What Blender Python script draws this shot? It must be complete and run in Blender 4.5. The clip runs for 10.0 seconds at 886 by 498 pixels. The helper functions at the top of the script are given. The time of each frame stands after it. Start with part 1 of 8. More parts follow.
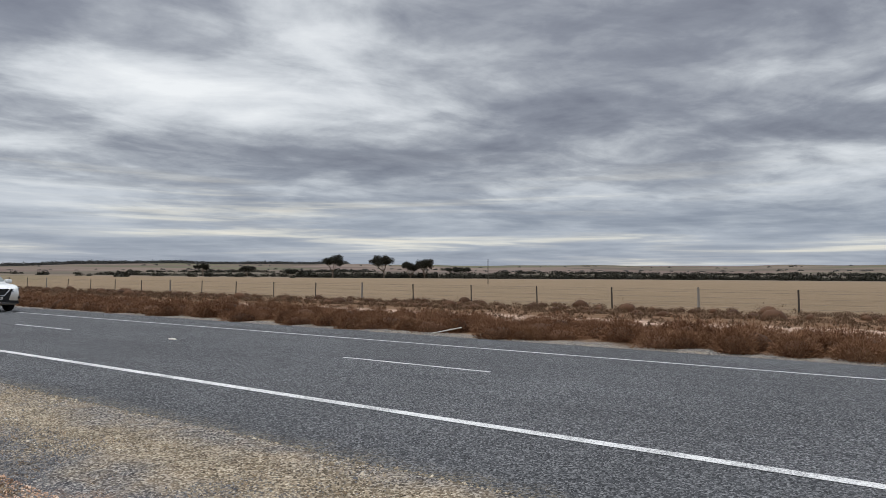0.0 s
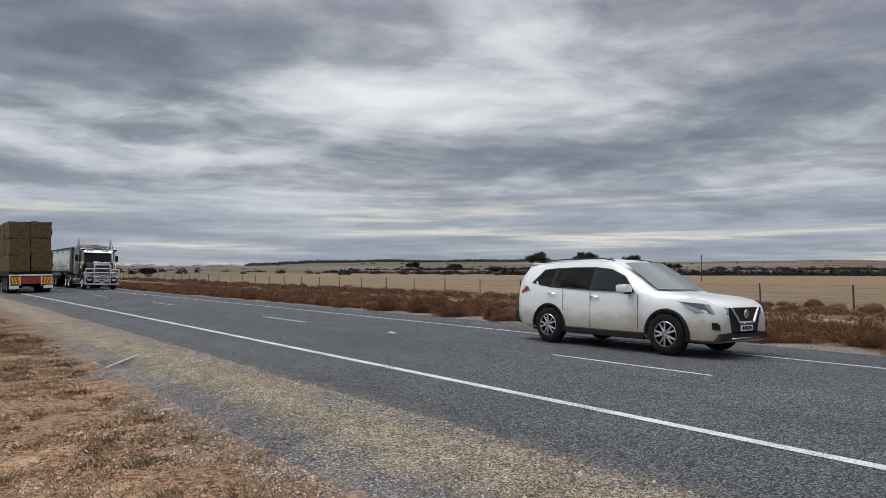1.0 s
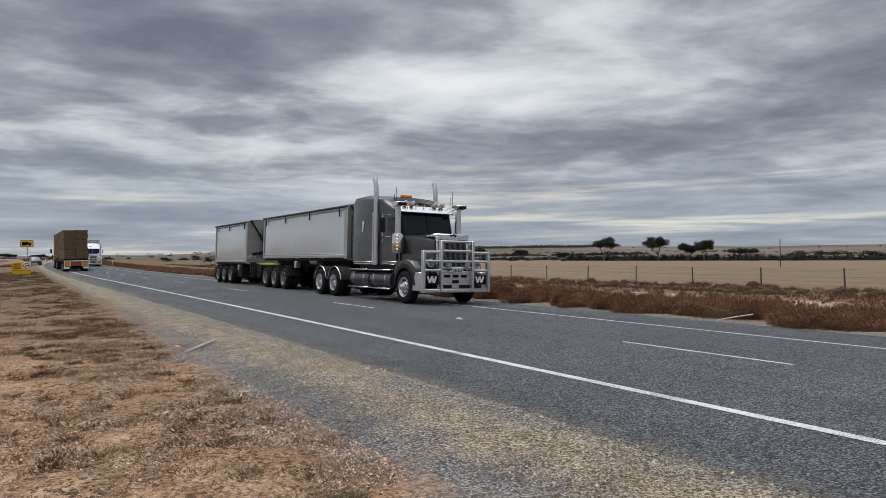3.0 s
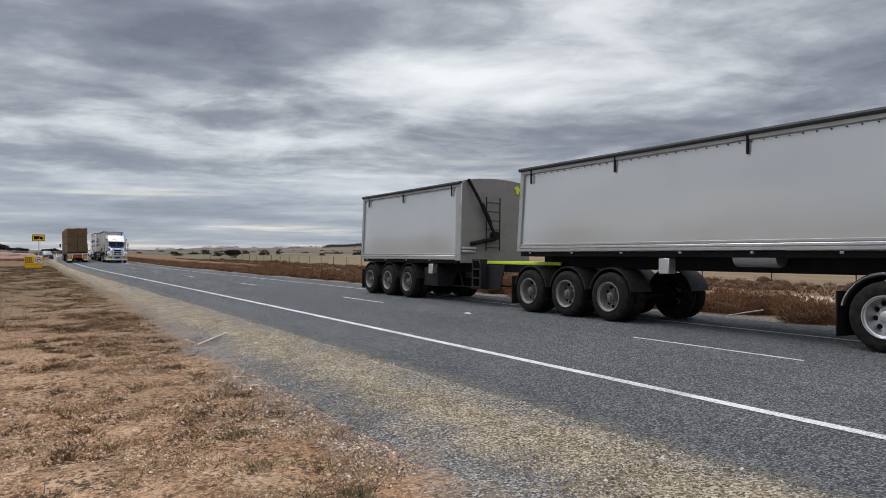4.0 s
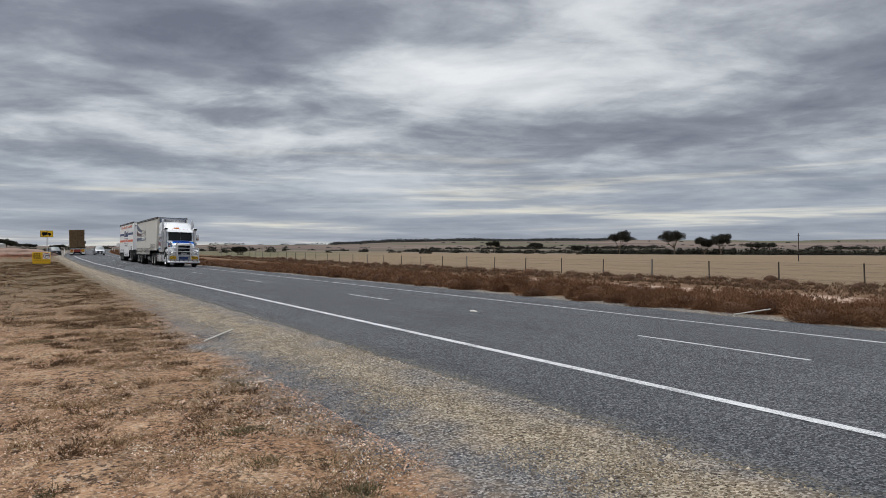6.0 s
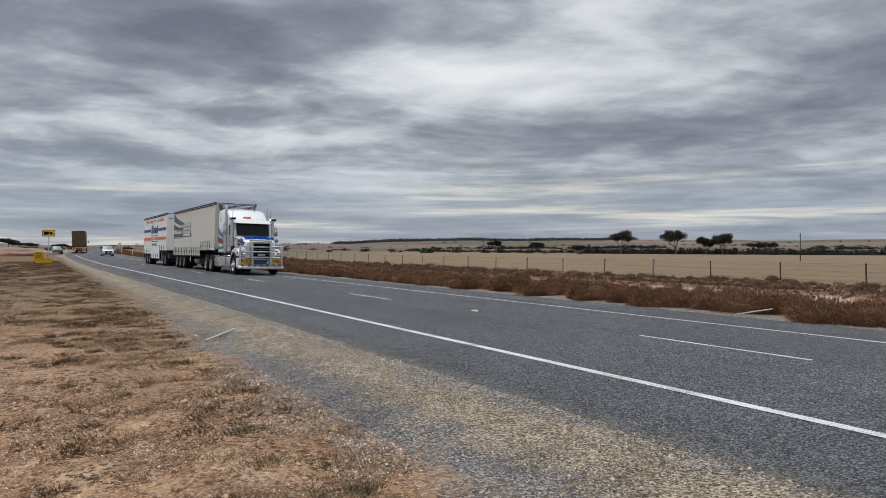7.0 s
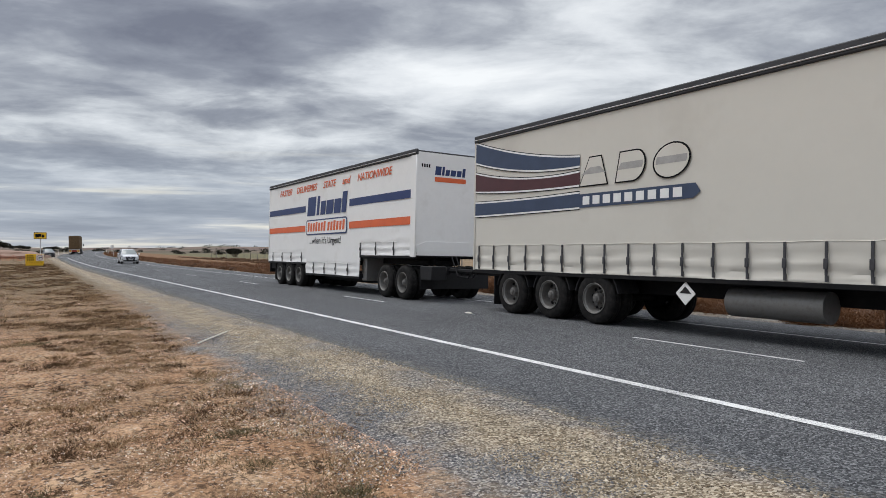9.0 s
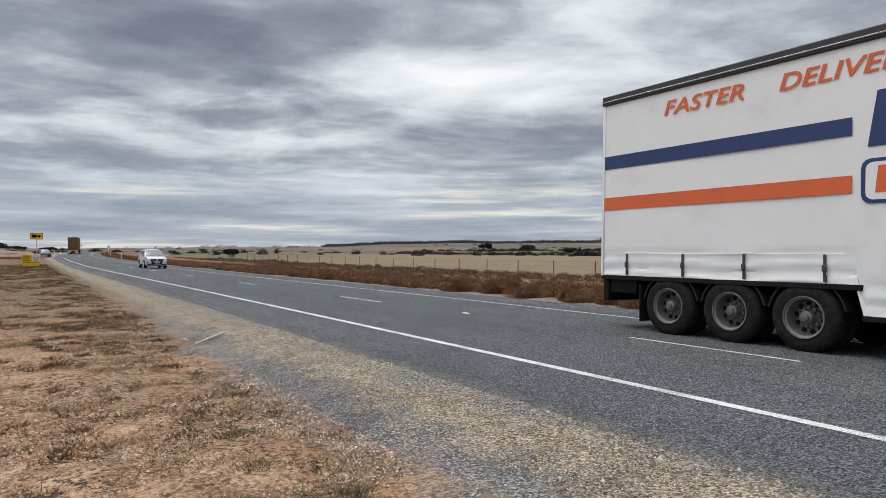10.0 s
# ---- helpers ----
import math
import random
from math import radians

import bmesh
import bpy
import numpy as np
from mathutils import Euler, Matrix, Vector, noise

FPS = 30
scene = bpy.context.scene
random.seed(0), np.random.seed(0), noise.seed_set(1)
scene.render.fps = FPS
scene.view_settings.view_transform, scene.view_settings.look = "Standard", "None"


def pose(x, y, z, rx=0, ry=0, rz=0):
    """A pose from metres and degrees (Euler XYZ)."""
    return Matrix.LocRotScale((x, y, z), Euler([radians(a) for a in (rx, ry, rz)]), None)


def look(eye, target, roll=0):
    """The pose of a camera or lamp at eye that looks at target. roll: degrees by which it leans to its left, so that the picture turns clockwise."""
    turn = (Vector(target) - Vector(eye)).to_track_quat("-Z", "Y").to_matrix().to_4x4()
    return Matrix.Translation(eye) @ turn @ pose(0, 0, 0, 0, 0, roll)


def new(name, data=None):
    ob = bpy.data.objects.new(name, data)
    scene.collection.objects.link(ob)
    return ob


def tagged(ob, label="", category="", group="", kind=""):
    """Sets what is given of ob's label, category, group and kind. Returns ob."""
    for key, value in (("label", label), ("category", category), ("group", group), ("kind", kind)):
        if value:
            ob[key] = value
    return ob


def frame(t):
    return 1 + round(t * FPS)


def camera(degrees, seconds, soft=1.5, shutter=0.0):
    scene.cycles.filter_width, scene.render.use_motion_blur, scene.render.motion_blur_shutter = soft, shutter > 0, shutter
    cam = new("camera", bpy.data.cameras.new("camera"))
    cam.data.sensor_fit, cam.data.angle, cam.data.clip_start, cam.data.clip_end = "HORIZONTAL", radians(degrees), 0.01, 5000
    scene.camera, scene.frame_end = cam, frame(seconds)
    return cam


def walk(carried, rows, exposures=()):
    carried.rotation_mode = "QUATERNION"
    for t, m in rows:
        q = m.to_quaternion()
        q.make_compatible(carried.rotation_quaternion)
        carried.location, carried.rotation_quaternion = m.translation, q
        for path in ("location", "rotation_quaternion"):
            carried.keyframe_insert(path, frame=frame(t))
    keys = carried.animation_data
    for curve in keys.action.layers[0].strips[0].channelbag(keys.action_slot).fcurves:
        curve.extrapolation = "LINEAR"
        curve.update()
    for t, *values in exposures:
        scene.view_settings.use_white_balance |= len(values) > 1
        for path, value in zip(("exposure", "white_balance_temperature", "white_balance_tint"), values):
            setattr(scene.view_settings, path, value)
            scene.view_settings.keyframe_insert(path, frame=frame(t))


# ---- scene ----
# World: x runs along the road in the trucks' direction, y across it away from the camera, z up.
cam = camera(66.86, 10.0, soft=0.6)
PATH = [
    (0.0, pose(7.821, -8.412, 1.42, 92.14, -0.26, 34.73)),
    (0.5, pose(7.780, -8.446, 1.42, 91.89, 0.01, 45.79)),
    (1.0, pose(7.761, -8.469, 1.42, 91.87, 0.02, 51.93)),
    (1.5, pose(7.753, -8.479, 1.42, 91.69, 0.20, 54.61)),
    (2.0, pose(7.749, -8.484, 1.42, 91.39, 0.27, 55.99)),
    (2.5, pose(7.747, -8.488, 1.42, 91.04, 0.34, 56.87)),
    (3.0, pose(7.745, -8.491, 1.42, 90.71, 0.29, 57.53)),
    (4.5, pose(7.743, -8.494, 1.42, 90.16, 0.13, 58.43)),
    (5.0, pose(7.742, -8.495, 1.42, 90.13, 0.06, 58.56)),
    (5.5, pose(7.742, -8.495, 1.42, 90.10, -0.00, 58.67)),
    (7.0, pose(7.742, -8.496, 1.42, 90.03, -0.10, 58.88)),
    (7.5, pose(7.742, -8.496, 1.42, 90.03, -0.07, 58.86)),
    (8.0, pose(7.742, -8.496, 1.42, 90.08, -0.04, 58.76)),
    (8.5, pose(7.742, -8.495, 1.42, 90.11, 0.06, 58.57)),
    (9.0, pose(7.743, -8.494, 1.42, 90.22, -0.04, 58.35)),
    (9.5, pose(7.743, -8.493, 1.42, 90.26, -0.01, 58.22)),
    (10.0, pose(7.744, -8.493, 1.42, 90.25, -0.02, 58.12)),
]
walk(cam, PATH, [(0.0, 0.0), (1.0, -0.1), (3.0, -0.1), (4.5, 0.1), (5.0, 0.08), (5.5, -0.1), (7.0, -0.1), (8.0, -0.08), (8.5, 0.02), (9.0, 0.11), (10.0, 0.12)])

# ---------------------------------------------------------------- sky and light
SUN_AZ, SUN_EL = 132.0, 64.0          # degrees: left of the road's +y axis, above the horizon


def direction(az, el):
    a, e = radians(az), radians(el)
    return Vector((-math.sin(a) * math.cos(e), math.cos(a) * math.cos(e), math.sin(e)))


def link_all(nt, pairs):
    for a, b in pairs:
        nt.links.new(a, b)


def nd(nt, kind, **values):
    """A node with its plain properties and its unlinked inputs set by name."""
    n = nt.nodes.new(kind)
    for key, value in values.items():
        if key in n.inputs:
            n.inputs[key].default_value = value
        else:
            setattr(n, key, value)
    return n


def math_node(nt, op, a, b=None, clamp=False):
    n = nt.nodes.new("ShaderNodeMath")
    n.operation, n.use_clamp = op, clamp
    for i, v in enumerate((a, b)):
        if v is None:
            continue
        if isinstance(v, (int, float)):
            n.inputs[i].default_value = v
        else:
            nt.links.new(v, n.inputs[i])
    return n.outputs[0]


def ramp(nt, fac, stops, mode="LINEAR"):
    n = nt.nodes.new("ShaderNodeValToRGB")
    n.color_ramp.interpolation = mode
    el = n.color_ramp.elements
    while len(el) < len(stops):
        el.new(0.5)
    for e, (p, c) in zip(el, stops):
        e.position = p
        e.color = (c, c, c, 1) if isinstance(c, (int, float)) else (*c, 1)
    if fac is not None:
        nt.links.new(fac, n.inputs[0])
    return n.outputs[0]


def mix(nt, fac, a, b, blend="MIX"):
    n = nt.nodes.new("ShaderNodeMix")
    n.data_type, n.blend_type = "RGBA", blend
    for sock, v in ((n.inputs[0], fac), (n.inputs[6], a), (n.inputs[7], b)):
        if isinstance(v, (int, float)):
            sock.default_value = v
        elif isinstance(v, tuple):
            sock.default_value = (*v, 1)
        else:
            nt.links.new(v, sock)
    return n.outputs[2]


# thicker (+) and thinner (-) parts of the cloud deck: bearing, height, half widths, amount
CLOUDS = ((63, 14.6, 5.5, 2.2, -0.115), (57, 11.6, 7, 1.2, -0.05), (53, 13.4, 5, 1.5, -0.06), (45, 18.8, 7, 2.2, -0.08), (76, 9.3, 9, 1.1, -0.06), (69, 5.6, 9, 1.4, -0.095),
          (91, 6.0, 5, 1.6, -0.02), (40, 13.6, 5, 1.8, -0.04), (87, 17.0, 11, 3.5, 0.115), (82, 11.8, 8, 1.6, 0.045), (84, 6.9, 8, 1.2, 0.075),
          (66, 7.6, 6, 0.7, 0.045), (68, 18.5, 6, 2.0, 0.03), (53, 17.3, 5, 1.8, 0.035), (29, 13.0, 9, 4.0, 0.035), (45, 8.8, 9, 1.6, 0.03),
          (11, 15.0, 12, 5.0, 0.06), (6, 8.9, 8, 1.5, -0.04))


def make_sky():
    world = bpy.data.worlds.new("overcast_sky")
    scene.world = world
    world.use_nodes = True
    nt = world.node_tree
    nt.nodes.clear()
    out = nd(nt, "ShaderNodeOutputWorld")
    coord = nd(nt, "ShaderNodeTexCoord")
    sep = nd(nt, "ShaderNodeSeparateXYZ")
    nt.links.new(coord.outputs["Generated"], sep.inputs[0])
    x, y, z = sep.outputs
    zc = math_node(nt, "MAXIMUM", z, 0.0)
    # the cloud deck as a plane overhead, flattened towards the horizon
    deep = math_node(nt, "ADD", zc, 0.10)
    px = math_node(nt, "DIVIDE", x, deep)
    py = math_node(nt, "DIVIDE", y, deep)
    comb = nd(nt, "ShaderNodeCombineXYZ")
    nt.links.new(px, comb.inputs[0])
    nt.links.new(py, comb.inputs[1])
    turn = nd(nt, "ShaderNodeMapping")
    turn.inputs["Rotation"].default_value = (0, 0, radians(-58))
    nt.links.new(comb.outputs[0], turn.inputs[0])
    long = nd(nt, "ShaderNodeMapping")
    long.inputs["Scale"].default_value = (0.80, 0.95, 1)
    long.inputs["Location"].default_value = (1.7, 0.4, 0)
    nt.links.new(turn.outputs[0], long.inputs[0])
    big = nd(nt, "ShaderNodeTexNoise", Scale=0.62, Detail=2.5, Roughness=0.45, Distortion=0.25)
    fine = nd(nt, "ShaderNodeTexNoise", Scale=1.2, Detail=8.0, Roughness=0.57, Distortion=0.35)
    wisp = nd(nt, "ShaderNodeTexNoise", Scale=3.6, Detail=5.0, Roughness=0.58, Distortion=0.4)
    for n in (big, fine, wisp):
        nt.links.new(long.outputs[0], n.inputs["Vector"])
    a = math_node(nt, "MULTIPLY", big.outputs["Fac"], 0.10)
    b = math_node(nt, "MULTIPLY", fine.outputs["Fac"], 0.50)
    c = math_node(nt, "MULTIPLY", wisp.outputs["Fac"], 0.20)
    thin = math_node(nt, "ADD", math_node(nt, "ADD", math_node(nt, "ADD", a, b), c), 0.062)
    # bearing and height of each direction, ruffled so that no cloud has a smooth rim
    bearing = math_node(nt, "MULTIPLY", math_node(nt, "ARCTAN2", math_node(nt, "MULTIPLY", x, -1.0), y), 180 / math.pi)
    height = math_node(nt, "MULTIPLY", math_node(nt, "ARCSINE", z), 180 / math.pi)
    sep_col = nd(nt, "ShaderNodeSeparateColor")
    nt.links.new(fine.outputs["Color"], sep_col.inputs[0])
    bearing = math_node(nt, "ADD", bearing, math_node(nt, "MULTIPLY", math_node(nt, "SUBTRACT", sep_col.outputs[1], 0.5), 22.0))
    height = math_node(nt, "ADD", height, math_node(nt, "MULTIPLY", math_node(nt, "SUBTRACT", sep_col.outputs[2], 0.5), 5.0))
    for az, el, w_az, w_el, amount in CLOUDS:
        u = math_node(nt, "MULTIPLY", math_node(nt, "SUBTRACT", bearing, az), 1 / w_az)
        v = math_node(nt, "MULTIPLY", math_node(nt, "SUBTRACT", height, el), 1 / w_el)
        q = math_node(nt, "ADD", math_node(nt, "MULTIPLY", u, u), math_node(nt, "MULTIPLY", v, v))
        lobe = math_node(nt, "POWER", 0.3679, q)
        thin = math_node(nt, "ADD", thin, math_node(nt, "MULTIPLY", lobe, amount * (1.0 if amount < 0 else 1.1)))
    colour = ramp(nt, thin, [(0.27, (0.83, 0.85, 0.86)), (0.36, (0.66, 0.685, 0.71)), (0.415, (0.51, 0.535, 0.565)), (0.46, (0.365, 0.385, 0.42)),
                             (0.515, (0.24, 0.255, 0.295)), (0.60, (0.15, 0.158, 0.195))])
    # layered bands low down: bluish grey and pale yellow gaps
    low = nd(nt, "ShaderNodeMapping")
    low.inputs["Scale"].default_value = (1.5, 1.5, 30)
    nt.links.new(coord.outputs["Generated"], low.inputs[0])
    strat = nd(nt, "ShaderNodeTexNoise", Scale=1.6, Detail=5.0, Roughness=0.55, Distortion=0.3)
    nt.links.new(low.outputs[0], strat.inputs["Vector"])
    bands = ramp(nt, strat.outputs["Fac"], [(0.36, (0.225, 0.265, 0.345)), (0.49, (0.30, 0.345, 0.43)), (0.56, (0.42, 0.45, 0.50)), (0.605, (0.64, 0.645, 0.62)), (0.67, (0.84, 0.80, 0.70))])
    near = ramp(nt, zc, [(0.03, 1.0), (0.18, 0.0)], "EASE")
    sky_colour = mix(nt, math_node(nt, "MULTIPLY", near, 0.8), colour, bands)
    # an overcast sky is brightest overhead
    lift = ramp(nt, zc, [(0.0, 1.0), (0.40, 1.0), (1.0, 4.0)])
    sky_colour = mix(nt, 1.0, sky_colour, lift, "MULTIPLY")
    ground_dark = ramp(nt, z, [(0.0, 0.25), (0.004, 1.0)])
    sky_colour = mix(nt, 1.0, sky_colour, ground_dark, "MULTIPLY")
    deck = nd(nt, "ShaderNodeBackground", Strength=1.0)
    nt.links.new(sky_colour, deck.inputs[0])
    # the clear sky above the deck, faint through it
    clear = nd(nt, "ShaderNodeTexSky", sky_type="NISHITA", sun_disc=False, sun_elevation=radians(SUN_EL), sun_rotation=radians(-SUN_AZ))
    blue = nd(nt, "ShaderNodeBackground", Strength=0.01)
    nt.links.new(clear.outputs[0], blue.inputs[0])
    both = nd(nt, "ShaderNodeAddShader")
    link_all(nt, [(deck.outputs[0], both.inputs[0]), (blue.outputs[0], both.inputs[1]), (both.outputs[0], out.inputs[0])])


make_sky()
sun = new("sun", bpy.data.lights.new("sun", "SUN"))
sun.data.energy, sun.data.angle, sun.data.color = 1.5, radians(40), (1.0, 0.97, 0.93)
sun.matrix_world = look(direction(SUN_AZ, SUN_EL) * 100, (0, 0, 0))
scene.view_settings.exposure = 0.0

# ---------------------------------------------------------------- materials
def surface(name, base, rough=0.6, metal=0.0, vary=0.15, scale=6.0, bump=0.0, bump_scale=40.0, dirt=None, dirt_at=0.6, coat=0.0, spec=0.45):
    """A plain painted, rubber, metal or plastic surface: colour varied at two scales, optional dirt film and fine relief."""
    m = bpy.data.materials.new(name)
    m.use_nodes = True
    nt = m.node_tree
    bsdf = nt.nodes["Principled BSDF"]
    coord = nd(nt, "ShaderNodeTexCoord")
    n1 = nd(nt, "ShaderNodeTexNoise", Scale=scale, Detail=6.0, Roughness=0.6)
    n2 = nd(nt, "ShaderNodeTexNoise", Scale=scale * 9, Detail=3.0, Roughness=0.6)
    for n in (n1, n2):
        nt.links.new(coord.outputs["Object"], n.inputs["Vector"])
    dark = tuple(v * (1 - vary) for v in base)
    light = tuple(min(1, v * (1 + vary)) for v in base)
    col = ramp(nt, n1.outputs["Fac"], [(0.3, dark), (0.7, light)])
    col = mix(nt, 0.25, col, ramp(nt, n2.outputs["Fac"], [(0.35, dark), (0.65, light)]))
    if dirt:
        film = ramp(nt, n1.outputs["Fac"], [(dirt_at - 0.15, 0.0), (dirt_at + 0.2, 0.75)])
        col = mix(nt, film, col, dirt)
    nt.links.new(col, bsdf.inputs["Base Color"])
    bsdf.inputs["Metallic"].default_value = metal
    bsdf.inputs["Specular IOR Level"].default_value = spec
    bsdf.inputs["Coat Weight"].default_value = coat
    r = ramp(nt, n2.outputs["Fac"], [(0.3, max(0.02, rough - 0.03)), (0.7, min(1, rough + 0.03))])
    nt.links.new(r, bsdf.inputs["Roughness"])
    if bump:
        bn = nd(nt, "ShaderNodeTexNoise", Scale=bump_scale, Detail=4.0)
        nt.links.new(coord.outputs["Object"], bn.inputs["Vector"])
        b = nd(nt, "ShaderNodeBump", Strength=bump, Distance=0.02)
        link_all(nt, [(bn.outputs["Fac"], b.inputs["Height"]), (b.outputs[0], bsdf.inputs["Normal"])])
    return m


def world_pos(nt):
    g = nd(nt, "ShaderNodeNewGeometry")
    s = nd(nt, "ShaderNodeSeparateXYZ")
    nt.links.new(g.outputs["Position"], s.inputs[0])
    return g.outputs["Position"], s.outputs


def noise_at(nt, pos, scale, detail=5.0, rough=0.6, stretch=None, distortion=0.0):
    if stretch:
        mp = nd(nt, "ShaderNodeMapping")
        mp.inputs["Scale"].default_value = stretch
        nt.links.new(pos, mp.inputs[0])
        pos = mp.outputs[0]
    n = nd(nt, "ShaderNodeTexNoise", Scale=scale, Detail=detail, Roughness=rough, Distortion=distortion)
    nt.links.new(pos, n.inputs["Vector"])
    return n.outputs["Fac"]


def asphalt_material():
    m = bpy.data.materials.new("chip_seal_asphalt")
    m.use_nodes = True
    nt = m.node_tree
    bsdf = nt.nodes["Principled BSDF"]
    pos, (x, y, z) = world_pos(nt)
    v = nd(nt, "ShaderNodeTexVoronoi", Scale=70.0)
    nt.links.new(pos, v.inputs["Vector"])
    bw = nd(nt, "ShaderNodeRGBToBW")
    nt.links.new(v.outputs["Color"], bw.inputs[0])
    chips = ramp(nt, bw.outputs[0], [(0.15, (0.014, 0.015, 0.017)), (0.55, (0.097, 0.100, 0.106)), (0.9, (0.36, 0.363, 0.37))])
    grain = noise_at(nt, pos, 36.0, 4.0)
    col = mix(nt, 0.32, chips, ramp(nt, grain, [(0.3, (0.045, 0.047, 0.052)), (0.7, (0.121, 0.125, 0.134))]))
    # wheel tracks and long streaks along the lanes
    streak = noise_at(nt, pos, 1.0, 5.0, 0.6, (0.05, 1.6, 1))
    col = mix(nt, 0.5, col, ramp(nt, streak, [(0.3, 0.72), (0.7, 1.22)]), "MULTIPLY")
    patch = noise_at(nt, pos, 0.35, 4.0)
    col = mix(nt, 0.5, col, ramp(nt, patch, [(0.3, 0.75), (0.7, 1.25)]), "MULTIPLY")
    # fine yellow gravel dragged over the edge
    edge = math_node(nt, "ADD", y, math_node(nt, "MULTIPLY", math_node(nt, "SUBTRACT", noise_at(nt, pos, 2.2, 6.0, 0.7), 0.5), 1.1))
    spill = ramp(nt, math_node(nt, "MULTIPLY", math_node(nt, "ADD", edge, 4.9), 0.6), [(0.22, 0.8), (0.55, 0.0)])
    col = mix(nt, math_node(nt, "MULTIPLY", spill, ramp(nt, noise_at(nt, pos, 30, 3), [(0.45, 0.0), (0.6, 1.0)])), col, (0.30, 0.25, 0.17))
    nt.links.new(col, bsdf.inputs["Base Color"])
    bsdf.inputs["Roughness"].default_value = 0.9
    bsdf.inputs["Specular IOR Level"].default_value = 0.12
    b = nd(nt, "ShaderNodeBump", Strength=0.9, Distance=0.018)
    h = math_node(nt, "ADD", math_node(nt, "MULTIPLY", v.outputs["Distance"], -1.0), grain)
    link_all(nt, [(h, b.inputs["Height"]), (b.outputs[0], bsdf.inputs["Normal"])])
    return m


def line_paint_material():
    m = bpy.data.materials.new("worn_line_paint")
    m.use_nodes = True
    nt = m.node_tree
    bsdf = nt.nodes["Principled BSDF"]
    pos, _ = world_pos(nt)
    worn = noise_at(nt, pos, 60.0, 4.0, 0.7)
    broad = noise_at(nt, pos, 1.5, 3.0)
    w = math_node(nt, "ADD", math_node(nt, "MULTIPLY", worn, 0.7), math_node(nt, "MULTIPLY", broad, 0.3))
    col = ramp(nt, w, [(0.40, (0.14, 0.14, 0.145)), (0.50, (0.60, 0.60, 0.59)), (0.7, (0.80, 0.80, 0.79))])
    nt.links.new(col, bsdf.inputs["Base Color"])
    bsdf.inputs["Roughness"].default_value = 0.6
    b = nd(nt, "ShaderNodeBump", Strength=0.5, Distance=0.01)
    link_all(nt, [(worn, b.inputs["Height"]), (b.outputs[0], bsdf.inputs["Normal"])])
    return m


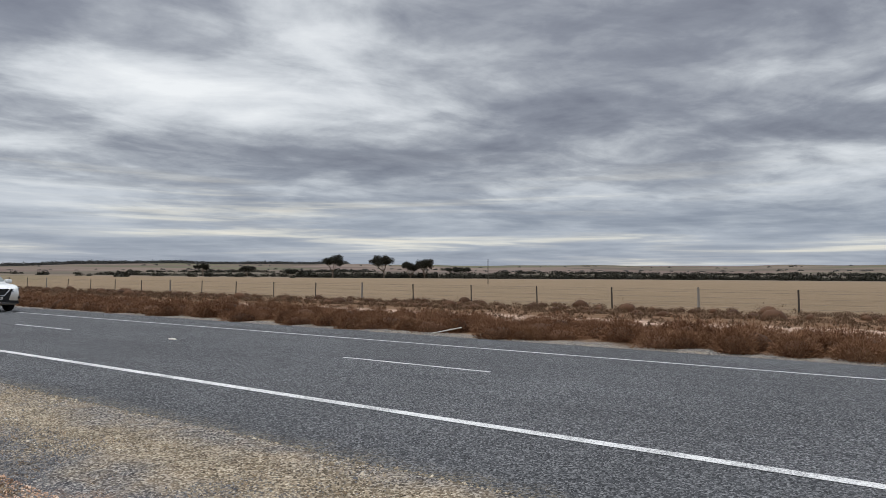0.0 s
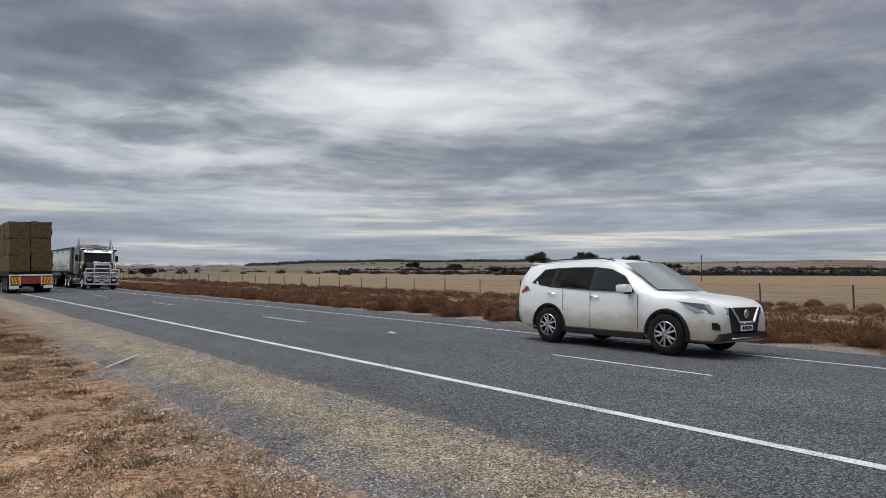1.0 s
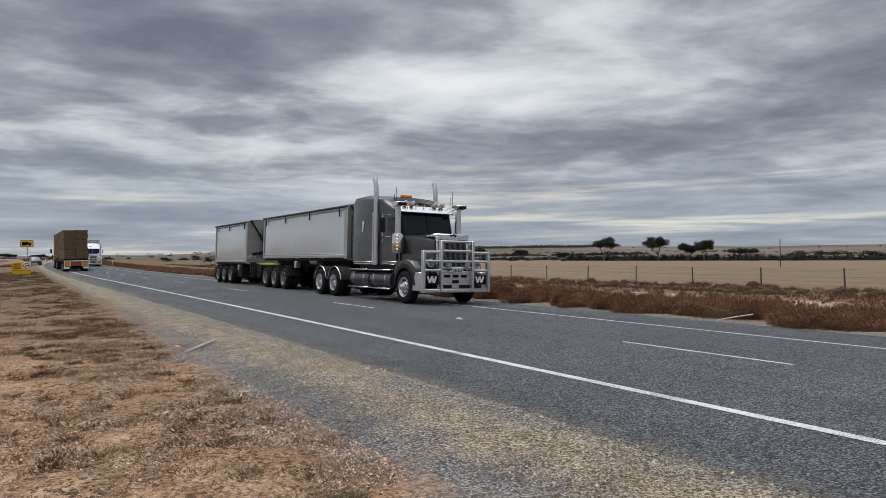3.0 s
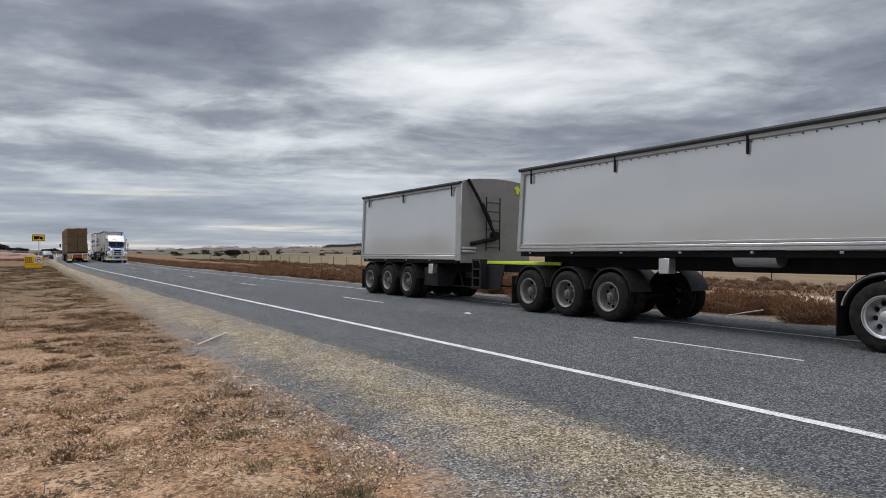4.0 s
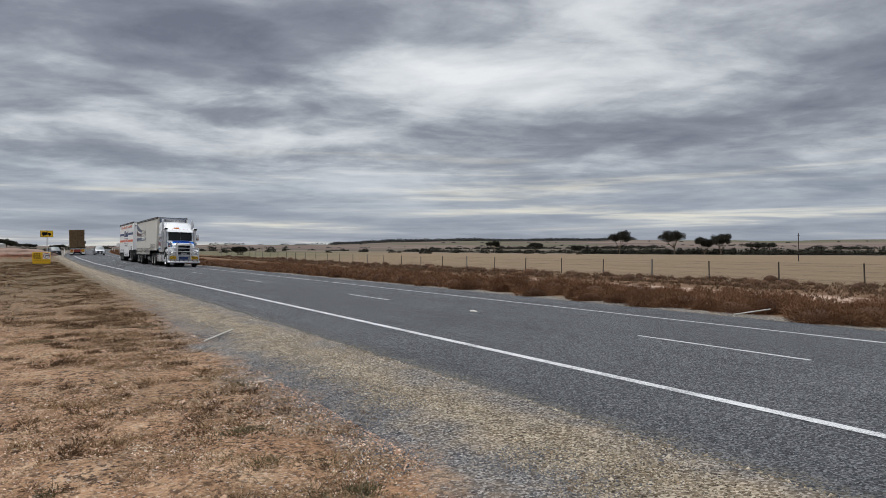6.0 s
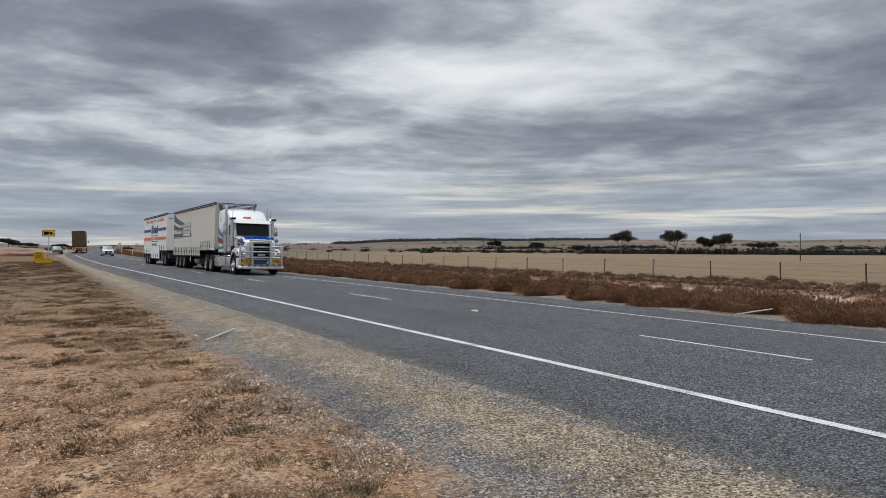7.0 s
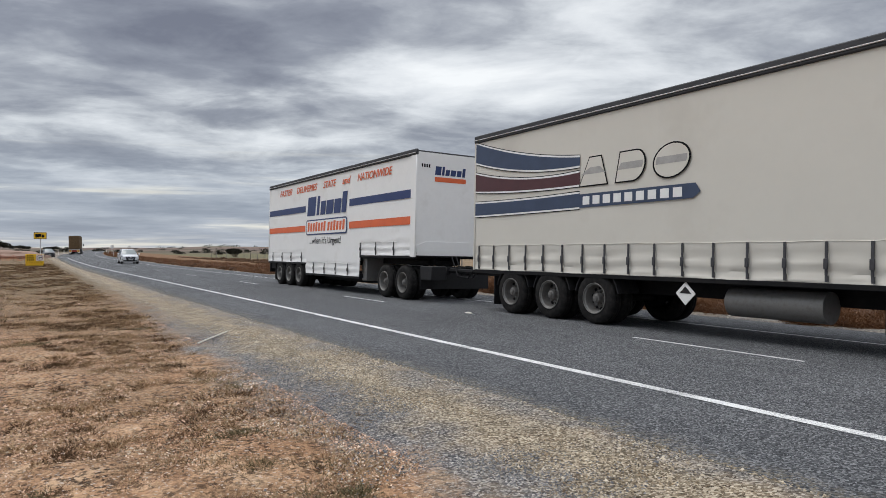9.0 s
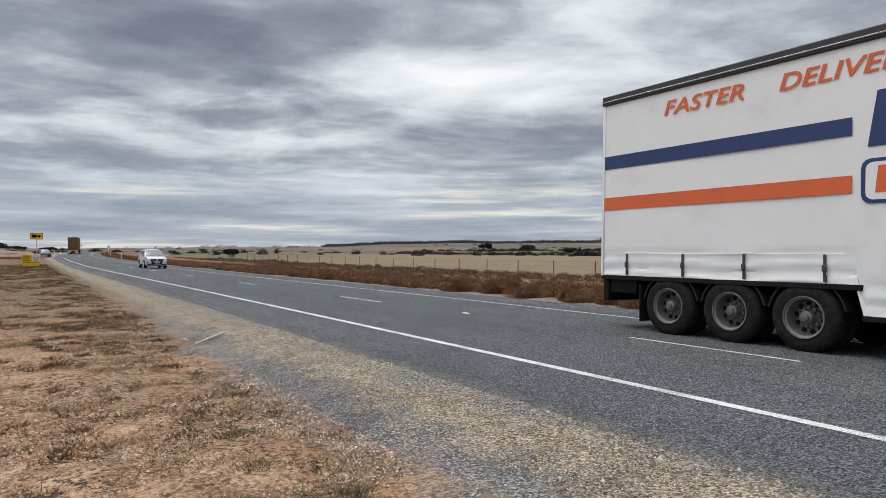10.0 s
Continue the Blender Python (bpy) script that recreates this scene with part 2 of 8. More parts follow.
def ground_material():
    m = bpy.data.materials.new("roadside_ground")
    m.use_nodes = True
    nt = m.node_tree
    bsdf = nt.nodes["Principled BSDF"]
    pos, (x, y, z) = world_pos(nt)
    wob = noise_at(nt, pos, 0.9, 6.0, 0.65)
    yy = math_node(nt, "ADD", y, math_node(nt, "MULTIPLY", math_node(nt, "SUBTRACT", wob, 0.5), 1.9))
    # colours of the single zones, each with grain
    v = nd(nt, "ShaderNodeTexVoronoi", Scale=62.0)
    nt.links.new(pos, v.inputs["Vector"])
    bw = nd(nt, "ShaderNodeRGBToBW")
    nt.links.new(v.outputs["Color"], bw.inputs[0])
    grain = noise_at(nt, pos, 28.0, 5.0, 0.7)
    mid = noise_at(nt, pos, 3.0, 6.0, 0.65)
    wide = noise_at(nt, pos, 0.9, 7.0, 0.68)
    dirt = ramp(nt, mid, [(0.30, (0.26, 0.135, 0.072)), (0.5, (0.46, 0.275, 0.160)), (0.72, (0.67, 0.47, 0.305))])
    dry = ramp(nt, grain, [(0.3, (0.085, 0.052, 0.029)), (0.55, (0.20, 0.13, 0.073)), (0.75, (0.36, 0.255, 0.155))])
    dirt = mix(nt, ramp(nt, wide, [(0.40, 0.05), (0.60, 0.5)]), dirt, dry)
    dirt = mix(nt, 0.8, dirt, ramp(nt, grain, [(0.3, 0.5), (0.7, 1.4)]), "MULTIPLY")
    mat = ramp(nt, grain, [(0.3, (0.075, 0.052, 0.028)), (0.55, (0.165, 0.122, 0.066)), (0.75, (0.29, 0.225, 0.13))])
    grown = ramp(nt, math_node(nt, "ADD", math_node(nt, "MULTIPLY", x, -0.022), math_node(nt, "MULTIPLY", mid, 0.8)), [(0.45, 0.0), (1.05, 0.85)])
    dirt = mix(nt, grown, dirt, mat)
    crumbs = ramp(nt, noise_at(nt, pos, 15.0, 5.0, 0.8), [(0.50, 0.0), (0.54, 0.95)])
    dirt = mix(nt, math_node(nt, "MULTIPLY", crumbs, ramp(nt, noise_at(nt, pos, 1.7, 5.0, 0.7), [(0.36, 0.3), (0.56, 1.0)])), dirt, (0.045, 0.026, 0.016))
    pebble = ramp(nt, bw.outputs[0], [(0.80, 0.0), (0.86, 1.0)])
    dirt = mix(nt, math_node(nt, "MULTIPLY", pebble, 0.7), dirt, (0.55, 0.47, 0.40))
    sand = ramp(nt, bw.outputs[0], [(0.1, (0.055, 0.041, 0.028)), (0.45, (0.24, 0.187, 0.125)), (0.9, (0.62, 0.54, 0.42))])
    sand = mix(nt, 0.5, sand, ramp(nt, grain, [(0.3, 0.6), (0.7, 1.4)]), "MULTIPLY")
    sand = mix(nt, 0.8, sand, ramp(nt, mid, [(0.3, 0.45), (0.7, 1.2)]), "MULTIPLY")
    grey = ramp(nt, bw.outputs[0], [(0.1, (0.028, 0.028, 0.031)), (0.5, (0.125, 0.122, 0.124)), (0.9, (0.48, 0.45, 0.41))])
    grey = mix(nt, ramp(nt, mid, [(0.45, 0.0), (0.7, 0.6)]), grey, (0.27, 0.20, 0.13))
    pink = ramp(nt, mid, [(0.3, (0.38, 0.26, 0.19)), (0.7, (0.58, 0.43, 0.33))])
    scrub = ramp(nt, mid, [(0.3, (0.11, 0.06, 0.033)), (0.7, (0.23, 0.14, 0.08))])
    stubble = ramp(nt, noise_at(nt, pos, 1.0, 6.0, 0.65, (0.12, 0.6, 1)), [(0.3, (0.165, 0.118, 0.072)), (0.7, (0.245, 0.178, 0.113))])
    green = ramp(nt, noise_at(nt, pos, 0.02, 4.0), [(0.34, 0.25), (0.55, 0.9)])
    stubble = mix(nt, math_node(nt, "MULTIPLY", green, ramp(nt, math_node(nt, "MULTIPLY", math_node(nt, "ADD", x, math_node(nt, "MULTIPLY", y, 1.7)), -0.01), [(0.3, 0.0), (0.9, 0.9)])), stubble, (0.105, 0.108, 0.060))
    # tillage lines on the paddock
    till = nd(nt, "ShaderNodeTexWave", Scale=0.16, Distortion=1.5, Detail=2.0)
    tm = nd(nt, "ShaderNodeMapping")
    tm.inputs["Rotation"].default_value = (0, 0, radians(72))
    link_all(nt, [(pos, tm.inputs[0]), (tm.outputs[0], till.inputs["Vector"])])
    stubble = mix(nt, 0.16, stubble, ramp(nt, till.outputs["Fac"], [(0.2, 0.6), (0.9, 1.35)]), "MULTIPLY")
    # far paddocks in long strips
    far_cell = nd(nt, "ShaderNodeTexVoronoi", Scale=1.0)
    fm = nd(nt, "ShaderNodeMapping")
    fm.inputs["Scale"].default_value = (0.0016, 0.0042, 0)
    fm.inputs["Rotation"].default_value = (0, 0, radians(24))
    link_all(nt, [(pos, fm.inputs[0]), (fm.outputs[0], far_cell.inputs["Vector"])])
    fb = nd(nt, "ShaderNodeRGBToBW")
    nt.links.new(far_cell.outputs["Color"], fb.inputs[0])
    fields = ramp(nt, fb.outputs[0], [(0.2, (0.125, 0.10, 0.078)), (0.4, (0.12, 0.115, 0.07)), (0.55, (0.19, 0.145, 0.115)), (0.7, (0.145, 0.10, 0.088)), (0.85, (0.215, 0.17, 0.135))])
    fields = mix(nt, 0.6, fields, ramp(nt, noise_at(nt, pos, 0.004, 6.0, 0.7), [(0.3, 0.45), (0.7, 1.05)]), "MULTIPLY")

    def step(lo, hi):
        return ramp(nt, math_node(nt, "MULTIPLY", math_node(nt, "ADD", yy, -lo), 1.0 / (hi - lo), True), [(0.0, 0.0), (1.0, 1.0)])
    grey_here = math_node(nt, "MULTIPLY", step(-6.5, -5.9), ramp(nt, math_node(nt, "MULTIPLY", math_node(nt, "ADD", x, 16), 0.05), [(0.1, 0.15), (0.6, 1.0)]))
    col = mix(nt, grey_here, dirt, grey)
    sandy = math_node(nt, "MULTIPLY", step(-5.8, -5.3), math_node(nt, "SUBTRACT", 1.0, math_node(nt, "MULTIPLY", math_node(nt, "MULTIPLY", step(-4.9, -4.5), 0.75), math_node(nt, "SUBTRACT", 1.0, step(0.0, 1.0)))))
    col = mix(nt, sandy, mix(nt, step(-5.8, -5.3), col, grey), sand)
    col = mix(nt, math_node(nt, "MULTIPLY", step(3.5, 4.0), 0.75), col, grey)
    col = mix(nt, step(6.0, 6.5), col, scrub)
    flat_pink = math_node(nt, "MULTIPLY", step(10.0, 10.5), math_node(nt, "SUBTRACT", 1.0, step(12.6, 13.6)))
    col = mix(nt, math_node(nt, "MULTIPLY", flat_pink, ramp(nt, math_node(nt, "MULTIPLY", math_node(nt, "ADD", x, 40), 0.02), [(0.0, 0.0), (0.5, 1.0)])), col, pink)
    col = mix(nt, step(28.0, 30.0), col, stubble)
    away = nd(nt, "ShaderNodeVectorMath", operation="LENGTH")
    nt.links.new(pos, away.inputs[0])
    col = mix(nt, ramp(nt, math_node(nt, "MULTIPLY", away.outputs["Value"], 0.001), [(0.24, 0.0), (0.30, 1.0)]), col, fields)
    nt.links.new(col, bsdf.inputs["Base Color"])
    bsdf.inputs["Roughness"].default_value = 0.95
    bsdf.inputs["Specular IOR Level"].default_value = 0.15
    b = nd(nt, "ShaderNodeBump", Strength=0.8, Distance=0.03)
    h = math_node(nt, "ADD", math_node(nt, "MULTIPLY", v.outputs["Distance"], -0.6), math_node(nt, "ADD", grain, mid))
    link_all(nt, [(h, b.inputs["Height"]), (b.outputs[0], bsdf.inputs["Normal"])])
    return m


def leaf_material(name, stops, rough=0.8, spread=0.55):
    """Twigs and leaves, each clump and blade of its own shade."""
    m = bpy.data.materials.new(name)
    m.use_nodes = True
    nt = m.node_tree
    bsdf = nt.nodes["Principled BSDF"]
    g = nd(nt, "ShaderNodeNewGeometry")
    n = noise_at(nt, g.outputs["Position"], 1.3, 4.0)
    f = math_node(nt, "ADD", math_node(nt, "MULTIPLY", g.outputs["Random Per Island"], spread), math_node(nt, "MULTIPLY", n, 1.05 - spread))
    nt.links.new(ramp(nt, f, stops), bsdf.inputs["Base Color"])
    bsdf.inputs["Roughness"].default_value = rough
    bsdf.inputs["Specular IOR Level"].default_value = 0.2
    return m


ASPHALT, PAINT_LINE, GROUND = asphalt_material(), line_paint_material(), ground_material()


# ---------------------------------------------------------------- mesh helpers
def mesh_of(name, verts, faces, mats, smooth=False, index=None):
    me = bpy.data.meshes.new(name)
    me.from_pydata([tuple(v) for v in verts], [], [tuple(f) for f in faces])
    for m in (mats if isinstance(mats, (list, tuple)) else [mats]):
        me.materials.append(m)
    if index is not None:
        me.polygons.foreach_set("material_index", index)
    if smooth:
        me.polygons.foreach_set("use_smooth", [True] * len(me.polygons))
    me.update()
    return me


def part(name, bm, material, parent=None, label="", smooth=40):
    """Links a bmesh as one mesh object under a thing or under a part."""
    bmesh.ops.recalc_face_normals(bm, faces=bm.faces)
    me = bpy.data.meshes.new(name)
    bm.to_mesh(me)
    bm.free()
    for m in (material if isinstance(material, (list, tuple)) else [material]):
        me.materials.append(m)
    if smooth:
        me.polygons.foreach_set("use_smooth", [True] * len(me.polygons))
        me.set_sharp_from_angle(angle=radians(smooth))
    ob = new(name, me)
    ob.parent = parent
    if label:
        tagged(ob, label)
    return ob


def box(bm, x0, x1, y0, y1, z0, z1, bevel=0.0, mat=0, seg=1):
    m = Matrix.LocRotScale(((x0 + x1) / 2, (y0 + y1) / 2, (z0 + z1) / 2), None, (abs(x1 - x0), abs(y1 - y0), abs(z1 - z0)))
    r = bmesh.ops.create_cube(bm, size=1, matrix=m)
    faces = list({f for v in r["verts"] for f in v.link_faces})
    for f in faces:
        f.material_index = mat
    if bevel:
        edges = list({e for v in r["verts"] for e in v.link_edges})
        g = bmesh.ops.bevel(bm, geom=edges, offset=bevel, segments=seg, affect="EDGES", profile=0.6)
        for f in g["faces"]:
            f.material_index = mat
    return bm


def tube(bm, points, r, seg=10, cap=True, mat=0):
    """A round bar along points; r is one radius or one a point."""
    pts = [Vector(p) for p in points]
    rs = r if isinstance(r, (list, tuple)) else [r] * len(pts)
    rings = []
    side = None
    for i, p in enumerate(pts):
        d = (pts[min(i + 1, len(pts) - 1)] - pts[max(i - 1, 0)]).normalized()
        if side is None:
            side = d.orthogonal().normalized()
        side = (side - d * side.dot(d)).normalized()
        up = d.cross(side)
        rings.append([bm.verts.new(p + (side * math.cos(2 * math.pi * k / seg) + up * math.sin(2 * math.pi * k / seg)) * rs[i]) for k in range(seg)])
    for a, b in zip(rings, rings[1:]):
        for k in range(seg):
            bm.faces.new((a[k], a[(k + 1) % seg], b[(k + 1) % seg], b[k])).material_index = mat
    if cap:
        for ring in (rings[0], rings[-1]):
            bm.faces.new(ring).material_index = mat
    return bm


def lathe(bm, profile, centre=(0, 0, 0), axis="y", seg=28, mat=0, cap=False):
    """Turns a profile of (along, radius) pairs round an axis through centre."""
    rings = []
    c = Vector(centre)
    for a, r in profile:
        ring = []
        for k in range(seg):
            t = 2 * math.pi * k / seg
            p = (r * math.cos(t), a, r * math.sin(t)) if axis == "y" else ((a, r * math.cos(t), r * math.sin(t)) if axis == "x" else (r * math.cos(t), r * math.sin(t), a))
            ring.append(bm.verts.new(c + Vector(p)))
        rings.append(ring)
    for a, b in zip(rings, rings[1:]):
        for k in range(seg):
            bm.faces.new((a[k], a[(k + 1) % seg], b[(k + 1) % seg], b[k])).material_index = mat
    if cap and profile[0][1] > 1e-4:
        bm.faces.new(rings[0]).material_index = mat
    if cap and profile[-1][1] > 1e-4:
        bm.faces.new(rings[-1]).material_index = mat
    return bm


def plate(bm, outline, y0, y1, mat=0, axis="y", bevel=0.0):
    """A flat outline of (a, b) pairs made solid between two places along an axis."""
    def at(a, b, y):
        return (a, y, b) if axis == "y" else ((y, a, b) if axis == "x" else (a, b, y))
    lo = [bm.verts.new(at(a, b, y0)) for a, b in outline]
    hi = [bm.verts.new(at(a, b, y1)) for a, b in outline]
    n = len(lo)
    made = [bm.faces.new(lo), bm.faces.new(hi[::-1])]
    made += [bm.faces.new((lo[i], lo[(i + 1) % n], hi[(i + 1) % n], hi[i])) for i in range(n)]
    for f in made:
        f.material_index = mat
    if bevel:
        g = bmesh.ops.bevel(bm, geom=list({e for f in made for e in f.edges}), offset=bevel, segments=1, affect="EDGES")
        for f in g["faces"]:
            f.material_index = mat
    return bm


def empty(name, m=None):
    ob = new(name)
    ob.empty_display_size = 0.3
    if m is not None:
        ob.matrix_basis = m
    return ob


# ---------------------------------------------------------------- the lie of the land
def smooth01(v):
    v = np.clip(v, 0, 1)
    return v * v * (3 - 2 * v)


def road_offset(x):
    """How far the road's middle lies off y = 0: a slight bend far up the road."""
    a = np.clip(-np.asarray(x, float) - 90, 0, None)
    bend = np.where(a < 121, 0.00035 * a * a, 0.00035 * 121 ** 2 + 0.0847 * (a - 121))
    return bend - 0.42 * smooth01((-np.asarray(x, float) - 5) / 60)


def rise(x):
    return 0.0055 * np.clip(-np.asarray(x, float) - 70, 0, 500)


HILL_AZ = (-180, -60, -10, 20, 44, 50, 58, 65, 72, 79, 90, 120, 180)
HILL_EL = (0.4, 0.5, 0.74, 0.72, 0.74, 0.74, 0.66, 0.53, 0.38, 0.30, 0.26, 0.4, 0.4)


def ground_z(x, y):
    x, y = np.asarray(x, float), np.asarray(y, float)
    q = y - road_offset(x)
    z = np.interp(q, (-60, -14, -8.5, -6.2, -4.35, 0, 5.2, 8.8, 10.2, 16, 20, 30, 60), (-0.1, -0.2, -0.24, -0.18, -0.087, 0.0, -0.104, -0.2, -0.04, -0.06, -0.4, -0.6, -0.6))
    dx, dy = x - 7.7, y + 8.5
    r = np.hypot(dx, dy)
    az = np.degrees(np.arctan2(-dx, dy))
    el = np.interp(az, HILL_AZ, HILL_EL) + 0.05 * np.sin(az * 0.35) + 0.03 * np.sin(az * 0.9 + 1)
    ridge = 1.4 + 2600 * np.tan(np.radians(el))
    lift = smooth01((r - 330) / 2300) ** 1.15 * ridge * np.where(r > 2600, 1 - 0.1 * smooth01((r - 2600) / 1500), 1)
    swell = 1.6 * np.sin(x * 0.006 + 1) * np.sin(y * 0.008) * smooth01((r - 380) / 600)
    return z + rise(x) * (1 - smooth01((r - 700) / 800)) * (1 - smooth01((np.abs(q) - 60) / 200)) + lift + swell


def axis_steps(lo, hi, fine_lo, fine_hi, step, grow=1.07):
    mid = list(np.arange(fine_lo, fine_hi, step))
    out, d = [], step
    v = fine_hi
    while v < hi:
        out.append(v)
        d *= grow
        v += d
    back, d, v = [], step, fine_lo
    while v > lo:
        d *= grow
        v -= d
        back.append(v)
    return np.array(back[::-1] + mid + out + [hi + 50])


def grid_mesh(name, xs, ys, zf, mats):
    X, Y = np.meshgrid(xs, ys, indexing="ij")
    Z = zf(X, Y)
    nx, ny = len(xs), len(ys)
    verts = np.stack([X, Y, Z], -1).reshape(-1, 3)
    i = (np.arange(nx - 1)[:, None] * ny + np.arange(ny - 1)[None]).reshape(-1)
    faces = np.stack([i, i + ny, i + ny + 1, i + 1], -1)
    return mesh_of(name, verts.tolist(), faces.tolist(), mats, smooth=True)


def build_ground():
    xs = axis_steps(-4300, 4300, -9, 11, 0.11)
    ys = axis_steps(-4300, 4300, -12, -4, 0.09)

    def height(X, Y):
        q = Y - road_offset(X)
        z = ground_z(X, Y)
        under = smooth01((q + 4.34) / 0.05) * smooth01((5.18 - q) / 0.05)
        rough = np.zeros_like(X)
        rng = np.random.RandomState(3)
        for k in range(26):
            f = rng.uniform(0.6, 9)
            a = rng.uniform(0, 6.28)
            rough += np.sin((X * np.cos(a) + Y * np.sin(a)) * f + rng.uniform(0, 6.28)) * 0.012 / f ** 0.55
        loose = np.where(q < -4.3, 0.35 + 0.65 * smooth01((-q - 5.6) / 1.0), np.where(q > 5.2, 0.8, 0))
        return z - under * 0.05 + rough * loose
    ob = new("ground", grid_mesh("ground", xs, ys, height, GROUND))
    tagged(ob, "dry orange dirt, gravel and stubble paddocks", "ground", kind="structure")


def strip(name, stations, profile, mat, lift=0.0):
    """A band laid along the road: profile of (across, drop) pairs at each station."""
    verts, faces = [], []
    n = len(profile)
    for x in stations:
        o, r = float(road_offset(x)), float(rise(x))
        for q, dz in profile:
            verts.append((x, o + q, -0.02 * abs(q) + r + dz + lift))
    for i in range(len(stations) - 1):
        for k in range(n - 1):
            a = i * n + k
            faces.append((a, a + n, a + n + 1, a + 1))
    return mesh_of(name, verts, faces, mat, smooth=True)


def build_road():
    far = list(np.arange(-470, -60, 5.0)) + list(np.arange(-60, 40, 1.0)) + list(np.arange(40, 260, 10.0))
    road = new("road", strip("road", far, [(-4.36, -0.07), (-4.34, -0.006), (-3.6, 0.004), (-2, 0.006), (0, 0.006), (2, 0.006), (4.4, 0.004), (5.18, -0.004), (5.2, -0.07)], ASPHALT))
    tagged(road, "grey two-lane chip-seal highway", "road", kind="structure")
    for name, q, w in (("edge_line", -2.77, 0.13), ("edge_line", 3.04, 0.10)):
        st = [x for x in far if x < 240 and (q > 0 or x > -131)]
        line = part_strip(name, st, q - w / 2, q + w / 2, road)
        tagged(line, "worn white painted edge line")
    starts = [12.0 * k - 0.05 for k in range(-24, 6)]
    for s in starts:
        st = list(np.linspace(s, s + 2.88, 4))
        part_strip("lane_dash", st, -0.04, 0.04, road)
    # the edge line swings off into the side road
    verts, faces = [], []
    for i in range(15):
        t = i / 14
        a = t * radians(75)
        cx, cy = -131 - 12 * math.sin(a), float(road_offset(-131)) - 2.77 - 12 * (1 - math.cos(a))
        nx, ny = math.sin(a), -math.cos(a)
        for w in (-0.07, 0.07):
            px, py = cx - nx * w, cy - ny * w
            verts.append((px, py, float(ground_z(px, py)) + 0.03))
    faces = [(2 * i, 2 * i + 1, 2 * i + 3, 2 * i + 2) for i in range(14)]
    ob = new("edge_line", mesh_of("edge_line", verts, faces, PAINT_LINE))
    ob.parent = road
    # the mouth of the side road
    verts, faces = [], []
    for i in range(15):
        a = i / 14 * radians(80)
        x = -130 - 13 * math.sin(a)
        y = float(road_offset(x))
        yy = float(road_offset(-130)) - 4.2 - 13 * (1 - math.cos(a))
        for px, py in ((x, y - 3.6), (x, yy)):
            verts.append((px, py, float(ground_z(px, py)) + 0.014))
    faces = [(2 * i, 2 * i + 1, 2 * i + 3, 2 * i + 2) for i in range(14)]
    ob = new("side_road", mesh_of("side_road", verts, faces, ASPHALT))
    tagged(ob, "grey asphalt mouth of a side road", "road", kind="structure")
    return road


def part_strip(name, stations, q0, q1, parent):
    ob = new(name, strip(name, stations, [(q0, 0), (q1, 0)], PAINT_LINE, 0.011))
    ob.parent = parent
    return ob


# ---------------------------------------------------------------- plants and stones in bulk
class Cloud:
    """Gathers loose triangles and quads for one mesh."""

    def __init__(self):
        self.v, self.f, self.n = [], [], 0

    def tris(self, a, b, c):
        k = len(a)
        self.v.append(np.stack([a, b, c], 1).reshape(-1, 3))
        self.f.append(np.arange(k * 3).reshape(-1, 3) + self.n)
        self.n += k * 3

    def shape(self, verts, faces):
        self.v.append(np.asarray(verts, float))
        self.f.append(np.asarray(faces) + self.n)
        self.n += len(verts)

    def object(self, name, mat, smooth=False):
        V, F = np.concatenate(self.v), np.concatenate(self.f)
        me = bpy.data.meshes.new(name)
        me.vertices.add(len(V))
        me.vertices.foreach_set("co", V.reshape(-1))
        me.loops.add(len(F) * 3)
        me.loops.foreach_set("vertex_index", F.reshape(-1).astype(np.int32))
        me.polygons.add(len(F))
        me.polygons.foreach_set("loop_start", np.arange(0, len(F) * 3, 3, dtype=np.int32))
        me.polygons.foreach_set("loop_total", np.full(len(F), 3, dtype=np.int32))
        me.materials.append(mat)
        me.update(calc_edges=True)
        me.validate()
        return new(name, me)


def unit(v):
    return v / np.maximum(1e-9, np.linalg.norm(v, axis=-1, keepdims=True))


def add_bush(cl, rng, x, y, z, radius, height, n, blade=(0.10, 0.26), width=0.02, up=0.55):
    """A twiggy dome: sprigs that start inside it and point out and up."""
    d = unit(rng.normal(size=(n, 3)))
    d[:, 2] = np.abs(d[:, 2])
    rr = rng.uniform(0.25, 1.0, n)[:, None] ** 0.5
    lump = 1 + 0.22 * np.sin(d[:, :1] * 5 + x) * np.cos(d[:, 1:2] * 5 + y)
    p = d * rr * lump * np.array([radius, radius, height]) * 0.85 + np.array([x, y, z])
    way = unit(d * np.array([1, 1, 0.8]) + np.array([0, 0, up]) + rng.normal(0, 0.35, (n, 3)))
    ln = rng.uniform(*blade, n)[:, None]
    side = unit(np.cross(way, rng.normal(size=(n, 3)))) * (width * rng.uniform(0.6, 1.3, n)[:, None])
    cl.tris(p - side, p + side, p + way * ln)


def add_core(cl, rng, x, y, z, radius, height):
    seg, verts, faces = 9, [], []
    for j, (h, r) in enumerate(((0.0, 0.85), (0.45, 0.9), (0.8, 0.55))):
        for k in range(seg):
            t = 2 * math.pi * k / seg
            w = r * radius * rng.uniform(0.75, 1.0)
            verts.append((x + w * math.cos(t), y + w * math.sin(t), z + h * height * rng.uniform(0.85, 1.05)))
    verts.append((x, y, z + height * 0.92))
    for j in range(2):
        for k in range(seg):
            a, b = j * seg + k, j * seg + (k + 1) % seg
            faces += [(a, b, b + seg), (a, b + seg, a + seg)]
    faces += [(2 * seg + k, 2 * seg + (k + 1) % seg, 3 * seg) for k in range(seg)]
    cl.shape(verts, faces)


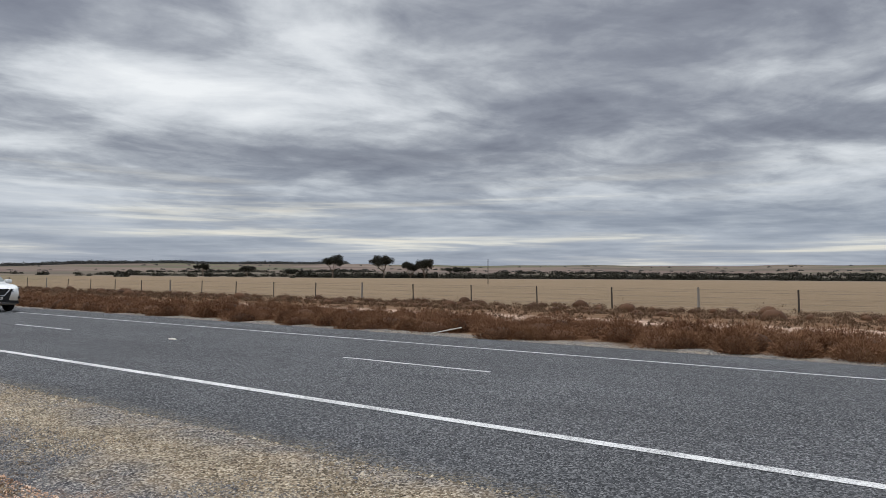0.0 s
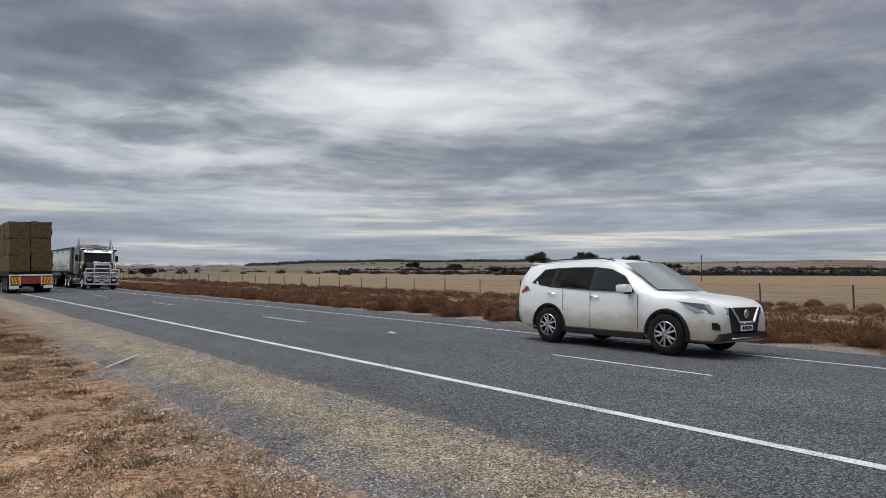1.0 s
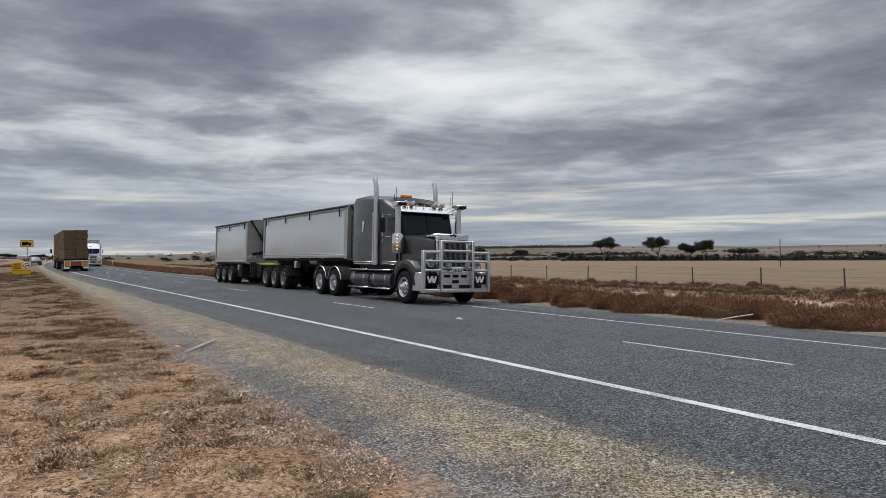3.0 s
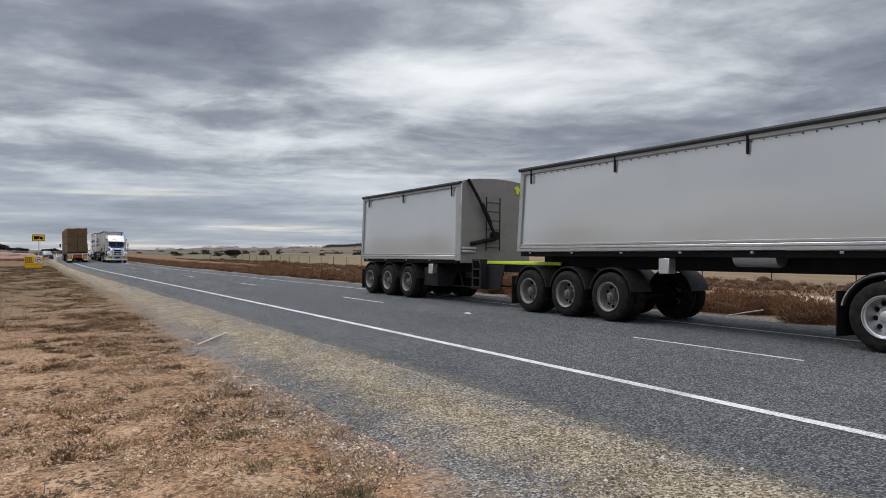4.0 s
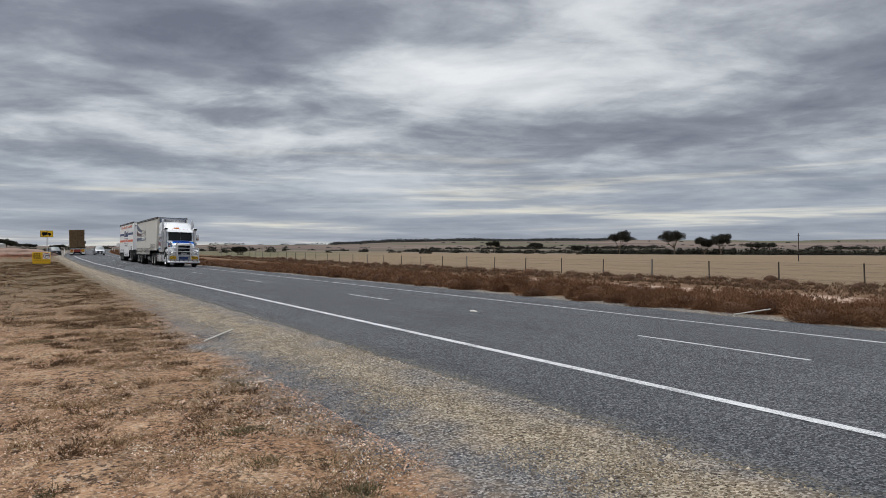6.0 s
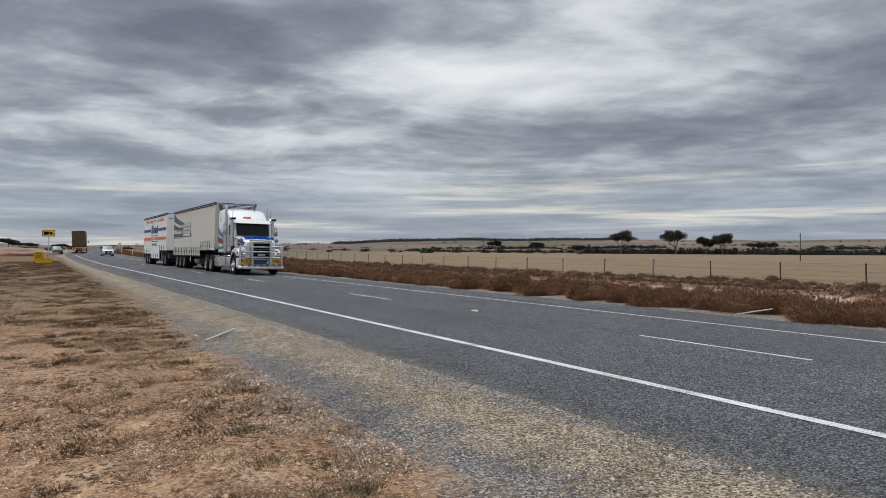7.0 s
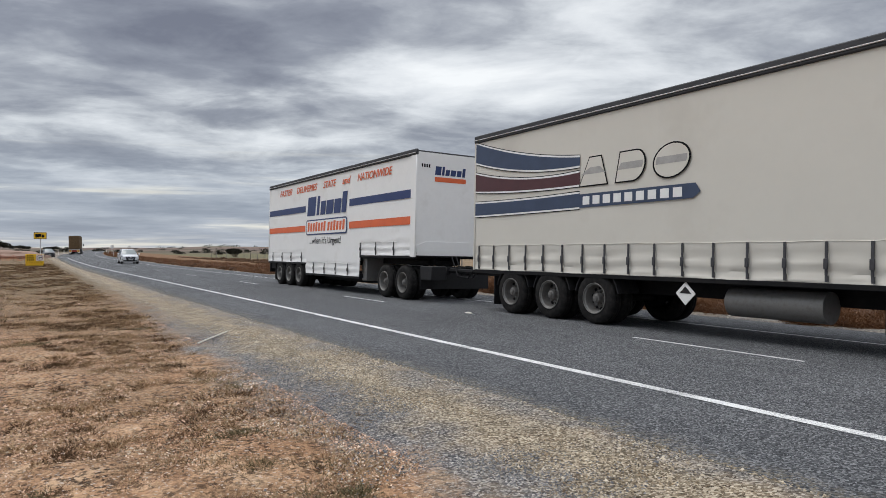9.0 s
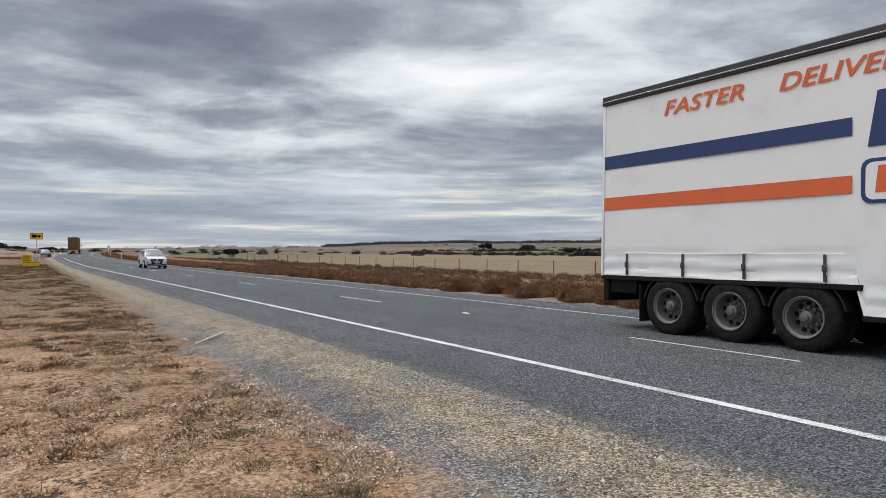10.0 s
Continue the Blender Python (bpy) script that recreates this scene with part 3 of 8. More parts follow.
def build_scrub():
    rng = np.random.RandomState(11)
    rust = leaf_material("rusty_saltbush", [(0.24, (0.080, 0.036, 0.017)), (0.44, (0.160, 0.078, 0.040)), (0.64, (0.245, 0.130, 0.070)), (0.85, (0.40, 0.275, 0.165))], spread=0.22)
    dull = leaf_material("dull_scrub", [(0.2, (0.06, 0.036, 0.022)), (0.5, (0.13, 0.078, 0.046)), (0.8, (0.23, 0.155, 0.095))], spread=0.3)
    # dark brown for the filler domes: the bushes' shaded insides as colour
    core = leaf_material("shaded_core", [(0.2, (0.05, 0.024, 0.012)), (0.8, (0.11, 0.055, 0.029))])
    band, cores = Cloud(), Cloud()
    x = 26.0
    while x > -260:
        near = x > -45
        for row in range(5):
            q = 6.12 + row * 0.8 + rng.normal(0, 0.14)
            bx = x + rng.uniform(-0.5, 0.5) * (0.6 if row == 0 else 1.0)
            if row == 0 and rng.rand() < 0.12:
                continue
            by = float(road_offset(bx)) + q
            h = rng.uniform(0.42, 0.92) * (0.80, 1.0, 1.0, 0.85, 0.65)[row] * float(np.interp(bx, (-110, -38, -6), (0.75, 0.95, 0.80)))
            r = rng.uniform(0.55, 0.95) * (0.86 if row == 0 else 1.0)
            z = float(ground_z(bx, by)) - 0.03
            n = int((3300 if x > -14 else 1100 if near else 200) * (1.0 if row < 3 else 0.7))
            w = 0.006 if x > -14 else 0.012 if near else 0.033
            add_bush(band, rng, bx, by, z, r, h * 1.08, n, (0.04, 0.11), w * 1.25, 0.30)
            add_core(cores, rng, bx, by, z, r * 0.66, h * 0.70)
        x -= 0.95 if near else 1.1
    tagged(band.object("saltbush_band", rust), "rust-brown dry saltbush along the far shoulder", "shrubs", kind="stuff")
    # lower scrub between the strip of bare earth and the fence
    low = Cloud()
    for _ in range(1500):
        bx = 30 - 170 * rng.rand()
        by = rng.uniform(17, 31.5)
        if rng.rand() < 0.35:
            by = rng.uniform(24, 31)
        h = rng.uniform(0.15, 0.42) * (1.9 if rng.rand() < 0.05 else 1)
        z = float(ground_z(bx, by)) - 0.03
        add_bush(low, rng, bx, by, z, h * rng.uniform(1.0, 1.7), h, 150, (0.04, 0.11), 0.015)
        if h > 0.35:
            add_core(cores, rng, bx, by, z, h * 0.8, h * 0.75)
    for _ in range(1500):
        bx, by = 30 - 75 * rng.rand(), 9.9 + 7.5 * rng.rand() ** (0.75 if rng.rand() < 0.6 else 2.2)
        h = rng.uniform(0.06, 0.16)
        add_bush(low, rng, bx, by, float(ground_z(bx, by)), h * 1.1, h, 22, (0.05, 0.12), 0.018)
    tagged(low.object("low_scrub", dull), "low grey-brown scrub before the fence", "shrubs", kind="stuff")
    tagged(cores.object("scrub_core_fill", core), "dark filler domes coloured as the scrub's shaded insides", "shrubs", kind="stuff")


# clumps of weeds on the verge: along, across, radius
WEEDS = ((3.62, -6.62, 0.16), (3.98, -6.49, 0.13), (1.7, -6.9, 0.2), (2.4, -7.15, 0.2), (2.75, -6.95, 0.17), (-6.2, -8.3, 0.25))


def build_verge():
    rng = np.random.RandomState(5)
    straw = leaf_material("dry_grass", [(0.2, (0.09, 0.052, 0.027)), (0.5, (0.25, 0.155, 0.082)), (0.8, (0.50, 0.365, 0.22))])
    weed = leaf_material("grey_green_weed", [(0.2, (0.055, 0.048, 0.026)), (0.6, (0.135, 0.118, 0.06)), (0.9, (0.25, 0.19, 0.10))])
    grass, weeds, litter = Cloud(), Cloud(), Cloud()
    brown = leaf_material("dead_brown_grass", [(0.2, (0.035, 0.019, 0.010)), (0.55, (0.105, 0.060, 0.032)), (0.9, (0.25, 0.155, 0.08))])

    def tuft(cl, x, y, n, r, h, w=0.003):
        z = float(ground_z(x, y)) - 0.005
        a = rng.uniform(0, 6.28, n)
        rad = r * rng.uniform(0, 1, n) ** 0.6
        p = np.stack([x + np.cos(a) * rad, y + np.sin(a) * rad, np.full(n, z)], 1)
        way = unit(np.stack([np.cos(a) * 0.9, np.sin(a) * 0.9, rng.uniform(0.25, 1.2, n)], 1) + rng.normal(0, 0.4, (n, 3)))
        way[:, 2] = np.abs(way[:, 2])
        side = unit(np.cross(way, rng.normal(size=(n, 3)))) * w
        cl.tris(p - side, p + side, p + way * h * rng.uniform(0.5, 1.2, n)[:, None])
    for _ in range(8500):
        x = 11 - 22 * rng.rand() if rng.rand() < 0.6 else -11 - 70 * rng.rand()
        y = -6.1 - abs(rng.normal(0, 1.5)) if rng.rand() < 0.75 else -6.0 - 8 * rng.rand()
        if noise.noise(Vector((x * 0.7, y * 0.9, 0))) < -0.02 and rng.rand() < 0.45:
            continue
        if (x - 7.74) ** 2 + (y + 8.5) ** 2 < 0.7:
            continue
        near = x > -8
        tuft(grass if near or rng.rand() < 0.5 else litter, x, y, 26 if near else 20, rng.uniform(0.03, 0.15) * (1 if near else 2), rng.uniform(0.02, 0.07), 0.0024 if near else 0.009)
    # a thin mat of dead grass further up the verge
    for _ in range(3200):
        x, y = -7 - 80 * rng.rand(), -6.4 - 8.5 * rng.rand()
        away = abs(x - 7.7)
        tuft(litter if rng.rand() < 0.6 else grass, x, y, 22, rng.uniform(0.1, 0.35), rng.uniform(0.03, 0.10), 0.0012 * away ** 0.75)
    # small dark crowns of dead grass close by
    for _ in range(2600):
        tuft(litter, 10.5 - 17 * rng.rand(), -6.1 - 5.5 * rng.rand() ** 1.2, 14, rng.uniform(0.015, 0.05), rng.uniform(0.012, 0.035), 0.0022)
    # tussock patches with bare earth between
    for _ in range(1000):
        cx = 11 - 24 * rng.rand() if rng.rand() < 0.62 else -12 - 75 * rng.rand()
        cy = -6.3 - abs(rng.normal(0, 2.6))
        if (cx - 7.74) ** 2 + (cy + 8.5) ** 2 < 1.2:
            continue
        away = math.hypot(cx - 7.74, cy + 8.5)
        pr = rng.uniform(0.03, 0.15) * (1 + away * 0.012)
        draw = rng.rand()
        kind = weeds if draw < 0.07 else litter if draw < 0.45 else grass
        for _ in range(5):
            tuft(kind, cx + rng.normal(0, pr), cy + rng.normal(0, pr * 0.7), 22, rng.uniform(0.04, 0.12), rng.uniform(0.03, 0.085), 0.0022 + 0.00032 * away)
    for _ in range(260):
        tuft(grass, 10 - 26 * rng.rand(), rng.uniform(-6.1, -4.7), 14, 0.05, 0.05, 0.0022)
    for x, y, r in WEEDS:
        for _ in range(12):
            tuft(weeds, x + rng.normal(0, r * 0.5), y + rng.normal(0, r * 0.5), 34, r * 0.55, 0.055, 0.0035)
    for _ in range(70):
        tuft(weeds, 9 - 30 * rng.rand(), -6.3 - 4 * rng.rand(), 20, 0.07, 0.04, 0.003)
    tagged(grass.object("dry_grass", straw), "thin dry grass on the orange verge", "grass", kind="stuff")
    tagged(litter.object("dead_grass", brown), "dead brown grass in flat patches on the verge", "grass", kind="stuff")
    tagged(weeds.object("roadside_weeds", weed), "grey-green weeds flat on the dirt", "weeds", kind="stuff")
    # loose stones of the shoulder
    stone = leaf_material("shoulder_stones", [(0.15, (0.045, 0.038, 0.030)), (0.4, (0.17, 0.135, 0.092)), (0.65, (0.33, 0.27, 0.19)), (0.9, (0.66, 0.59, 0.48))], 0.85)
    rim = np.arange(5)

    def pebbles(cl, x, y, size):
        """Half-buried five-sided stones, all of them at once."""
        n = len(x)
        turn = rng.uniform(0, 6.28, (n, 1)) + rim * 1.257 + rng.uniform(-0.3, 0.3, (n, 5))
        out = size[:, None] * rng.uniform(0.7, 1.3, (n, 5))
        squash = rng.uniform(0.55, 1.0, (n, 1))
        z = ground_z(x, y)
        ring = np.stack([x[:, None] + np.cos(turn) * out, y[:, None] + np.sin(turn) * out * squash, (z - size * 0.25)[:, None] + np.zeros((n, 5))], -1)
        top = np.stack([x + rng.normal(0, 0.25, n) * size, y + rng.normal(0, 0.25, n) * size, z + size * rng.uniform(0.3, 0.65, n)], -1)
        verts = np.concatenate([ring, top[:, None]], 1).reshape(-1, 3)
        tri = np.array([(k, (k + 1) % 5, 5) for k in range(5)])
        cl.shape(verts, (tri[None] + 6 * np.arange(n)[:, None, None]).reshape(-1, 3))

    def scattered(n, reach):
        """Places along the road, thinning out with distance from the stretch by the lay-by."""
        x = 7.0 - np.abs(rng.normal(0, reach, n))
        side = rng.rand(n) < 0.22
        return np.where(side, 7.0 + 4 * rng.rand(n), x)
    cl = Cloud()
    n = 34000
    x = scattered(n, 8.0)
    y = np.where(rng.rand(n) < 0.72, rng.uniform(-5.5, -4.28, n), -6.1 - np.abs(rng.normal(0, 1.0, n)))
    size = rng.uniform(0.004, 0.0125, n) * np.where(rng.rand(n) < 0.05, 2.0, 1.0) * (1 + 0.035 * np.abs(7 - x))
    pebbles(cl, x, y, size)
    blue = Cloud()
    n = 32000
    x = scattered(n, 8.0)
    y = rng.normal(-5.75, 0.42, n)
    pebbles(blue, x, y, rng.uniform(0.004, 0.012, n) * np.where(rng.rand(n) < 0.04, 1.8, 1.0) * (1 + 0.03 * np.abs(7 - x)))
    basalt = leaf_material("blue_grey_chips", [(0.15, (0.025, 0.026, 0.029)), (0.45, (0.095, 0.097, 0.105)), (0.75, (0.19, 0.188, 0.190)), (0.95, (0.46, 0.43, 0.38))], 0.85)
    tagged(blue.object("stone_chips", basalt), "blue-grey stone chips strewn beyond the asphalt", "gravel", kind="stuff")
    clod = leaf_material("dirt_clods", [(0.2, (0.06, 0.032, 0.02)), (0.42, (0.25, 0.14, 0.085)), (0.68, (0.52, 0.335, 0.225)), (0.92, (0.82, 0.71, 0.58))], 0.95)
    clods = Cloud()
    n = 70000
    x = scattered(n, 7.5)
    y = -6.0 - 6.5 * rng.rand(n) ** 1.3
    size = rng.uniform(0.003, 0.011, n) * np.where(rng.rand(n) < 0.04, 2.2, 1.0) * (1 + 0.05 * np.abs(7 - x))
    far_enough = (x - 7.74) ** 2 + (y + 8.5) ** 2 > 0.5
    pebbles(clods, x[far_enough], y[far_enough], size[far_enough])
    tagged(clods.object("dirt_clods", clod), "crumbs of orange earth and pale pebbles on the verge", "dirt", kind="stuff")
    tagged(cl.object("shoulder_gravel", stone), "loose pale and grey gravel on the shoulder", "gravel", kind="stuff")


# ---------------------------------------------------------------- fence, poles, trees
STEEL = surface("dark_steel_picket", (0.055, 0.045, 0.04), 0.6, 0.4, 0.3, 8)
GREYWOOD = surface("weathered_grey_wood", (0.22, 0.20, 0.18), 0.9, 0, 0.3, 20, 0.4, 60)
WIRE = surface("fence_wire", (0.16, 0.15, 0.15), 0.5, 0.8)
FENCE_Y = 31.0


def build_fence():
    fence = empty("wire_fence")
    tagged(fence, "wire fence on dark steel pickets before the paddock", "fence")
    bm = bmesh.new()
    plate(bm, [(-0.045, -0.01), (0.045, -0.01), (0.045, 0.01), (0.012, 0.012), (0.012, 0.05), (-0.012, 0.05), (-0.012, 0.012), (-0.045, 0.01)], 0, 1.30, axis="z")
    steel = part("post", bm, STEEL, fence)
    bm = bmesh.new()
    tube(bm, [(0, 0, -0.1), (0.01, 0, 0.7), (0, 0.01, 1.36)], [0.075, 0.07, 0.065], 8)
    wood = part("post", bm, GREYWOOD, fence, "weathered grey timber post")
    xs = [-27.2 + 5.05 * k for k in range(-28, 15)]
    rng = random.Random(4)
    for i, x in enumerate(xs):
        src = wood if (i - 28) % 5 == 0 else steel
        ob = src.copy() if i > 1 else src
        if ob is not src:
            scene.collection.objects.link(ob)
        ob.matrix_basis = pose(x, FENCE_Y, float(ground_z(x, FENCE_Y)) - 0.02, rng.uniform(-2, 2), rng.uniform(-2, 2), rng.uniform(-20, 20))
    steel.matrix_basis = pose(xs[0], FENCE_Y, float(ground_z(xs[0], FENCE_Y)))
    wood.matrix_basis = pose(xs[1], FENCE_Y, float(ground_z(xs[1], FENCE_Y)))
    for h in (0.25, 0.5, 0.78, 1.08, 1.22):
        bm = bmesh.new()
        tube(bm, [(x, FENCE_Y - 0.03, float(ground_z(x, FENCE_Y)) + h) for x in xs], 0.005, 4)
        part("wire", bm, WIRE, fence)


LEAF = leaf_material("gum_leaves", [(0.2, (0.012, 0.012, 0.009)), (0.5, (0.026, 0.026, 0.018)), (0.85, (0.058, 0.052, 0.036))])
BARK = surface("gum_bark", (0.16, 0.12, 0.09), 0.9, 0, 0.3, 3)


def polar(az, r):
    return 7.74 - r * math.sin(radians(az)), -8.5 + r * math.cos(radians(az))


def build_tree(az, r, height, spread, seed, flat=0.35, bare=0.45):
    """An open gum: forked trunk, limbs, and flat-topped clumps of leaves with gaps."""
    rng = np.random.RandomState(seed)
    x, y = polar(az, r)
    tree = empty("gum_tree", pose(x, y, float(ground_z(x, y)) - 0.2))
    tagged(tree, "dark umbrella-crowned gum tree beyond the paddock", "tree", group="gum trees beyond the paddock")
    bm = bmesh.new()
    tube(bm, [(0, 0, 0), (0.15, 0.1, height * 0.2), (0.1, -0.1, height * bare)], [0.32, 0.25, 0.2], 8)
    cl = Cloud()
    for k in range(9):
        a = k * 2.4 + rng.uniform(-0.4, 0.4)
        reach = spread * rng.uniform(0.25, 1.0)
        tip = np.array([math.cos(a) * reach, math.sin(a) * reach, height * rng.uniform(0.72, 0.95)])
        midp = tip * np.array([0.45, 0.45, 0]) + np.array([0, 0, height * (bare + 0.12)])
        tube(bm, [(0.1, -0.1, height * bare * rng.uniform(0.6, 1)), tuple(midp), tuple(tip)], [0.15, 0.09, 0.04], 6)
        for c in range(7):
            o = tip + rng.normal(0, 1, 3) * np.array([spread * 0.20, spread * 0.20, height * 0.05])
            n = 170
            d = unit(rng.normal(size=(n, 3))) * rng.uniform(0.3, 1, (n, 1)) * np.array([spread * 0.26, spread * 0.26, height * flat * 0.3])
            p = o + d
            s1 = unit(rng.normal(size=(n, 3))) * rng.uniform(0.10, 0.30, (n, 1))
            s2 = unit(rng.normal(size=(n, 3))) * rng.uniform(0.10, 0.30, (n, 1))
            cl.tris(p - s1, p + s1, p + s2)
    part("trunk", bm, BARK, tree)
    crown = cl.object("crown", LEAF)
    crown.parent = tree
    return tree


def build_woods():
    rng = np.random.RandomState(8)
    rows, far_rows = Cloud(), Cloud()
    # paler, bluer leaves past 1000 m: distance haze mixed into their colour
    hazed_leaf = leaf_material("hazed_eucalypt_leaves", [(0.2, (0.040, 0.043, 0.042)), (0.5, (0.062, 0.064, 0.060)), (0.85, (0.095, 0.092, 0.082))])

    def clump(az, r, w, h, n=36):
        x, y = polar(az, r)
        z = float(ground_z(x, y))
        n = n * 3
        d = unit(rng.normal(size=(n, 3)))
        d[:, 2] = np.abs(d[:, 2])
        p = d * rng.uniform(0.4, 1, (n, 1)) * np.array([w, w, h]) + np.array([x, y, z - 0.1])
        k = max(w, h) * 0.20
        s1, s2 = unit(rng.normal(size=(n, 3))) * k, unit(rng.normal(size=(n, 3))) * k
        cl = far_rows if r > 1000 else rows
        cl.tris(p - s1, p + s1, p + s2)
    # hedge of low bush at the paddock's end
    for az in np.arange(-6, 47, 0.16):
        if rng.rand() < 0.95:
            clump(az + rng.normal(0, 0.1), 318 + rng.normal(0, 8), rng.uniform(1.2, 3.4), rng.uniform(1.0, 3.4) ** 1.0)
    for az in np.arange(46, 96, 0.7):
        if rng.rand() < 0.6:
            clump(az + rng.normal(0, 0.3), 330 + rng.normal(0, 40), rng.uniform(1.2, 3.0), rng.uniform(0.8, 2.4))
    for r, lo, hi, step, size in ((430, 36, 62, 0.14, 3.0), (620, 5, 90, 0.6, 2.6), (760, -8, 30, 0.10, 4.4), (800, 40, 60, 0.10, 4.6), (1150, -5, 95, 0.5, 3.6), (1700, 0, 90, 0.9, 4.5)):
        for az in np.arange(lo, hi, step):
            if rng.rand() < 0.5 + 0.3 * math.sin(az * 0.7 + r):
                clump(az + rng.normal(0, step), r * rng.uniform(0.95, 1.06), size * rng.uniform(0.6, 1.6), size * rng.uniform(0.35, 0.9), 22)
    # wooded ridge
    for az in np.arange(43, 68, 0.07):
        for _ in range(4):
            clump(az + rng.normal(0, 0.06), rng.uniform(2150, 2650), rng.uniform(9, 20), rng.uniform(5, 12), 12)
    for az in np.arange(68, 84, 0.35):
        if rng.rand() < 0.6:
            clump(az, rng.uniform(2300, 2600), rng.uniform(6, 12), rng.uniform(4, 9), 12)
    tagged(far_rows.object("ridge_woodland", hazed_leaf), "grey-green gum woodland along the far ridge, haze in its colour", "woodland", kind="stuff")
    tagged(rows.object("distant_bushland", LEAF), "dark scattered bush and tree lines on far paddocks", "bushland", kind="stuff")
    for az, r, h, sp, seed, flat, bare in ((44.05, 300, 9.8, 4.4, 1, 0.42, 0.35), (39.75, 300, 9.8, 5.2, 2, 0.38, 0.35), (37.5, 305, 6.6, 3.6, 3, 0.7, 0.2),
                                           (36.3, 300, 7.8, 4.6, 4, 0.6, 0.2), (33.5, 330, 5.6, 5.4, 5, 0.45, 0.25), (54.4, 340, 6.0, 3.0, 6, 0.4, 0.5),
                                           (47.5, 320, 3.4, 3.0, 7, 0.9, 0.1), (51.0, 360, 5.2, 3.2, 8, 0.6, 0.3), (75.5, 190, 1.9, 1.7, 9, 1.0, 0.05)):
        build_tree(az, r, h, sp, seed, flat, bare)


def build_pole(az, r, height):
    x, y = polar(az, r)
    ob = empty("power_pole", pose(x, y, float(ground_z(x, y)) - 0.1))
    tagged(ob, "thin grey power pole standing in the paddock", "pole")
    bm = bmesh.new()
    tube(bm, [(0, 0, 0), (0, 0, height)], [0.10, 0.06], 8)
    part("shaft", bm, STEEL, ob)
    bm = bmesh.new()
    box(bm, -0.22, 0.22, -0.04, 0.04, height - 0.5, height - 0.42)
    part("crossarm", bm, STEEL, ob)


def build_rods():
    white = surface("chalky_white_plastic", (0.55, 0.52, 0.46), 0.6, 0, 0.25, 30)
    for a, b in (((-4.12, -6.06), (-5.22, -5.30)), ((-2.05, 5.33), (-1.42, 5.75))):
        za, zb = float(ground_z(*a)), float(ground_z(*b))
        if b[1] > 5:
            zb += 0.16
        bm = bmesh.new()
        tube(bm, [(*a, za + 0.035), ((a[0] + b[0]) / 2, (a[1] + b[1]) / 2, (za + zb) / 2 + 0.04), (*b, zb + 0.04)], 0.015, 8)
        rod = part("guide_post_rod", bm, white, None)
        tagged(rod, "fallen dirty-white plastic guide post on the gravel shoulder" if b[1] < 0 else "fallen dirty-white plastic guide post against the saltbush", "guide post", group="fallen guide posts")
    bm = bmesh.new()
    bmesh.ops.create_icosphere(bm, subdivisions=1, radius=1)
    for v in bm.verts:
        v.co = Vector((v.co.x * 0.16, v.co.y * 0.06, max(0, v.co.z) * 0.035)) + Vector((-5.0, 0.05, 0.012))
    scrap = part("roadside_scrap", bm, white, None)
    tagged(scrap, "crumpled white scrap lying on the asphalt", "scrap")


build_ground()
ROAD = build_road()
build_scrub()
build_verge()
build_fence()
build_woods()
build_pole(30.85, 140, 5.3)
build_rods()


# ---------------------------------------------------------------- vehicle materials
RUBBER = surface("tyre_rubber", (0.016, 0.0155, 0.0155), 0.85, 0, 0.3, 9, 0.25, 90, dirt=(0.042, 0.038, 0.034), dirt_at=0.62, spec=0.12)
BLACK = surface("black_chassis_paint", (0.012, 0.012, 0.013), 0.6, 0, 0.3, 5, dirt=(0.026, 0.023, 0.020), dirt_at=0.66, spec=0.12)
PRINT_GREY = surface("faded_grey_print", (0.36, 0.35, 0.335), 0.55, 0, 0.2, 4)
PLASTIC = surface("black_plastic", (0.018, 0.018, 0.019), 0.6, 0, 0.2, 12, spec=0.2)
GUARD = surface("grey_plastic_guard", (0.022, 0.022, 0.024), 0.6, 0, 0.25, 8, dirt=(0.045, 0.04, 0.034), dirt_at=0.62, spec=0.2)
CHROME = surface("polished_steel", (0.72, 0.72, 0.73), 0.16, 1.0, 0.08, 6)
ALLOY = surface("brushed_alloy", (0.62, 0.62, 0.63), 0.34, 0.85, 0.12, 10, 0.05, 120)
DULL_ALLOY = surface("dusty_alloy_rim", (0.36, 0.355, 0.345), 0.45, 0.6, 0.3, 14, dirt=(0.17, 0.15, 0.125), dirt_at=0.55)
HUB = surface("greasy_hub", (0.15, 0.145, 0.138), 0.55, 0.3, 0.3, 14)
RIM_DARK = surface("dirty_steel_rim", (0.24, 0.235, 0.225), 0.5, 0.5, 0.3, 14, dirt=(0.10, 0.088, 0.074), dirt_at=0.55)
GRAPHITE = surface("graphite_truck_paint", (0.040, 0.039, 0.042), 0.30, 0.2, 0.06, 1, coat=0.5)
WHITE = surface("white_truck_paint", (0.75, 0.76, 0.76), 0.3, 0, 0.02, 0.5, dirt=(0.58, 0.56, 0.52), dirt_at=0.80, coat=0.4)
CAR_WHITE = surface("white_car_paint", (0.80, 0.80, 0.78), 0.25, 0, 0.04, 2, coat=0.7)
TUB = surface("pale_grey_tipper_paint", (0.58, 0.595, 0.60), 0.20, 0.45, 0.02, 0.3, dirt=(0.42, 0.415, 0.405), dirt_at=0.72, coat=0.3)
TUB_FRAME = surface("grey_tipper_frame", (0.38, 0.385, 0.385), 0.45, 0.2, 0.12, 3, dirt=(0.20, 0.18, 0.155), dirt_at=0.62)
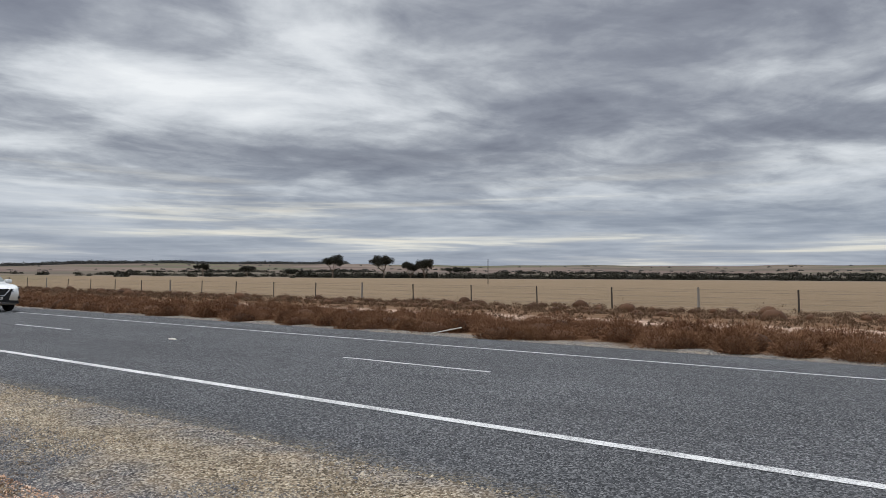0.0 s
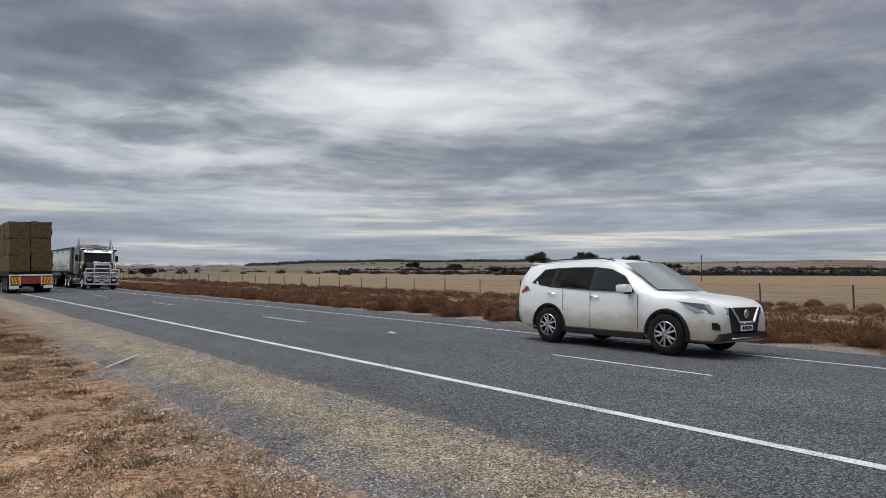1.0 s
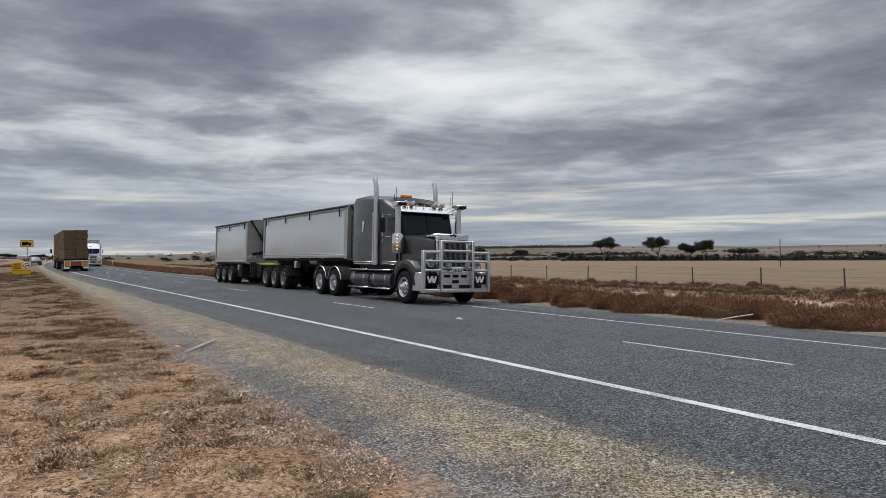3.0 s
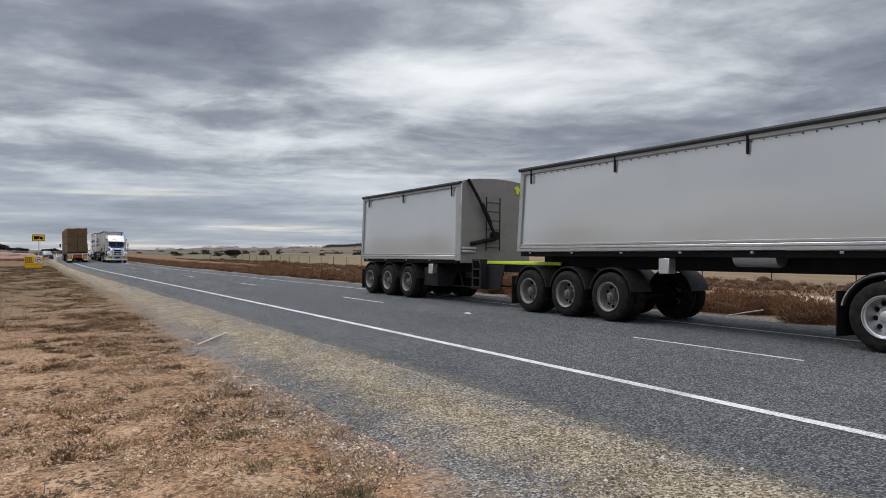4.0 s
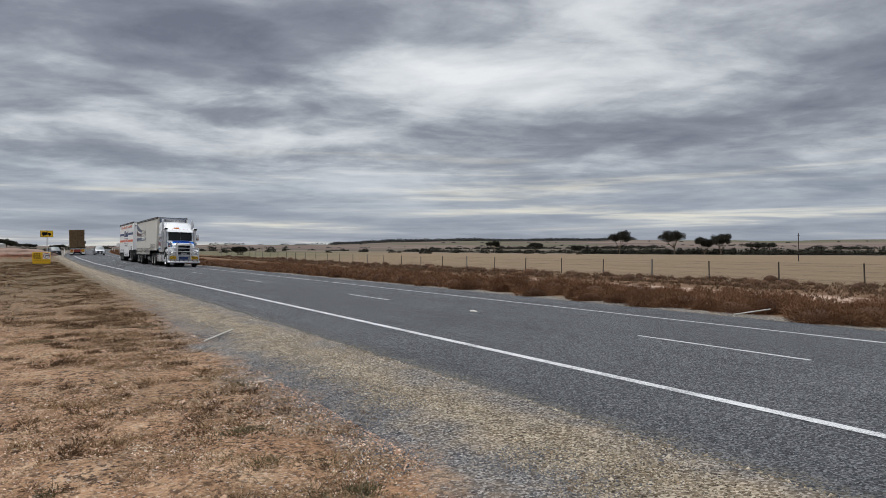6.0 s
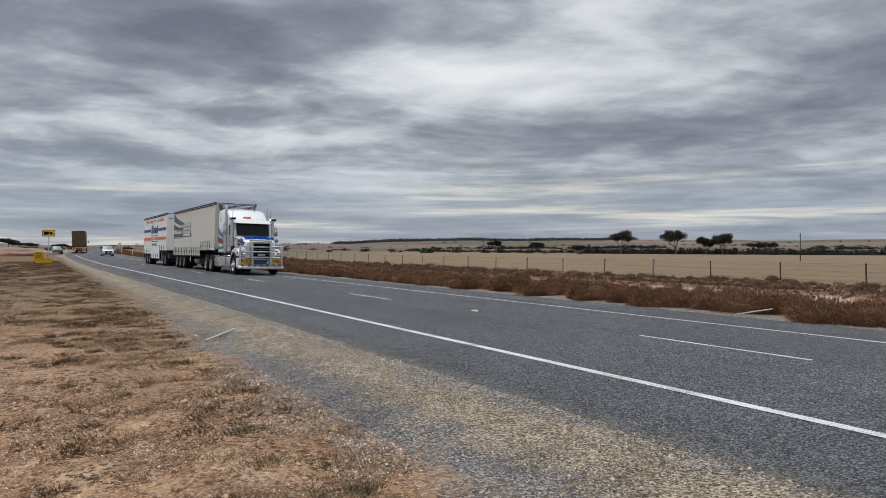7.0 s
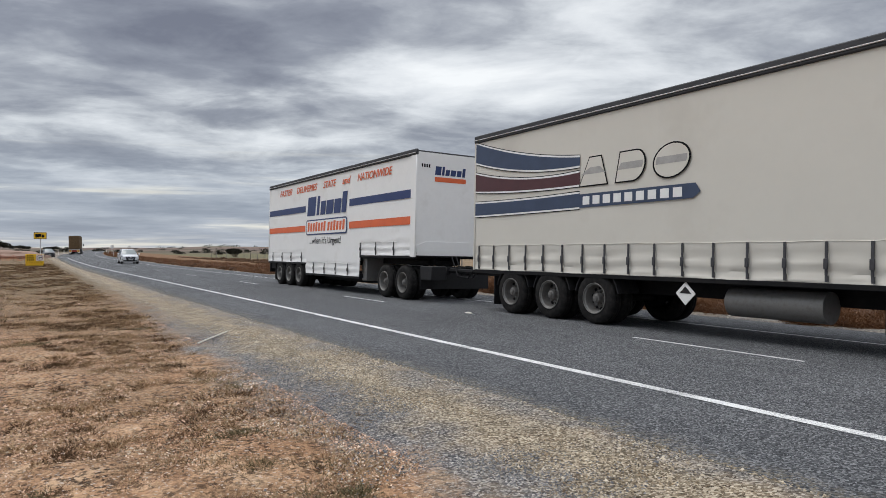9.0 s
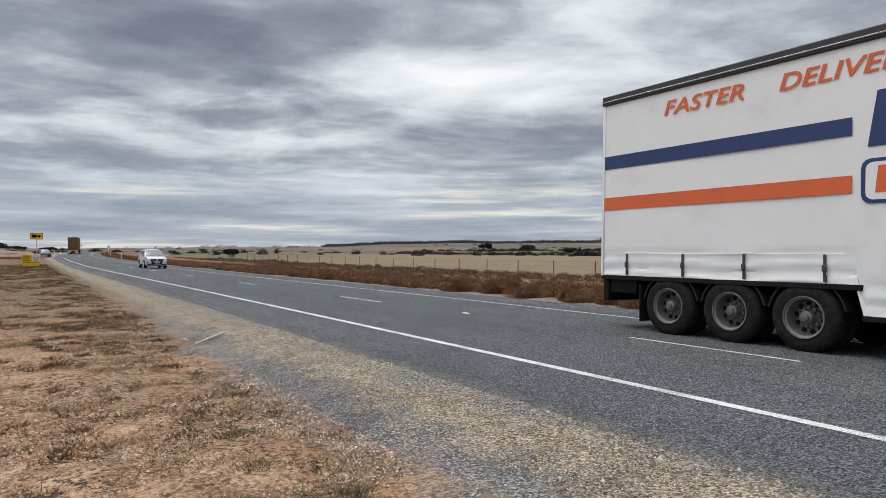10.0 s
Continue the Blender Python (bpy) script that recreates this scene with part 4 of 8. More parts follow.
TUB_END = surface("dusty_tipper_end", (0.25, 0.237, 0.22), 0.6, 0.1, 0.14, 2.5, dirt=(0.14, 0.125, 0.108), dirt_at=0.6)
TARP = surface("dark_tarpaulin", (0.035, 0.036, 0.04), 0.7, 0, 0.25, 3, 0.2, 12)
CREAM = surface("cream_curtain", (0.63, 0.605, 0.54), 0.55, 0, 0.03, 0.5, 0.06, 3, dirt=(0.45, 0.415, 0.36), dirt_at=0.66)
WHITE_CURTAIN = surface("white_curtain", (0.82, 0.815, 0.795), 0.5, 0, 0.04, 0.9, 0.10, 5, dirt=(0.56, 0.53, 0.48), dirt_at=0.70)
NAVY = surface("navy_print", (0.022, 0.042, 0.135), 0.5, 0, 0.12, 3)
TEAL = surface("blue_print", (0.045, 0.12, 0.25), 0.45, 0, 0.12, 3)
SLATE = surface("dark_blue_print", (0.04, 0.06, 0.11), 0.5, 0, 0.15, 3)
MAROON = surface("maroon_print", (0.16, 0.022, 0.04), 0.45, 0, 0.15, 3)
BROWNRED = surface("faded_maroon_print", (0.075, 0.025, 0.03), 0.5, 0, 0.15, 3)
ORANGE = surface("orange_red_print", (0.68, 0.13, 0.04), 0.5, 0, 0.08, 3)
YELLOW = surface("sign_yellow", (0.80, 0.48, 0.02), 0.5, 0, 0.08, 6)
LIME = surface("reflective_lime_tape", (0.62, 0.75, 0.04), 0.4, 0, 0.1, 8)
RED = surface("red_reflector", (0.30, 0.018, 0.015), 0.35, 0, 0.15, 8)
BLUE_ACRYLIC = surface("blue_acrylic", (0.02, 0.16, 0.62), 0.12, 0, 0.1, 5, coat=0.8)
TAN_MESH = surface("tan_insect_screen", (0.36, 0.31, 0.24), 0.8, 0, 0.35, 30, 0.5, 90)
INK = surface("black_print", (0.010, 0.010, 0.011), 0.6, 0, 0.1, 6, spec=0.1)
STRAP = surface("dark_strap", (0.045, 0.045, 0.05), 0.6, 0, 0.2, 20)
HAY = surface("pressed_hay", (0.125, 0.080, 0.040), 0.95, 0, 0.75, 9, 1.0, 55)


def glass_material(name, tint, rough=0.03):
    m = bpy.data.materials.new(name)
    m.use_nodes = True
    b = m.node_tree.nodes["Principled BSDF"]
    b.inputs["Base Color"].default_value = (*tint, 1)
    b.inputs["Roughness"].default_value = rough
    b.inputs["Specular IOR Level"].default_value = 0.32
    return m


def lamp_material(name, colour, strength):
    m = bpy.data.materials.new(name)
    m.use_nodes = True
    b = m.node_tree.nodes["Principled BSDF"]
    b.inputs["Base Color"].default_value = (*colour, 1)
    b.inputs["Emission Color"].default_value = (*colour, 1)
    b.inputs["Emission Strength"].default_value = strength
    b.inputs["Roughness"].default_value = 0.2
    return m


def tinted_clear(name, tint):
    m = bpy.data.materials.new(name)
    m.use_nodes = True
    b = m.node_tree.nodes["Principled BSDF"]
    b.inputs["Base Color"].default_value = (*tint, 1)
    b.inputs["Roughness"].default_value = 0.04
    b.inputs["Transmission Weight"].default_value = 0.92
    b.inputs["IOR"].default_value = 1.1
    return m


BLUE_CLEAR = tinted_clear("blue_clear_acrylic", (0.05, 0.30, 0.95))
GLASS = glass_material("tinted_glass", (0.008, 0.010, 0.011))
# pale base colour carries the sky's reflection and the cabin behind
WINDSCREEN = glass_material("sky_reflection_grey_glass", (0.20, 0.225, 0.22))
LENS = glass_material("clear_lens", (0.26, 0.28, 0.31), 0.06)
AMBER = lamp_material("amber_lens", (0.72, 0.20, 0.02), 0.12)
AMBER_LIT = lamp_material("lit_amber_lens", (1.0, 0.45, 0.06), 2.0)
HEADLAMP = lamp_material("lit_headlamp", (1.0, 0.95, 0.82), 1.2)


# ---------------------------------------------------------------- vehicle helpers
def loft(bm, sections, keep=None, mat=0, ends=True):
    """A skin over half outlines (x, [(y, z), ...] from the bottom's middle to the top's middle), mirrored in y."""
    rings = []
    for x, half in sections:
        right = [(-y, z) for y, z in half]
        left = [(y, z) for y, z in reversed(half) if y > 1e-5]
        ring = right + left
        rings.append([bm.verts.new((x, y, z)) for y, z in ring])
    n = min(len(r) for r in rings)
    half_n = len(sections[0][1])
    for i, (a, b) in enumerate(zip(rings, rings[1:])):
        for k in range(n):
            j = k if k < half_n - 1 else (n - 1 - k)
            if keep and not keep(i, j):
                continue
            f = bm.faces.new((a[k], a[(k + 1) % n], b[(k + 1) % n], b[k]))
            f.material_index = mat
    if ends:
        bm.faces.new(rings[0])
        bm.faces.new(rings[-1])
    else:
        bmesh.ops.delete(bm, geom=[v for v in bm.verts if not v.link_faces], context="VERTS")
    return bm


def carve(ob, cutters):
    """Takes round arches out of a body: cutters are (x, z, radius, y0, y1)."""
    made = []
    for x, z, r, y0, y1 in cutters:
        bm = bmesh.new()
        tube(bm, [(x, y0, z), (x, y1, z)], r, 28)
        bmesh.ops.recalc_face_normals(bm, faces=bm.faces)
        me = bpy.data.meshes.new("arch")
        bm.to_mesh(me)
        bm.free()
        c = new("arch", me)
        mod = ob.modifiers.new("arch", "BOOLEAN")
        mod.operation, mod.object, mod.solver = "DIFFERENCE", c, "EXACT"
        made.append(c)
    dg = bpy.context.evaluated_depsgraph_get()
    done = bpy.data.meshes.new_from_object(ob.evaluated_get(dg))
    ob.modifiers.clear()
    ob.data = done
    done.polygons.foreach_set("use_smooth", [True] * len(done.polygons))
    done.set_sharp_from_angle(angle=radians(38))
    for c in made:
        bpy.data.objects.remove(c)


def lettering(name, text, size, m, material, parent, width=None, shear=0.0, bold=0.0):
    """A word in the built-in font, as a thin mesh; width fits it between two ends."""
    cu = bpy.data.curves.new(name, "FONT")
    cu.body, cu.size, cu.shear, cu.extrude, cu.offset = text, size, shear, 0.002, bold
    tmp = new(name, cu)
    bpy.context.view_layer.update()
    me = bpy.data.meshes.new_from_object(tmp.evaluated_get(bpy.context.evaluated_depsgraph_get()))
    bpy.data.objects.remove(tmp)
    if width:
        xs = [v.co.x for v in me.vertices]
        k = width / (max(xs) - min(xs))
        for v in me.vertices:
            v.co.x = (v.co.x - min(xs)) * k
    me.materials.clear()
    me.materials.append(material)
    ob = new(name, me)
    ob.parent, ob.matrix_basis = parent, m
    return ob


def sheet(name, outline, y, material, parent, label="", depth=0.004):
    """A thin printed shape on a side wall, its face towards -y."""
    bm = bmesh.new()
    plate(bm, outline, y, y - depth)
    return part(name, bm, material, parent, label, smooth=0)


def band(name, xs, tops, bottoms, y, material, parent, label="", n=14):
    """A curved printed stripe: heights of its edges eased over the stations xs."""
    t = np.linspace(xs[0], xs[-1], n)

    def curve(vals):
        c = np.polyfit(xs, vals, min(2, len(xs) - 1))
        return np.polyval(c, t)
    top, bot = curve(tops), curve(bottoms)
    return sheet(name, [(a, b) for a, b in zip(t, top)] + [(a, b) for a, b in zip(t[::-1], bot[::-1])], y, material, parent, label)


WHEELS = []            # wheel, x, y, radius, side, thing's key


def tyre_profile(r, w):
    return [(-w / 2, r * 0.60), (-w / 2 - 0.01, r * 0.72), (-w / 2, r * 0.90), (-w / 2 + 0.03, r * 0.975), (-w / 4, r * 0.995), (-w / 4 + 0.012, r * 0.975), (-w / 12, r * 0.975), (-w / 12 + 0.01, r), (w / 12, r),
            (w / 12 + 0.01, r * 0.975), (w / 4 - 0.012, r * 0.975), (w / 4, r * 0.995), (w / 2 - 0.03, r * 0.975), (w / 2, r * 0.90), (w / 2 + 0.01, r * 0.72), (w / 2, r * 0.60)]


MESHES = {}


def wheel_meshes(kind, r, w, rim_mat):
    """Rim and tyre of one kind, facing -y, made once."""
    if kind in MESHES:
        return MESHES[kind]
    bm = bmesh.new()
    lathe(bm, tyre_profile(r, w), seg=40)
    if kind.startswith("dual"):
        lathe(bm, [(a + w + 0.06, b) for a, b in tyre_profile(r, w)], seg=32)
    tmp = part("tyre", bm, RUBBER)
    tyre = tmp.data
    bpy.data.objects.remove(tmp)
    bm = bmesh.new()
    R = r * 0.61
    o = -w / 2
    if kind.startswith("car"):
        lathe(bm, [(o - 0.004, R), (o - 0.008, R * 0.96), (o + 0.03, R * 0.90), (o + 0.12, R * 0.88), (o + 0.13, 0.0)], seg=36, mat=1)
        lathe(bm, [(o - 0.006, R), (o - 0.014, R * 0.965), (o + 0.012, R * 0.92)], seg=36)
        for k in range(5):
            for d in (-0.16, 0.16):
                a = 2 * math.pi * k / 5 + d
                b = 2 * math.pi * k / 5 + d * 1.55
                p0 = (math.cos(a) * R * 0.2, o + 0.0, math.sin(a) * R * 0.2)
                p1 = (math.cos(b) * R * 0.93, o + 0.002, math.sin(b) * R * 0.93)
                tube(bm, [p0, p1], [0.022, 0.016], 6)
        lathe(bm, [(o - 0.012, 0.0), (o - 0.012, R * 0.17), (o + 0.03, R * 0.24), (o + 0.1, R * 0.24)], seg=20)
        for k in range(5):
            a = 2 * math.pi * k / 5 + 0.63
            tube(bm, [(math.cos(a) * R * 0.14, o - 0.02, math.sin(a) * R * 0.14), (math.cos(a) * R * 0.14, o + 0.02, math.sin(a) * R * 0.14)], 0.008, 6, mat=1)
    else:
        deep = 0.13 if kind.startswith("dual") else -0.01
        lathe(bm, [(o + 0.01, R), (o - 0.018, R * 0.985), (o - 0.018, R * 0.95), (o + 0.012, R * 0.925), (o + 0.02, R * 0.86), (o + deep * 0.75 + 0.03, R * 0.82), (o + deep + 0.07, R * 0.76),
                   (o + deep + 0.05, R * 0.56), (o + deep + 0.02, R * 0.50), (o + deep + 0.02, R * 0.38)], seg=40)
        lathe(bm, [(o + deep + 0.02, R * 0.37), (o + deep - 0.05, R * 0.33), (o + deep - 0.085, R * 0.29), (o + deep - 0.095, R * 0.20), (o + deep - 0.12, R * 0.17), (o + deep - 0.125, 0.0)], seg=24, mat=2)
        for k in range(10):
            a = 2 * math.pi * k / 10
            c, s = math.cos(a), math.sin(a)
            tube(bm, [(c * R * 0.45, o + deep - 0.025, s * R * 0.45), (c * R * 0.45, o + deep + 0.04, s * R * 0.45)], 0.015, 6, mat=2)
            a += 0.31
            c, s = math.cos(a), math.sin(a)
            tube(bm, [(c * R * 0.66, o + deep + 0.048, s * R * 0.66), (c * R * 0.66, o + deep + 0.075, s * R * 0.66)], R * 0.12, 12, mat=1)
    tmp = part("wheel", bm, [rim_mat, INK, HUB if "dirty" in kind or "trailer" in kind else rim_mat])
    MESHES[kind] = (tmp.data, tyre)
    bpy.data.objects.remove(tmp)
    return MESHES[kind]


def add_wheel(thing, kind, x, y, r, w, rim_mat, key, label=""):
    rim, tyre = wheel_meshes(kind, r, w, rim_mat)
    side = 1 if y < 0 else -1
    ob = new("wheel", rim)
    ob.parent = thing
    ob.matrix_basis = pose(x, y, r, 0, 0, 0 if side > 0 else 180)
    t = new("tyre", tyre)
    t.parent = ob
    if label:
        tagged(ob, label)
    WHEELS.append((ob, x, y, r, side, key))
    return ob


def axle_group(thing, xs, kind, rim_mat, key, half=0.98, r=0.51, guards=True, flaps=True, trim=None):
    """Axles with dual wheels, beam axles, arched guards and mud flaps."""
    for x in xs:
        for y in (-half - 0.14, half + 0.14):
            add_wheel(thing, kind, x, y, r, 0.26, rim_mat, key)
        bm = bmesh.new()
        tube(bm, [(x, -0.95, r), (x, 0.95, r)], 0.075, 10)
        lathe(bm, [(-0.62, 0.0), (-0.62, 0.2), (-0.42, 0.2), (-0.42, 0.0)], (x, 0, r), seg=16)
        lathe(bm, [(0.42, 0.0), (0.42, 0.2), (0.62, 0.2), (0.62, 0.0)], (x, 0, r), seg=16)
        part("axle", bm, BLACK, thing)
        if guards:
            for y0, y1 in ((-1.21, -0.62), (0.62, 1.21)):
                bm = bmesh.new()
                R0, R1 = r + 0.075, r + 0.10
                arc = [radians(a) for a in range(12, 169, 12)]
                plate(bm, [(x + R1 * math.cos(a), r + R1 * math.sin(a)) for a in arc] + [(x + R0 * math.cos(a), r + R0 * math.sin(a)) for a in reversed(arc)], y0, y1)
                part("mudguard", bm, GUARD, thing)
                if trim and y0 < 0:
                    bm = bmesh.new()
                    tube(bm, [(x + (R1 + 0.01) * math.cos(a), y0, r + (R1 + 0.01) * math.sin(a)) for a in arc], 0.022, 6)
                    part("guard_trim", bm, trim, thing, "bright metal edge trim")
    if flaps:
        for y0, y1 in ((-1.24, -0.64), (0.64, 1.24)):
            bm = bmesh.new()
            box(bm, min(xs) - r - 0.17, min(xs) - r - 0.15, y0, y1, 0.17, 0.85, 0.004)
            part("mud_flap", bm, PLASTIC, thing)


def rails(thing, x0, x1, z0, z1, half=0.42):
    for y in (-half, half):
        bm = bmesh.new()
        box(bm, x0, x1, y - 0.05, y + 0.05, z0, z1, 0.01)
        part("chassis_rail", bm, BLACK, thing)
    for k in range(int((x1 - x0) / 1.6) + 1):
        x = x0 + 0.1 + k * 1.6
        bm = bmesh.new()
        box(bm, x, x + 0.08, -half, half, z0 + 0.02, z1 - 0.02)
        part("cross_member", bm, BLACK, thing)


def marker_lamps(thing, places, mat=AMBER, size=0.022, name="marker_lamp", label="amber marker lamp"):
    for p in places:
        bm = bmesh.new()
        box(bm, p[0] - size * 1.4, p[0] + size * 1.4, p[1] - 0.02, p[1] + 0.02, p[2] - size, p[2] + size, 0.008)
        part(name, bm, mat, thing, label)


MOVERS = []            # thing, its x at time 0 of its timing row, time, speed, across, driving back, key


def mover(thing, ref, offset, key):
    x0, t0, v, q, back = ref
    MOVERS.append((thing, x0, offset, t0, v, q, back))


SUV_REF = (1.04, 1.0, 21.5, 2.52, False)
TIPPER_REF = (-6.75, 3.2, 20.57, 2.98, False)
FREIGHT_REF = (1.4, 8.5, 21.22, 2.26, False)
HAY_REF = (-44.0, 1.0, -17.9, -2.2, True)
SECOND_REF = (-55.0, 10.0, 19.5, 1.45, False)


# ---------------------------------------------------------------- passenger cars
def build_suv(paint, label, ref, key, lit=False, plain_front=False):
    car = empty("suv")
    tagged(car, label, "car")
    w = 0.905
    #       x     zb    sill  belt  wtop  roof  width
    secs = [(-3.72, 0.45, 0.55, 0.98, 1.05, 1.10, 0.80), (-3.64, 0.36, 0.48, 1.10, 1.30, 1.42, 0.90), (-3.45, 0.30, 0.44, 1.14, 1.46, 1.585, 0.97),
            (-3.10, 0.26, 0.40, 1.13, 1.50, 1.635, 1.0), (-2.70, 0.24, 0.38, 1.11, 1.525, 1.665, 1.0), (-2.2, 0.23, 0.36, 1.095, 1.54, 1.685, 1.0), (-1.72, 0.23, 0.35, 1.08, 1.54, 1.685, 1.0),
            (-1.64, 0.23, 0.35, 1.078, 1.538, 1.683, 1.0), (-1.25, 0.23, 0.35, 1.065, 1.51, 1.655, 1.0), (-0.92, 0.23, 0.35, 1.05, 1.38, 1.49, 1.0), (-0.62, 0.23, 0.35, 1.045, 1.22, 1.325, 1.0), (-0.36, 0.23, 0.36, 1.04, 1.08, 1.16, 1.0),
            (-0.16, 0.24, 0.37, 1.00, 1.045, 1.085, 1.0), (0.15, 0.25, 0.38, 0.96, 1.02, 1.055, 0.995), (0.45, 0.25, 0.38, 0.93, 0.995, 1.02, 0.98), (0.70, 0.25, 0.38, 0.88, 0.95, 0.97, 0.94), (0.85, 0.26, 0.36, 0.80, 0.875, 0.895, 0.86), (0.92, 0.29, 0.38, 0.70, 0.79, 0.81, 0.78)]

    def half(zb, sill, belt, wtop, roof, k):
        cabin = wtop - belt > 0.06
        W = w * k
        tw = 0.74 if cabin else 0.86
        return [(0, zb), (W * 0.86, zb), (W * 0.975, zb + 0.05), (W * 0.99, sill + 0.06), (W, 0.62 if belt > 0.7 else sill + 0.12), (W * 0.995, (0.62 + belt) / 2 if belt > 0.7 else belt - 0.06), (W * (0.955 if cabin else 0.94), belt),
                (W * tw + (W * 0.21 * (1 - min(1, (wtop - belt) / 0.42)) if cabin else 0), wtop), (W * (tw - 0.05) + (W * 0.16 * (1 - min(1, (wtop - belt) / 0.42)) if cabin else 0), (wtop + roof * 1.6) / 2.6), (W * 0.42, roof), (0, roof + 0.012)]
    S = [(x, half(*v)) for x, *v in secs]
    bm = bmesh.new()
    loft(bm, S)
    body = part("body", bm, paint, car, smooth=35)
    carve(body, [(0, 0.36, 0.405, -1.2, -0.55), (0, 0.36, 0.405, 0.55, 1.2), (-2.705, 0.36, 0.405, -1.2, -0.55), (-2.705, 0.36, 0.405, 0.55, 1.2)])

    def pane(name, pts, mat, lab="", lift=0.007):
        """A thin pane over a quad or polygon of body points."""
        bm = bmesh.new()
        v = [bm.verts.new(p) for p in pts]
        f = bm.faces.new(v)
        bmesh.ops.recalc_face_normals(bm, faces=bm.faces)
        r = bmesh.ops.extrude_face_region(bm, geom=[f])
        n = f.normal.copy()
        for q in r["geom"]:
            if isinstance(q, bmesh.types.BMVert):
                q.co += n * lift
        return part(name, bm, mat, car, lab, smooth=0)

    def side(x, z, s):
        """A point on the glasshouse side at x and height z."""
        return (x, s * (w * (0.957 - 0.49 * (z - 1.08)) + 0.018), z)
    for s in (-1, 1):
        p = [side(x, z, s) for x, z in ((-3.24, 1.20), (-3.04, 1.15), (-2.66, 1.12), (-1.64, 1.085), (-0.64, 1.07), (-0.93, 1.355), (-1.28, 1.485), (-1.64, 1.52), (-2.2, 1.52), (-2.62, 1.505), (-2.98, 1.475))]
        pane("window_surround", p if s < 0 else p[::-1], PLASTIC, "black pillar trim", 0.004)
        for pts in ([(-1.60, 1.10), (-0.72, 1.085), (-0.95, 1.335), (-1.28, 1.465), (-1.60, 1.50)], [(-2.62, 1.135), (-1.68, 1.10), (-1.68, 1.50), (-2.2, 1.50), (-2.58, 1.49)], [(-3.17, 1.21), (-3.02, 1.165), (-2.70, 1.14), (-2.66, 1.485), (-2.95, 1.46)]):
            p = [side(x, z, s) for x, z in pts]
            pane("side_window", p if s < 0 else p[::-1], GLASS, "dark tinted side window", 0.009)
        bm = bmesh.new()
        tube(bm, [side(-3.22, 1.20, s), side(-2.7, 1.12, s), side(-1.64, 1.083, s), side(-0.62, 1.065, s)], 0.006, 6)
        part("window_trim", bm, PLASTIC, car, "thin dark trim under the windows")
        bm = bmesh.new()
        tube(bm, [(x, s * 0.60, z) for x, z in ((-3.1, 1.625), (-2.9, 1.665), (-2.2, 1.695), (-1.6, 1.695), (-1.3, 1.65))], 0.012, 6)
        part("roof_rail", bm, GUARD, car)
        # mirror
        bm = bmesh.new()
        box(bm, -0.86, -0.62, s * 0.96, s * 1.16, 1.06, 1.20, 0.045, seg=2)
        m = part("mirror", bm, paint, car)
        bm = bmesh.new()
        box(bm, -0.80, -0.70, s * 0.88, s * 1.0, 1.03, 1.07, 0.01)
        part("mirror_foot", bm, PLASTIC, m)
        for x, z in ((-1.45, 0.955), (-2.52, 0.985)):
            bm = bmesh.new()
            tube(bm, [(x, s * 0.905, z), (x - 0.1, s * 0.935, z + 0.004), (x - 0.2, s * 0.908, z + 0.006)], 0.016, 6)
            part("door_handle", bm, CHROME, car)
        for x0, x1, z0, z1 in ((-1.645, -1.635, 0.36, 1.08), (-0.57, -0.56, 0.42, 1.04), (-2.33, -2.32, 0.66, 1.09)):
            bm = bmesh.new()
            box(bm, x0 + 0.003, x1 - 0.003, s * 0.895, s * 0.9075, z0, z1)
            part("door_gap", bm, INK, car)
        # arch lips and dark sill
        for cx in (0, -2.705):
            bm = bmesh.new()
            arc = [radians(a) for a in range(-14, 195, 11)]
            tube(bm, [(cx + 0.415 * math.cos(a), s * 0.885, 0.36 + 0.415 * math.sin(a)) for a in arc], 0.034, 6)
            part("wheel_arch", bm, PLASTIC, car, "black plastic arch lip")
        bm = bmesh.new()
        box(bm, -2.28, -0.42, s * 0.80, s * 0.91, 0.235, 0.36, 0.02)
        part("sill", bm, PLASTIC, car)
        # lamps
        pane("headlamp", [(0.54, s * 0.905, 0.775), (0.82, s * 0.80, 0.735), (0.945, s * 0.54, 0.73), (0.925, s * 0.52, 0.845), (0.68, s * 0.865, 0.905), (0.26, s * 0.925, 0.93)][::-1 if s > 0 else 1], HEADLAMP if lit else LENS, "clear swept-back headlamp", 0.022)
        pane("tail_lamp", [(-3.69, s * 0.72, 0.97), (-3.50, s * 0.865, 0.99), (-3.27, s * 0.895, 1.07), (-3.32, s * 0.885, 1.12), (-3.50, s * 0.845, 1.14), (-3.68, s * 0.71, 1.13)][::-1 if s > 0 else 1], RED, "red tail lamp", 0.012)
        bm = bmesh.new()
        plate(bm, [(s * 0.52, 0.44), (s * 0.80, 0.49), (s * 0.82, 0.60), (s * 0.74, 0.56), (s * 0.52, 0.52)], 0.80, 0.90, axis="x")
        part("fog_recess", bm, PLASTIC, car)
    bm = bmesh.new()
    rows = []
    for k in range(7):
        f = 0.88 * k / 6
        row = []
        for y in (-1.0, -0.66, -0.33, 0.0, 0.33, 0.66, 1.0):
            bow = 1 - y * y
            row.append(bm.verts.new((-0.26 + 0.13 * bow - 0.90 * f - 0.03 * f * bow, y * (0.745 - 0.14 * f), 1.125 + 0.535 * f + 0.022 * f * bow + 0.05 * f * (1 - f))))
        rows.append(row)
    for a, b in zip(rows, rows[1:]):
        for j in range(6):
            bm.faces.new((a[j], a[j + 1], b[j + 1], b[j]))
    part("windscreen", bm, WINDSCREEN, car, "grey windscreen, sky reflection painted into its colour", smooth=80)
